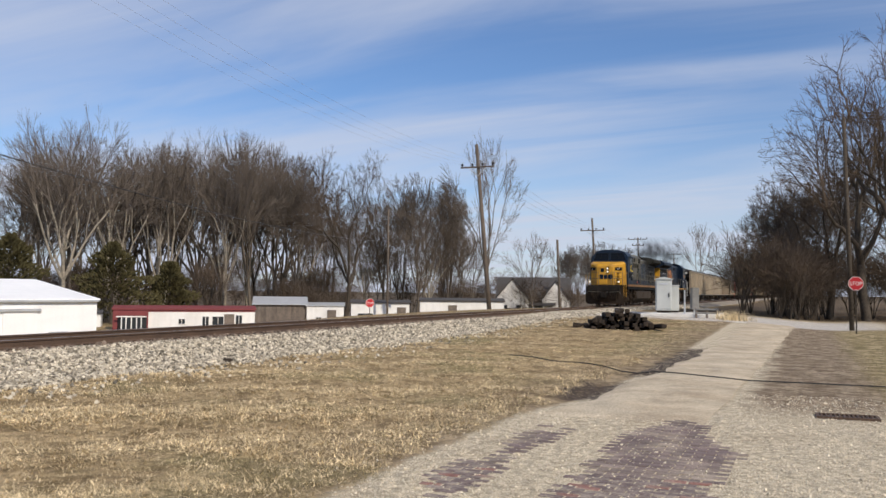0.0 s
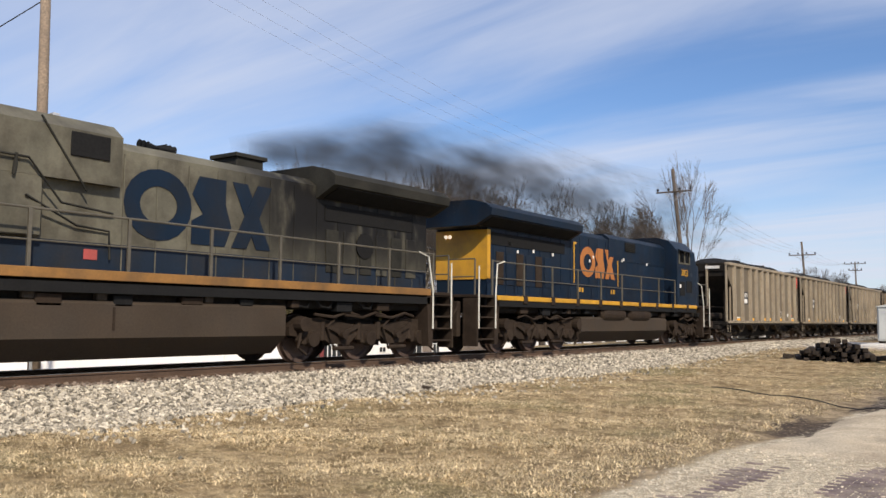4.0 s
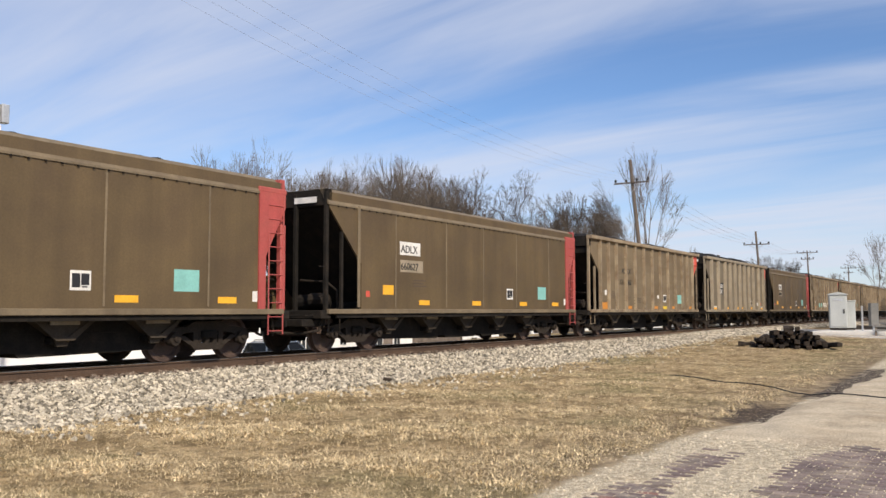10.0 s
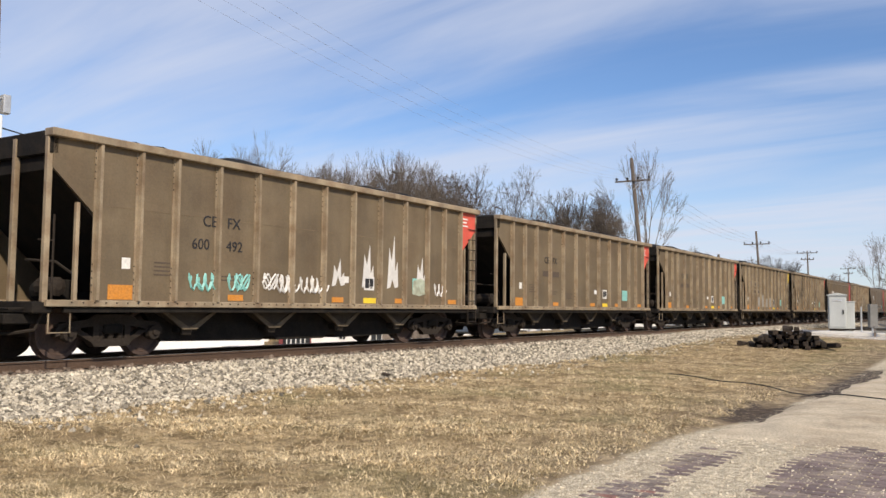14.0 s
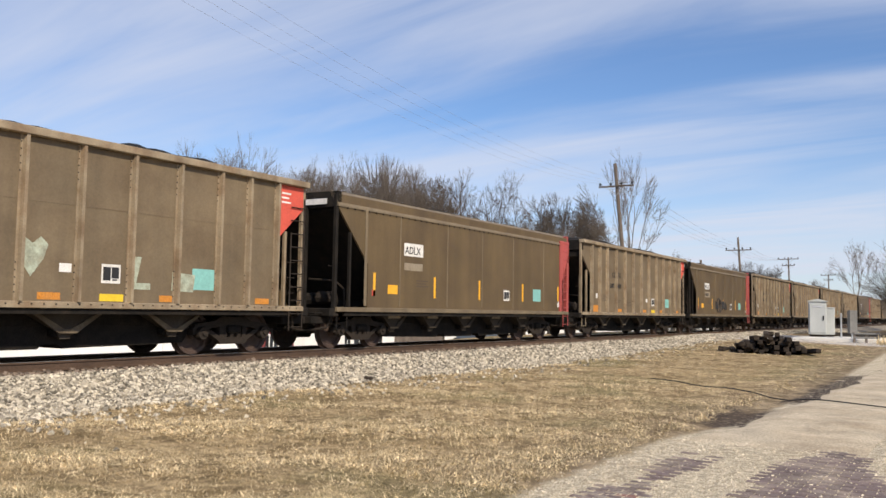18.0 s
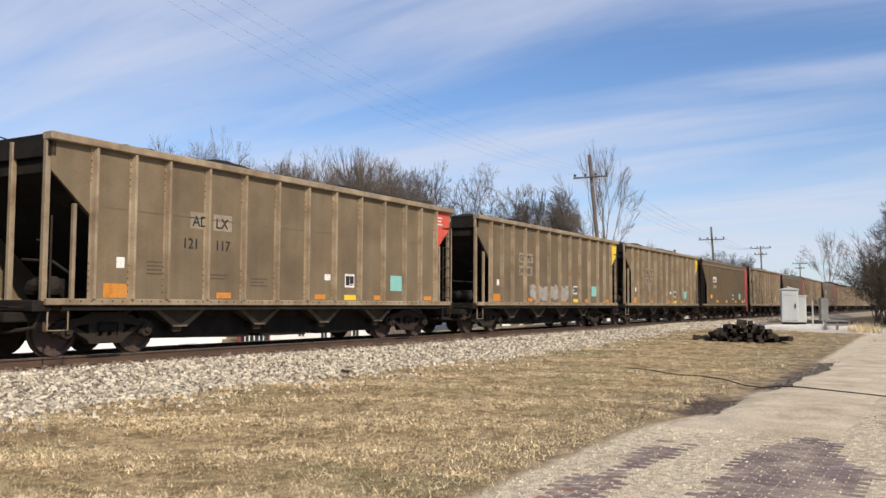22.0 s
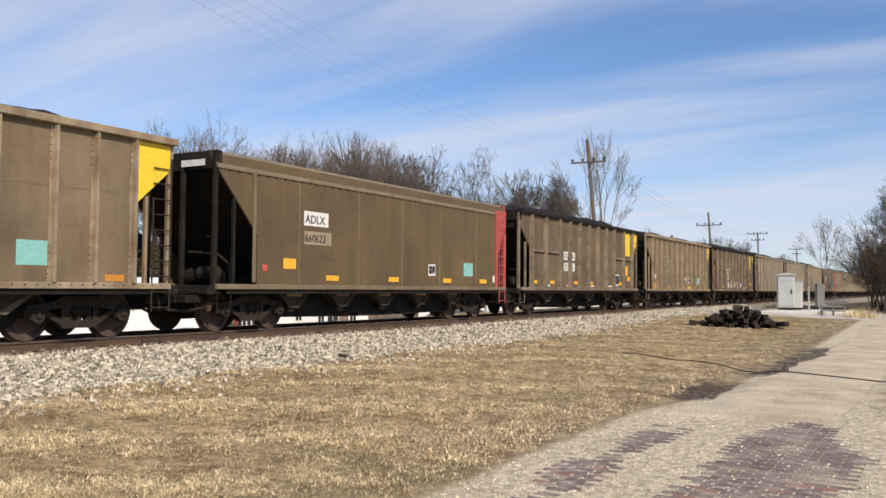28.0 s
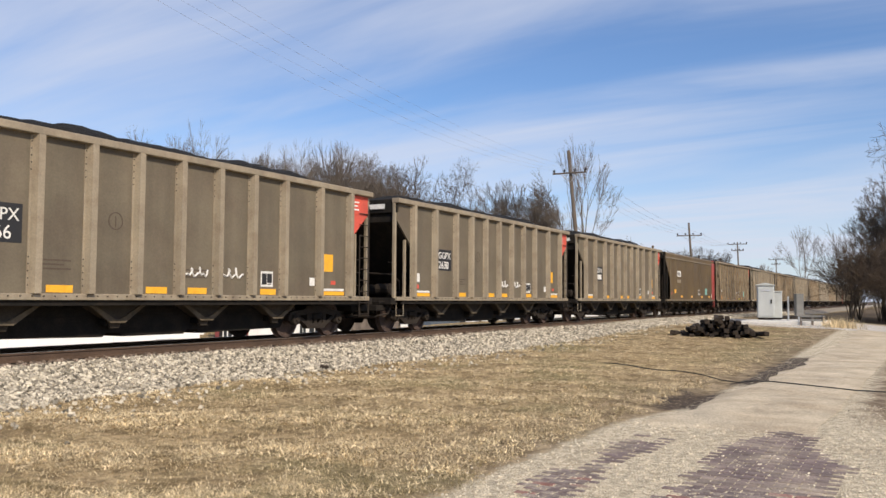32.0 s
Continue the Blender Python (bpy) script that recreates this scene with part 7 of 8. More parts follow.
part("wing_roof", Geo().prism([(1.0, 3.2), (3.0, 5.75), (5.0, 3.2), (4.85, 3.1), (3.0, 5.5), (1.15, 3.1)], -2.2, 1.0), M_shingle, gw)
gw2 = part("gable_wing", Geo().prism([(-4.9, 0), (-.7, 0), (-.7, 3.5), (-2.8, 5.9), (-4.9, 3.5)], -3.0, .6), M_siding, house)
part("wing_roof", Geo().prism([(-5.1, 3.4), (-2.8, 6.05), (-.5, 3.4), (-.65, 3.3), (-2.8, 5.8), (-4.95, 3.3)], -3.2, 1.0), M_shingle, gw2)
for x in (-3.9, -2.0):
    part("window", Geo().box(x - .35, x + .35, -3.04, -2.98, 1.1, 2.3), M_window, house)
part("porch_roof", Geo().prism([(-3.5, 2.3), (-.004, 2.9), (-.004, 3.0), (-3.5, 2.42)], -.3, 2.9, "x"), M_shingle, house)
for x in (-.1, 1.3, 2.7):
    part("porch_post", Geo().box(x - .07, x + .07, -3.4, -3.26, 0, 2.32, .01), M_siding, house)
fence = thing("board_fence", pose(108.5, 33.5, -2.3, 0, 0, a), "weathered brown board fence", "fence")
part("rail", Geo().box(-4.5, 4.5, .03, .08, .5, .6).box(-4.5, 4.5, .03, .08, 1.5, 1.6), M_old_wood, fence)
slat = mesh_of("slat", Geo().box(-.12, .12, -.02, .02, 0, 1.9), M_old_wood)
for i in range(34):
    part("slat", slat, M_old_wood, fence, at=pose(-4.4 + i * .265, 0, random.uniform(-.03, .03)))


# ---- car on the street beyond the track ----
M_carpaint = material("blue_grey_car_paint", (0.10, 0.125, 0.155), rough=0.25, vary=0.05, scale=1, grain=15, grain_amt=0.04, bump=0.0)
M_rubber = material("tyre_rubber", (0.02, 0.02, 0.02), rough=0.9, vary=0.1, scale=4, grain=20, grain_amt=0.1, bump=0.1)
suv = thing("car", pose(21.5, 33.4, ground_at(21.5, 33.4), 0, 0, 180), "blue-grey sport utility car driving past the white shed", "car")
WHEEL_X = {}
sect = lambda x, w, z0, z1: [(x, -w, z0), (x, -w, z1 - .1), (x, -w + .1, z1), (x, w - .1, z1), (x, w, z1 - .1), (x, w, z0)]
part("body", loft([sect(-2.3, .82, .5, .95), sect(-2.2, .92, .38, 1.08), sect(-1.1, .95, .32, 1.15), sect(1.9, .95, .32, 1.16), sect(2.25, .9, .4, 1.1), sect(2.33, .84, .5, 1.0)]), M_carpaint, suv, smooth=False)
part("roof", loft([sect(-.55, .62, 1.78, 1.84), sect(-.2, .70, 1.78, 1.90), sect(1.5, .70, 1.78, 1.90), sect(1.95, .62, 1.76, 1.82)]), M_carpaint, suv)
part("glasshouse", Geo().add([(-1.25, -.9, 1.14), (-1.25, .9, 1.14), (2.2, .9, 1.14), (2.2, -.9, 1.14), (-.5, -.68, 1.79), (-.5, .68, 1.79), (1.95, .68, 1.79), (1.95, -.68, 1.79)], [(3, 2, 1, 0), (4, 5, 6, 7), (0, 1, 5, 4), (1, 2, 6, 5), (2, 3, 7, 6), (3, 0, 4, 7)]), M_glass, suv, "dark windows")
for s in (-1, 1):
    for x0, x1 in ((-1.22, -.46), (.35, .38), (1.25, 1.28), (2.16, 1.93)):
        part("pillar", Geo().tube([(x0, s * .91, 1.14), (x1, s * .69, 1.8)], .045, 6), M_carpaint, suv)
    part("roof_rail", Geo().tube([(-.1, s * .6, 1.9), (0, s * .6, 1.95), (1.5, s * .6, 1.95), (1.6, s * .6, 1.9)], .018, 6), M_grime, suv)
    for x in (-1.45, 1.45):
        w = part("wheel", Geo().lathe((0, 0, 0), [(.24, s * .93), (.36, s * .92), (.36, s * .74), (.24, s * .73)], 20), M_rubber, suv, at=pose(x, 0, .36))
        part("rim", Geo().lathe((0, 0, 0), [(.05, s * .935), (.235, s * .925), (.235, s * .76)], 16), M_galv, w)
        WHEEL_X[w.name] = x
    part("headlight", Geo().box(-2.28, -2.16, min(s * .5, s * .82), max(s * .5, s * .82), .82, .98, .02), M_galv, suv)
    part("mirror", Geo().box(-1.0, -.8, min(s * .95, s * 1.1), max(s * .95, s * 1.1), 1.16, 1.3, .03), M_carpaint, suv)


# ---- poles and wires ----
def pole(name, x, y, base, top, lean_x, lean_y, r, label, arms=(), group="utility poles", mat=None):
    p = thing(name, pose(x, y, base), label, "utility pole", group)
    part("shaft", Geo().tube([(0, 0, -.3), (lean_x * .5, lean_y * .5, (top - base) / 2), (lean_x, lean_y, top - base)], r, 10, r * .68), mat or M_pole, p, smooth=True)
    for z, half, n in arms:
        k = (z - base) / (top - base)
        cx, cy = lean_x * k, lean_y * k
        arm = part("crossarm", Geo().box(cx - .26, cx - .14, cy - half, cy + half, z - base - .06, z - base + .06, .01), M_pole, p)
        for i in range(n):
            yy = cy - half + .12 + (2 * half - .24) * i / (n - 1)
            part("insulator", Geo().lathe((cx - .2, yy, z - base + .06), [(.03, 0), (.03, .06), (.1, .08), (.11, .16), (.07, .24), (.02, .27)], 10, "z"), M_insulator, arm)
        part("brace", Geo().tube([(cx - .22, cy - half * .5, z - base - .06), (cx - .2, cy, z - base - .75)], .025, 5).tube([(cx - .22, cy + half * .5, z - base - .06), (cx - .2, cy, z - base - .75)], .025, 5), M_galv, p)
    return p


pole("utility_pole", 66.0, 23.3, -1.9, 13.6, -.45, 1.25, .2, "weathered wooden utility pole with one crossarm", [(11.75, 1.45, 4)])
pole("utility_pole", 112.5, 25.0, -2.0, 11.5, -.4, .7, .18, "weathered wooden utility pole with one crossarm", [(9.85, 1.6, 4)])
pole("utility_pole", 162.5, 28.2, -2.0, 12.1, 0, .4, .18, "distant utility pole with two crossarms", [(11.75, 1.75, 4), (10.6, 1.1, 4)])
pole("utility_pole", 215.0, 29.0, -2.0, 11.5, 0, .2, .18, "distant utility pole with two crossarms", [(11.2, 1.6, 4), (10.1, 1.0, 4)])
pole("utility_pole", 82.2, 21.9, -1.8, 6.8, -.1, .35, .16, "short plain wooden pole")
pole("utility_pole", 71.7, 35.5, -2.6, 9.2, 0, 0, .11, "thin dark wooden pole")
near_pole = pole("utility_pole", 12.3, 21.75, -2.0, 14.2, -.15, .2, .17, "tall wooden utility pole with a white box", [(13.2, 1.45, 4)], mat=M_pole_pale)
part("service_box", Geo().box(-.55, -.12, -.5, .35, 7.65, 8.35, .03), M_metal_white, near_pole, "white service box")
part("conduit", Geo().tube([(-.2, -.1, 7.6), (-.2, -.12, 2.0)], .04, 6), M_galv, near_pole)
part("step_bolt", Geo().tube([(-.3, .0, 8.9), (.3, .0, 8.9)], .025, 5), M_galv, near_pole)
part("bracket", Geo().box(.1, .3, -.12, .1, 8.5, 9.0, .02), M_galv, near_pole)
pole("utility_pole", 44.0, -2.0, 0.0, 9.9, -.05, .25, .11, "dark weathered wooden utility pole beside the road", mat=M_bark_dark)


def wire(a, b, sag, r=.014, label="thin black overhead wire", mat=None):
    a, b = Vector(a), Vector(b)
    pts = []
    for i in range(15):
        k = i / 14
        p = a.lerp(b, k)
        p.z -= sag * 4 * k * (1 - k)
        pts.append(p)
    ob = new("overhead_wire", mesh_of("overhead_wire", Geo().tube(pts, r, 5), mat or M_wire))
    return tagged(ob, label, "wire", "overhead wires")


for k in range(4):
    q = -1.33 + 2.66 * k / 3
    wire((11.95, 21.95 + q, 13.45), (65.4, 24.4 + q, 12.0), 1.6, .0042, "thin dull grey overhead wire", M_thin_wire)
    wire((65.4, 24.4 + q, 12.0), (112.0, 25.6 + q * 1.1, 10.1), .8, .009, "thin dull grey overhead wire", M_thin_wire)
    wire((112.0, 25.6 + q * 1.1, 10.1), (162.3, 28.6 + q * 1.2, 12.0), .9, .012, "thin dull grey overhead wire", M_thin_wire)
    wire((-40.0, 20.0 + q, 13.4), (11.95, 21.95 + q, 13.45), .9, .0042, "thin dull grey overhead wire", M_thin_wire)
wire((12.1, 21.9, 6.2), (71.7, 35.5, 6.2), .8, .02)
wire((12.1, 21.9, 11.4), (6.0, 45.0, 3.5), .4, .016)
wire((12.1, 21.9, 10.0), (5.0, 43.0, 2.0), .4, .016)


# ---- signs ----
def stop_sign(x, y, base, turn, size, height, label):
    s = thing("stop_sign", pose(x, y, base, 0, 0, turn), label, "stop sign", "stop signs")
    part("post", Geo().box(-.03, .03, .02, .06, -.2, height - size * .1, .004), M_bark_dark if size < .7 else M_pole, s)
    oct_ = [(size / 2 * math.cos(radians(22.5 + 45 * k)) / math.cos(radians(22.5)), height - size / 2 + size / 2 * math.sin(radians(22.5 + 45 * k)) / math.cos(radians(22.5))) for k in range(8)]
    plate = part("plate", Geo().prism(oct_, 0, .012), M_white, s, "white sign edge")
    inner = [(x * .93, height - size / 2 + (z - height + size / 2) * .93) for x, z in oct_]
    face = part("red_face", Geo().prism(inner, -.004, -.0005), M_signred, plate, "red reflective face")
    words("legend", "STOP", size * .40, M_white, plate, pose(-size * .43, -.006, height - size * .64, 90, 0, 0), "white letters STOP", wide=.88)
    return s


stop_sign(40.4, -2.0, ground_at(40.4, -2.0), -91.5, .57, 2.40, "red octagonal stop sign on a dark post")
stop_sign(66.5, 34.6, -2.2, -55, .75, 3.15, "red octagonal stop sign on a post")

# ---- signal cases, pad, barrier, tie pile by the crossing ----
pad_z = ground_at(52, 7)
pad = tagged(new("equipment_pad", mesh_of("equipment_pad", Geo().box(48.5, 53.6, 4.4, 8.4, pad_z - .3, pad_z + .07, .03), M_pad)), "pale concrete pad under the signal cases", "pavement", kind="structure")
case = thing("signal_case", pose(51.6, 7.6, pad_z + .07, 0, 0, -80), "tall silver railway signal case with a closed door", "signal case", "signal cases")
part("body", Geo().box(-.46, .46, -.35, .35, .12, 1.92, .03), M_case, case)
part("roof", Geo().prism([(-.52, 1.96), (0, 2.08), (.52, 1.96), (.52, 1.92), (-.52, 1.92)], -.41, .41), M_case, case)
d = part("door", Geo().box(-.4, .4, -.39, -.355, .22, 1.84, .012), M_case, case)
part("latch", Geo().box(.26, .32, -.43, -.395, .9, 1.15, .01), M_grime, d)
part("vent", Geo().box(-.24, .24, -.41, -.395, 1.6, 1.7, .004), M_galv, d)
part("foot", Geo().box(-.4, .4, -.3, .3, 0, .115), M_grime, case)
M_dull = material("dull_grey_cabinet_paint", (0.17, 0.165, 0.15), rough=0.7, vary=0.2, scale=2, grain=20, grain_amt=0.15, bump=0.0, streak=0.15)
case2 = thing("signal_case", pose(52.6, 7.16, pad_z + .07, 0, 0, -80), "smaller silver signal case beside a taller one", "signal case", "signal cases")
part("body", Geo().box(-.3, .3, -.28, .28, .1, 1.55, .03), M_case, case2)
part("lid", Geo().box(-.33, .33, -.31, .31, 1.55, 1.62, .02), M_case, case2)
part("foot", Geo().box(-.26, .26, -.24, .24, 0, .1), M_grime, case2)
post = thing("grey_cabinet", pose(49.6, 5.62, pad_z + .07, 0, 0, -60), "narrow weathered grey equipment cabinet", "cabinet")
part("body", Geo().box(-.2, .2, -.16, .16, .25, 1.45, .02), M_dull, post)
part("leg", Geo().box(-.05, .05, -.05, .05, 0, .25), M_galv, post)
part("mast", Geo().tube([(-.45, .3, 0), (-.45, .3, 1.3)], .05, 8), M_galv, post)
guard = thing("guard_barrier", pose(47.6, 4.75, ground_at(47.6, 4.75), 0, 0, -70), "low weathered grey guard barrier", "barrier")
for i in range(3):
    part("post", Geo().box(-.55 + i * .55 - .05, -.55 + i * .55 + .05, .05, .15, -.1, .55), M_old_wood, guard)
for z in (.22, .42):
    part("beam", Geo().box(-.62, .62, 0, .045, z, z + .1, .015), M_dull, guard)

pile = thing("tie_pile", pose(35.0, 7.0, ground_at(35, 7), 0, 0, 12), "heap of old dark creosoted railway ties", "tie pile")
rt = random.Random(5)
tie_long = mesh_of("old_tie", Geo().box(-1.28, 1.28, -.095, .095, 0, .16, .02), M_tie)
for row, (count, z) in enumerate(((13, 0.0), (12, .155), (10, .305), (7, .45), (3, .59))):
    for i in range(count):
        y = (i - (count - 1) / 2) * .2 + rt.uniform(-.025, .025) - .05 * row
        part("old_tie", tie_long, M_tie, pile, at=pose(rt.uniform(-.3, .3), y, z + rt.uniform(-.02, .03), rt.uniform(-6, 6), rt.uniform(-3, 3), rt.uniform(-5, 5)))
for y, turn in ((-1.5, 12), (1.45, -8)):
    part("old_tie", tie_long, M_tie, pile, at=pose(-.1, y, .02, 8, 3, turn))

# ---- smoke from the stacks ----
def smoke_material(name, alpha, scale, tone):
    """Thin sooty haze: thickest near the stack, broken up in billows, fading out along its edges."""
    m = bpy.data.materials.new(name)
    m.use_nodes = True
    nt, li = m.node_tree.nodes, m.node_tree.links
    nt.clear()
    out, mix, tr, df = nt.new("ShaderNodeOutputMaterial"), nt.new("ShaderNodeMixShader"), nt.new("ShaderNodeBsdfTransparent"), nt.new("ShaderNodeBsdfDiffuse")
    df.inputs["Color"].default_value = (tone, tone, tone * 1.06, 1)

    def node(op, *ins):
        n = nt.new("ShaderNodeMath")
        n.operation = op
        for i, v in enumerate(ins):
            if isinstance(v, (int, float)):
                n.inputs[i].default_value = v
            else:
                li.new(v, n.inputs[i])
        return n.outputs[0]

    def soft(v, a, c, lo=0.0, hi=1.0):
        r = nt.new("ShaderNodeMapRange")
        r.interpolation_type = "SMOOTHSTEP"
        for key, x in (("From Min", a), ("From Max", c), ("To Min", lo), ("To Max", hi)):
            r.inputs[key].default_value = x
        li.new(v, r.inputs["Value"])
        return r.outputs[0]

    co = nt.new("ShaderNodeTexCoord")
    ns = nt.new("ShaderNodeTexNoise")
    ns.inputs["Scale"].default_value, ns.inputs["Detail"].default_value, ns.inputs["Roughness"].default_value, ns.inputs["Distortion"].default_value = scale, 3, .5, .0
    drawn = nt.new("ShaderNodeMapping")
    drawn.inputs["Scale"].default_value = (.28, 1, 1)
    li.new(co.outputs["Object"], drawn.inputs[0])
    li.new(drawn.outputs[0], ns.inputs["Vector"])
    sep = nt.new("ShaderNodeSeparateXYZ")
    li.new(co.outputs["Object"], sep.inputs[0])
    x, z = sep.outputs["X"], sep.outputs["Z"]
    # height within the cloud, -1 at its foot and 1 at its top
    mid = node("ADD", .85, node("MULTIPLY", x, .012))
    mid = node("MULTIPLY", mid, soft(x, -2.0, 7.0, .2, 1.0))
    half = node("ADD", node("MULTIPLY", x, .045), soft(x, 0.0, 6.0, .45, 1.2))
    rel = node("ABSOLUTE", node("DIVIDE", node("SUBTRACT", z, mid), half))
    edge = soft(rel, 1.05, .15)
    along = node("MULTIPLY", soft(x, 40, 8, 0.0, 1.0), soft(x, -.3, .8))
    thick = node("MULTIPLY", node("MULTIPLY", edge, along), soft(ns.outputs["Fac"], .28, .72, .12 * alpha, alpha))
    li.new(thick, mix.inputs[0])
    li.new(tr.outputs[0], mix.inputs[1])
    li.new(df.outputs[0], mix.inputs[2])
    li.new(mix.outputs[0], out.inputs[0])
    return m


SMOKES = []


def smoke_shell(reach, seed, bulge):
    """One side of a swelling, lumpy cloud that trails along +x from the stack; open behind."""
    n, k = 80, 14
    v, f = [], []
    for i in range(n + 1):
        x = reach * i / n
        r = min(.35 + .22 * x, 1.15 + .045 * x)
        z = .2 + .65 * (1 - math.exp(-x / 4)) + .012 * x
        for j in range(k + 1):
            a = -1.45 + 2.9 * j / k
            q = noise.noise((x * .35 + seed, a * 1.3, seed * 2.7)) * .16
            rr = r * (1 + q)
            v.append((x + .3 * q, -rr * math.cos(a) * bulge, z + rr * math.sin(a)))
    for i in range(n):
        f += [(i * (k + 1) + j, (i + 1) * (k + 1) + j, (i + 1) * (k + 1) + j + 1, i * (k + 1) + j + 1) for j in range(k)]
    return v, f


def plume(stack_x, label, reach):
    s = thing("exhaust_smoke", pose(stack_x, TRACK_Y, RAIL_Z + 4.5), label, "smoke", "engine smoke", "stuff")
    for k, (alpha, sc, tone, bulge) in enumerate(((.92, .7, .026, .5), (.65, 1.1, .045, .2))):
        part("smoke_cloud", smoke_shell(reach, 3.1 + 4 * k, bulge), smoke_material("diesel_smoke", alpha, sc, tone), s, at=pose(0, .5 * k, 0), smooth=True)
    SMOKES.append((s, stack_x))


plume(LOCO_1 + 4.2, "drifting dark grey diesel exhaust smoke", 42)


# ---- loose stone, turf and brick ----
def scatter_mesh(name, pts, sizes, mat, seed, flat=.7):
    """Rough little stones: bent boxes, turned at random."""
    rng = np.random.RandomState(seed)
    n = len(pts)
    base = np.array([(x, y, z) for z in (-1, 1) for y in (-1, 1) for x in (-1, 1)], float) * .5
    quad = np.array([(0, 2, 3, 1), (4, 5, 7, 6), (0, 1, 5, 4), (2, 6, 7, 3), (0, 4, 6, 2), (1, 3, 7, 5)])
    v = base[None] * rng.uniform(.55, 1.25, (n, 1, 3)) * (1, 1, flat) + rng.uniform(-.16, .16, (n, 8, 3))
    q = rng.normal(0, 1, (n, 4))
    q /= np.linalg.norm(q, axis=1)[:, None]
    w, x, y, z = q.T
    R = np.stack([1 - 2 * (y * y + z * z), 2 * (x * y - z * w), 2 * (x * z + y * w), 2 * (x * y + z * w), 1 - 2 * (x * x + z * z), 2 * (y * z - x * w), 2 * (x * z - y * w), 2 * (y * z + x * w), 1 - 2 * (x * x + y * y)], -1).reshape(n, 3, 3)
    v = np.einsum("nij,nkj->nki", R, v) * sizes[:, None, None] + pts[:, None]
    me = bpy.data.meshes.new(name)
    f = quad[None] + 8 * np.arange(n)[:, None, None]
    me.from_pydata(v.reshape(-1, 3).tolist(), [], f.reshape(-1, 4).tolist())
    me.materials.append(mat)
    return me


rng = np.random.RandomState(12)
M_stone = material("crushed_limestone", (0.40, 0.355, 0.275), rough=0.9, vary=0.15, scale=2, grain=30, grain_amt=0.2, bump=0.2, island=0.72, spec=0.2)
M_stone_brown = material("rust_stained_stone", (0.20, 0.155, 0.12), rough=0.9, vary=0.2, scale=2, grain=30, grain_amt=0.2, bump=0.2, island=0.45, spec=0.2)
BY, BZ = np.array([p[0] for p in BED[:7]]), np.array([p[1] for p in BED[:7]])


def on_bed(x, y):
    return np.maximum(np.interp(y, BY, BZ), land(x, y))


n = 50000
x = 4 + 92 * rng.random_sample(n) ** 2.0
y = 10.45 + rng.random_sample(n) * 2.75 - .25 * np.sin(x * .35) * (rng.random_sample(n) < .5)
size = rng.uniform(.034, .07, n) * (1 + np.clip((x - 20) / 60, 0, 1.2))
ob = new("ballast_stones", scatter_mesh("ballast_stones", np.stack([x, y, on_bed(x, y) + size * .18], -1), size, M_stone, 3))
tagged(ob, "pale grey crushed stone ballast on the shoulder", "ballast", kind="stuff")
n = 9000
x = 4 + 80 * rng.random_sample(n) ** 1.8
y = 13.1 + rng.random_sample(n) * 3.2
size = rng.uniform(.05, .09, n) * (1 + np.clip((x - 20) / 60, 0, 1))
ob = new("track_stones", scatter_mesh("track_stones", np.stack([x, y, np.full(n, .415)], -1), size, M_stone_brown, 4))
tagged(ob, "rust-stained brown ballast between the rails", "ballast", kind="stuff")
# stray stones in the turf below the shoulder
n = 900
x = 6 + 40 * rng.random_sample(n) ** 1.5
y = 10.6 - np.abs(rng.normal(0, .8, n))
size = rng.uniform(.03, .07, n)
ob = new("stray_stones", scatter_mesh("stray_stones", np.stack([x, y, land(x, y) + size * .15], -1), size, M_stone, 5))
tagged(ob, "stray pale stones in the grass", "stone", kind="stuff")

# turf: short dry blades, some in tufts
M_blades = material("dry_grass_blades", (0.72, 0.58, 0.36), rough=0.9, vary=0.42, scale=5.5, grain=14, grain_amt=0.3, bump=0.0, island=0.4, dirt=(0.26, 0.185, 0.085), dirt_amt=0.75, dirt_scale=1.3, spec=0.15)


M_blades_olive = material("olive_grass_blades", (0.27, 0.215, 0.11), rough=0.9, vary=0.35, scale=1.4, grain=3, grain_amt=0.2, bump=0.0, island=0.4, dirt=(0.15, 0.135, 0.06), dirt_amt=0.8, dirt_scale=1.2, spec=0.15)


def turf(name, label, x, y, height, width, seed, lean=.9, base_z=None, mat=None):
    r = np.random.RandomState(seed)
    n = len(x)
    a = r.uniform(0, 2 * np.pi, n)
    h = height * r.uniform(.5, 1.3, n)
    k = lean * r.uniform(.3, 1.3, n)
    z = land(x, y) - .008 if base_z is None else base_z
    tip = np.stack([x + np.cos(a) * h * k, y + np.sin(a) * h * k, z + h * np.maximum(.25, 1 - .45 * k)], -1)
    b = a + np.pi / 2 + r.uniform(-.6, .6, n)
    w = width * r.uniform(.6, 1.4, n)
    d = np.stack([np.cos(b) * w, np.sin(b) * w, 0 * w], -1)
    p = np.stack([x, y, z], -1)
    v = np.stack([p - d, p + d, tip], 1).reshape(-1, 3)
    me = bpy.data.meshes.new(name)
    me.from_pydata(v.tolist(), [], np.arange(3 * n).reshape(-1, 3).tolist())
    me.materials.append(mat or M_blades)
    ob = new(name, me)
    return tagged(ob, label, "grass", kind="stuff")


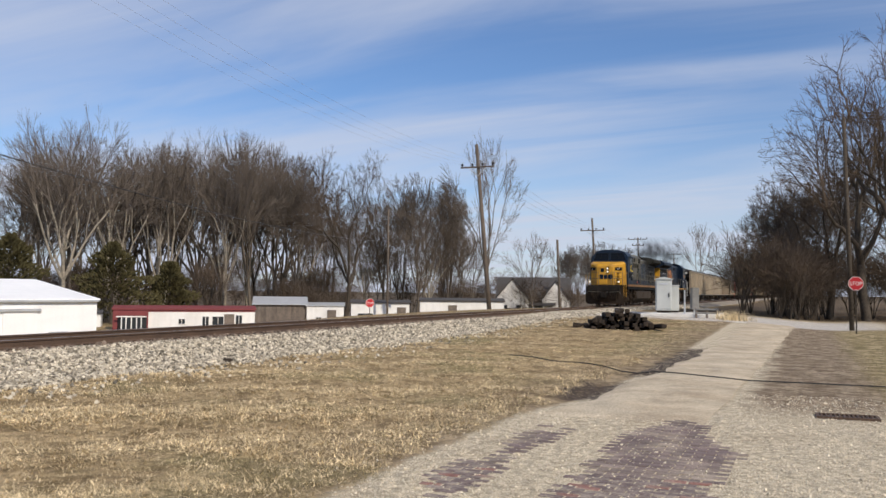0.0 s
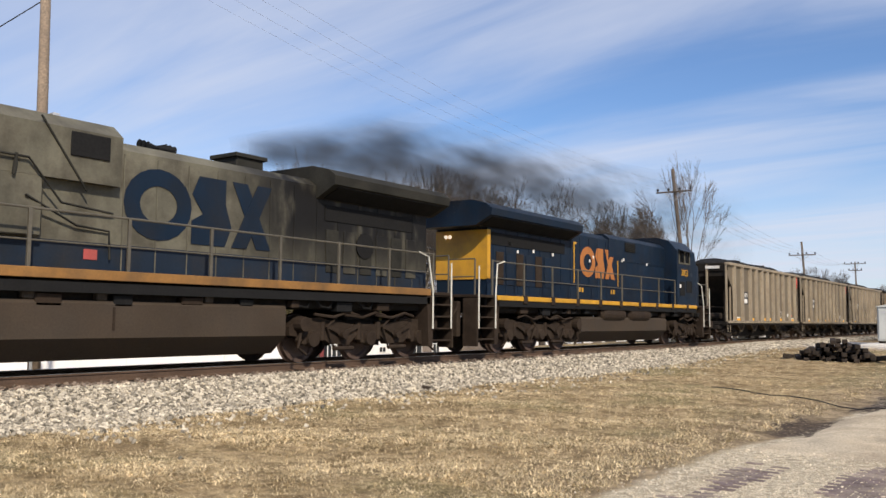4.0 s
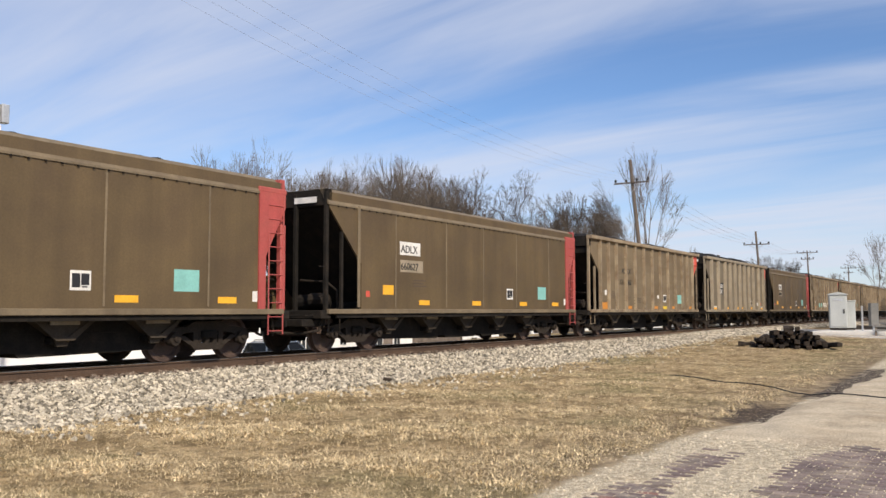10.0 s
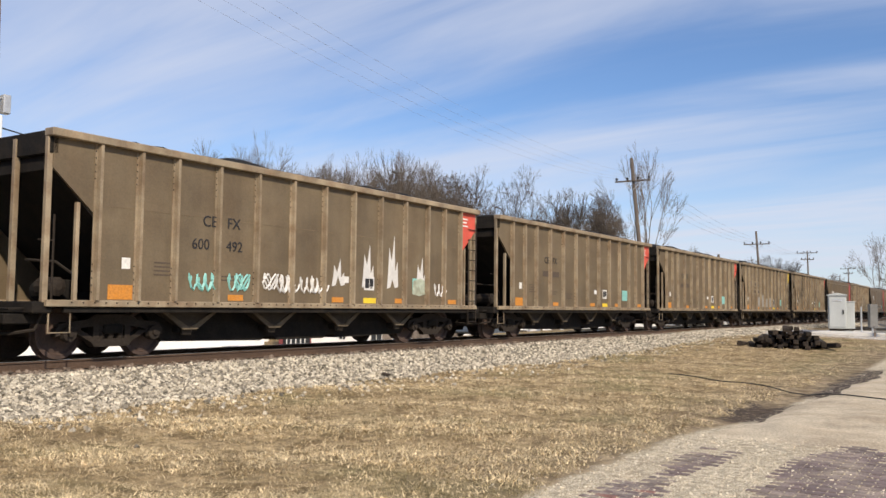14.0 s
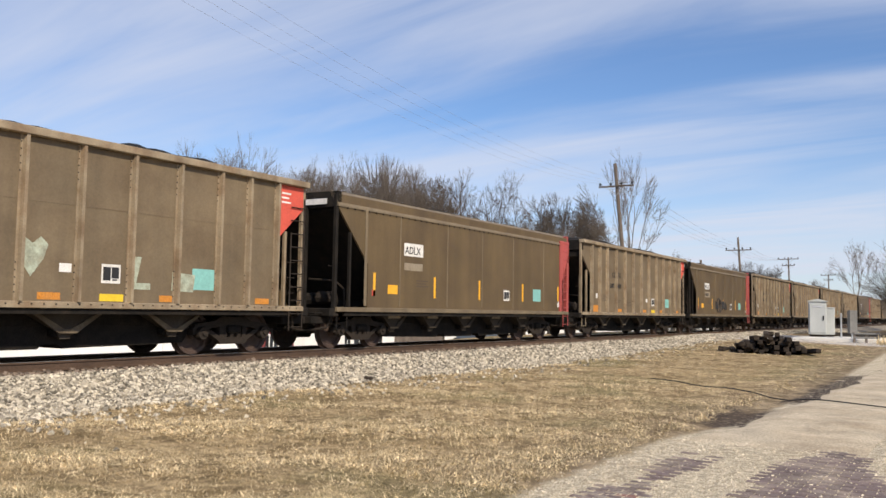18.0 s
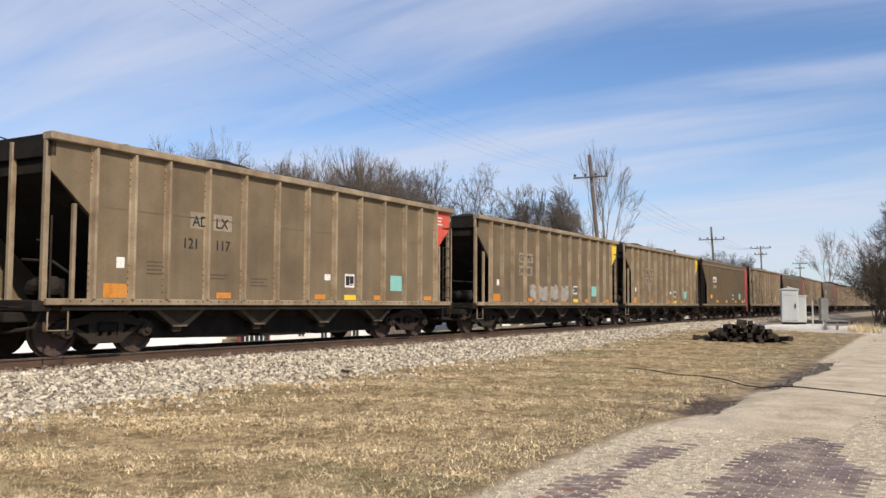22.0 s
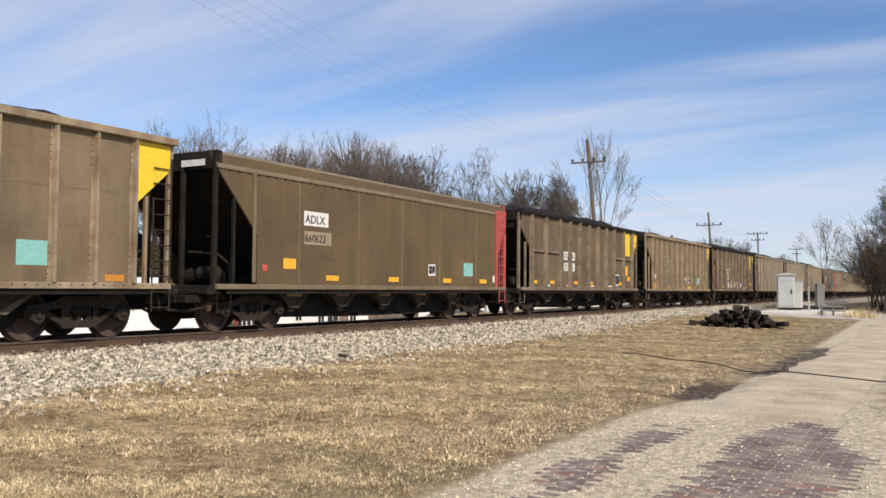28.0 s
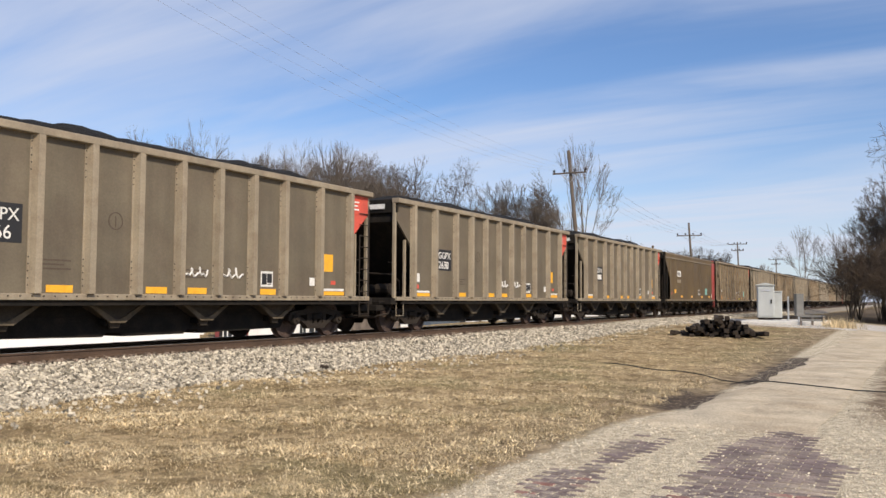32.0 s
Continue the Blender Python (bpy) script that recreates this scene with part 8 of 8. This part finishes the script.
def sown(n, x0, x1, y0, y1, near, seed):
    """Places thicker near the viewer."""
    r = np.random.RandomState(seed)
    x, y = x0 + (x1 - x0) * r.random_sample(n * 6) ** 1.5, r.uniform(y0, y1, n * 6)
    keep = r.random_sample(n * 6) < np.minimum(1, (near / np.hypot(x, y)) ** 1.7)
    edge = 3.46 - .3 * np.clip((x - 10.5) / 4.5, 0, 1) + .10 * np.sin(x * 1.7) + .08 * np.sin(x * 4.3 + 1) + np.abs(r.normal(0, .16, n * 6)) + .45 * ((x > 13) & (x < 27))
    keep &= (y > edge) | (y < 0)
    # bare and thick patches
    thick = np.sin(x * 1.3 + 1.7 * np.sin(y * 1.1)) * np.sin(y * 2.1 + 1.3 * np.sin(x * .8)) + .7 * np.sin(x * 3.9 + 2.1 * np.sin(y * 3.3)) * np.sin(y * 5.3 + 1.9 * np.sin(x * 2.7))
    keep &= r.random_sample(n * 6) < np.clip(.78 + .3 * thick, .2, 1)
    return x[keep][:n], y[keep][:n]


gx1, gy1 = sown(230000, 1.5, 46, 3.2, 11.2, 8, 1)
worn = gy1 < 4.25 + .4 * np.sin(gx1 * 1.1) + .35 * np.sin(gx1 * 2.9 + 1) + np.random.RandomState(8).normal(0, .3, len(gx1))
turf("grass_blades", "short dry straw-coloured grass", gx1[~worn], gy1[~worn], .040, .0042, 2, 1.7)
turf("edge_grass", "short brown and olive grass along the road", gx1[worn], gy1[worn], .04, .0035, 12, 1.2, mat=M_blades_olive)
cx, cy = sown(8500, 1.5, 46, 3.5, 11.0, 9, 3)
cr = np.random.RandomState(4)
rep = 15
tx = np.repeat(cx, rep) + cr.normal(0, .07, len(cx) * rep)
ty = np.repeat(cy, rep) + cr.normal(0, .045, len(cx) * rep)
turf("grass_tufts", "matted tufts of dry straw-coloured grass", tx, ty, .062, .0048, 5, 1.7)
fx, fy = sown(11000, 7, 46, 3.6, 11.0, 24, 21)
fr = np.random.RandomState(22)
turf("far_tufts", "coarse tufts of dry straw-coloured grass", np.repeat(fx, 6) + fr.normal(0, .05, len(fx) * 6), np.repeat(fy, 6) + fr.normal(0, .05, len(fx) * 6), .062, .0075, 23, 1.4)
vx, vy = sown(30000, 13, 43, -7.0, -1.1, 22, 6)
turf("verge_grass", "thin scruffy olive grass on the verge", vx, vy, .05, .006, 7, 1.1, mat=M_blades_olive)
dr = np.random.RandomState(9)
dx, dy = dr.normal(46.6, .7, 600), dr.normal(3.4, .4, 600)
turf("tall_dry_grass", "tall pale dry weeds beside the crossing", dx, dy, .5, .012, 10, .35)

# old paving bricks that show through the gravel
M_brick_red = material("red_paving_brick", (0.25, 0.125, 0.10), rough=0.85, vary=0.2, scale=3, grain=40, grain_amt=0.25, bump=0.3, dirt=(0.36, 0.30, 0.24), dirt_amt=0.7, dirt_scale=5, spec=0.3)
M_brick = material("worn_paving_brick", (0.150, 0.112, 0.104), rough=0.85, vary=0.2, scale=3, grain=40, grain_amt=0.25, bump=0.3, dirt=(0.36, 0.31, 0.25), dirt_amt=0.8, dirt_scale=5, spec=0.3)
brick_mesh = mesh_of("brick", Geo().box(-.042, .042, -.094, .094, -.05, .006, .005), M_brick)
brick_mesh_red = mesh_of("brick", Geo().box(-.042, .042, -.094, .094, -.05, .006, .005), M_brick_red)
brick_street = thing("brick_street", pose(0, 0, 0), "worn red-brown brick paving showing through gravel", "pavement", kind="structure")


def bare(x, y):
    """Where gravel has worn off the bricks."""
    n = noise.noise((x * .9, y * 2.2, 3.1)) * .7 + noise.noise((x * 2.6, y * 6, 7.7)) * .55
    left = min(1 - abs(y - 2.72) / .36, (10.6 - x) / 1.6, 1.0)
    lower = float(np.interp(x, [4, 6.5, 7.5, 9.2, 9.8, 11.8], [.35, .5, .55, .3, .7, 1.3]))
    right = min((1.99 - max(0.0, x - 10.2) * .33 - y) / .22, (y - lower) / .4, (12.3 - x) / 1.2, 1.0)
    worn = max(left, right) + n * .8
    return worn > .42 and noise.noise((x * 31, y * 23, 1.7)) * .5 + .5 < .58 + (worn - .42) * 1.4


far_bricks, made = Geo(), 0
for i in range(84):
    bx = 4.2 + i * .096
    for j in range(16):
        by = -.2 + j * .206 + (.103 if i % 2 else 0)
        if not bare(bx, by):
            continue
        if bx < 8.3 and made < 300:
            part("brick", brick_mesh_red if random.random() < .16 else brick_mesh, M_brick, brick_street, at=pose(bx, by, ground_at(bx, by) + random.uniform(-.004, .004), random.uniform(-2, 2), random.uniform(-2, 2), random.uniform(-2, 2)))
            made += 1
        else:
            z = ground_at(bx, by) + random.uniform(-.004, .004)
            far_bricks.box(bx - .042, bx + .042, by - .094, by + .094, z - .05, z + .006)
tagged(part("far_bricks", far_bricks, material("worn_paving_brick_rest", (0.175, 0.132, 0.122), rough=0.85, vary=0.2, scale=3, grain=40, grain_amt=0.25, bump=0.3, dirt=(0.36, 0.30, 0.23), dirt_amt=0.9, dirt_scale=1.6, spec=0.3, island=.2), brick_street), kind="stuff")

n = 60000
x = 4.2 + 16 * rng.random_sample(n) ** 1.5
y = -4.0 + rng.random_sample(n) * 7.9
keep = np.array([not bare(a, b) or random.random() < .32 for a, b in zip(x, y)]) & ((x < 11.5) | (y < 1.0) & (x < 15)) & ((y < 3.45) | (rng.random_sample(n) < .12))
x, y = x[keep], y[keep]
size = np.random.RandomState(2).gamma(1.8, .0032, len(x)) + .0035
M_pebble = material("pale_road_gravel", (0.58, 0.51, 0.39), rough=0.9, vary=0.15, scale=2, grain=30, grain_amt=0.15, bump=0.1, island=0.35, spec=0.2)
ob = new("road_gravel", scatter_mesh("road_gravel", np.stack([x, y, land(x, y) + size * .2], -1), size, M_pebble, 6))
tagged(ob, "loose pale gravel on the old street", "gravel", kind="stuff")

# strip modelled for a wire's shadow, drain grate, dark lump by the shoulder
pts = []
for k in range(25):
    t = k / 24
    px = np.interp(t, [0, .35, .6, 1], [20.6, 18.35, 16.95, 16.9])
    py = np.interp(t, [0, .35, .6, 1], [6.8, 3.44, 1.2, -2.2])
    pts.append((px, py, ground_at(px, py) + (.045 if 1.0 < py < 3.3 else .03)))
ob = new("ground_cable", mesh_of("ground_cable", Geo().tube(pts, .012, 6), M_wire))
tagged(ob, "black strip across the road in place of a wire's shadow", "cable")
drain = thing("drain_grate", pose(12.6, -.5, ground_at(12.6, -.5) - .02, 0, 0, 2), "rusty iron drain grate in the gravel", "drain grate")
part("frame", Geo().box(-.2, .2, -.38, -.34, 0, .05).box(-.2, .2, .34, .38, 0, .05).box(-.2, -.16, -.34, .34, 0, .05).box(.16, .2, -.34, .34, 0, .05), M_rail, drain)
for k in range(12):
    part("bar", Geo().box(-.158, .158, -.30 + k * .055 - .012, -.30 + k * .055 + .012, .005, .045), M_rail, drain)
part("pit", Geo().box(-.158, .158, -.338, .338, -.02, .003), M_dark, drain)
ob = new("tie_chunk", mesh_of("tie_chunk", Geo().box(-.12, .12, -.09, .09, -.03, .1, .02), M_tie))
ob.matrix_basis = pose(14.5, 10.75, bed_z(10.75) + .2, 8, 6, 30)
tagged(ob, "broken dark chunk of tie on the stones", "wood chunk")


def run(t):
    """How far the train has gone."""
    k = min(1.0, max(0.0, (t - 24.5) / 4.0))
    return 17.464 * t - 0.0291 * t * t + 0.0005 * t ** 3 + 0.75 * k * k * (3 - 2 * k)


def motions():
    times = [0, 2, 4, 6, 8, 10, 12, 14, 16, 18, 20, 22, 24, 25, 26, 27, 28, 29, 30, 31, 32]
    for ob, at in TRAIN:
        walk(ob, [(t, pose(at - run(t), TRACK_Y, RAIL_Z)) for t in times])
    walk(second_loco, [(t, pose(LOCO_2 - run(t), TRACK_Y, RAIL_Z, 0, 0, 180)) for t in times])
    for ob, at in SMOKES:
        walk(ob, [(t, pose(at - run(t), TRACK_Y, RAIL_Z + 4.5)) for t in times])
        for p in ob.children:
            x, y, z = p.matrix_basis.translation
            # hangs back and rises a little
            turn = p.matrix_basis.to_euler()
            a = [math.degrees(v) for v in turn]
            walk(p, [(0, pose(x, y, z, *a)), (32, pose(x + 2.0, y + 1.0, z + .4, *a))])
    # the car on the far street draws up at the stop sign
    def drive(t):
        if t < 11.0:
            return 21.5 + 6.95 * (t - 8.0)
        k = min(1.0, (t - 11.0) / 5.0)
        return 42.35 + 34.75 * (k - k * k / 2)
    z = ground_at(21.5, 33.4)
    walk(suv, [(t * .5, pose(drive(t * .5), 33.4, ground_at(drive(t * .5), 33.4), 0, 0, 180)) for t in range(65)])
    for w in suv.children:
        if w.name.startswith("wheel"):
            x = WHEEL_X[w.name]
            walk(w, [(k / FPS, pose(x, 0, .36, 0, -math.degrees((drive(k / FPS) - 21.5) / .36), 0)) for k in range(32 * FPS + 1)])
    # wheels roll without slipping; wheels in the same place of their trucks share one action
    rolled = {}
    for ob, _ in TRAIN + [(second_loco, LOCO_2)]:
        way = 1 if ob is second_loco else -1
        for w in ob.children_recursive:
            if not w.name.startswith("wheelset"):
                continue
            x, _, r = w.matrix_basis.translation
            key = (round(x, 2), round(r, 2), way)
            if key not in rolled:
                walk(w, [(k / FPS, pose(x, 0, r, 0, math.degrees(way * run(k / FPS) / r), 0)) for k in range(32 * FPS + 1)])
                rolled[key] = w
            else:
                w.rotation_mode = "QUATERNION"
                w.animation_data_create()
                w.animation_data.action = rolled[key].animation_data.action
                w.animation_data.action_slot = rolled[key].animation_data.action_slot


motions()
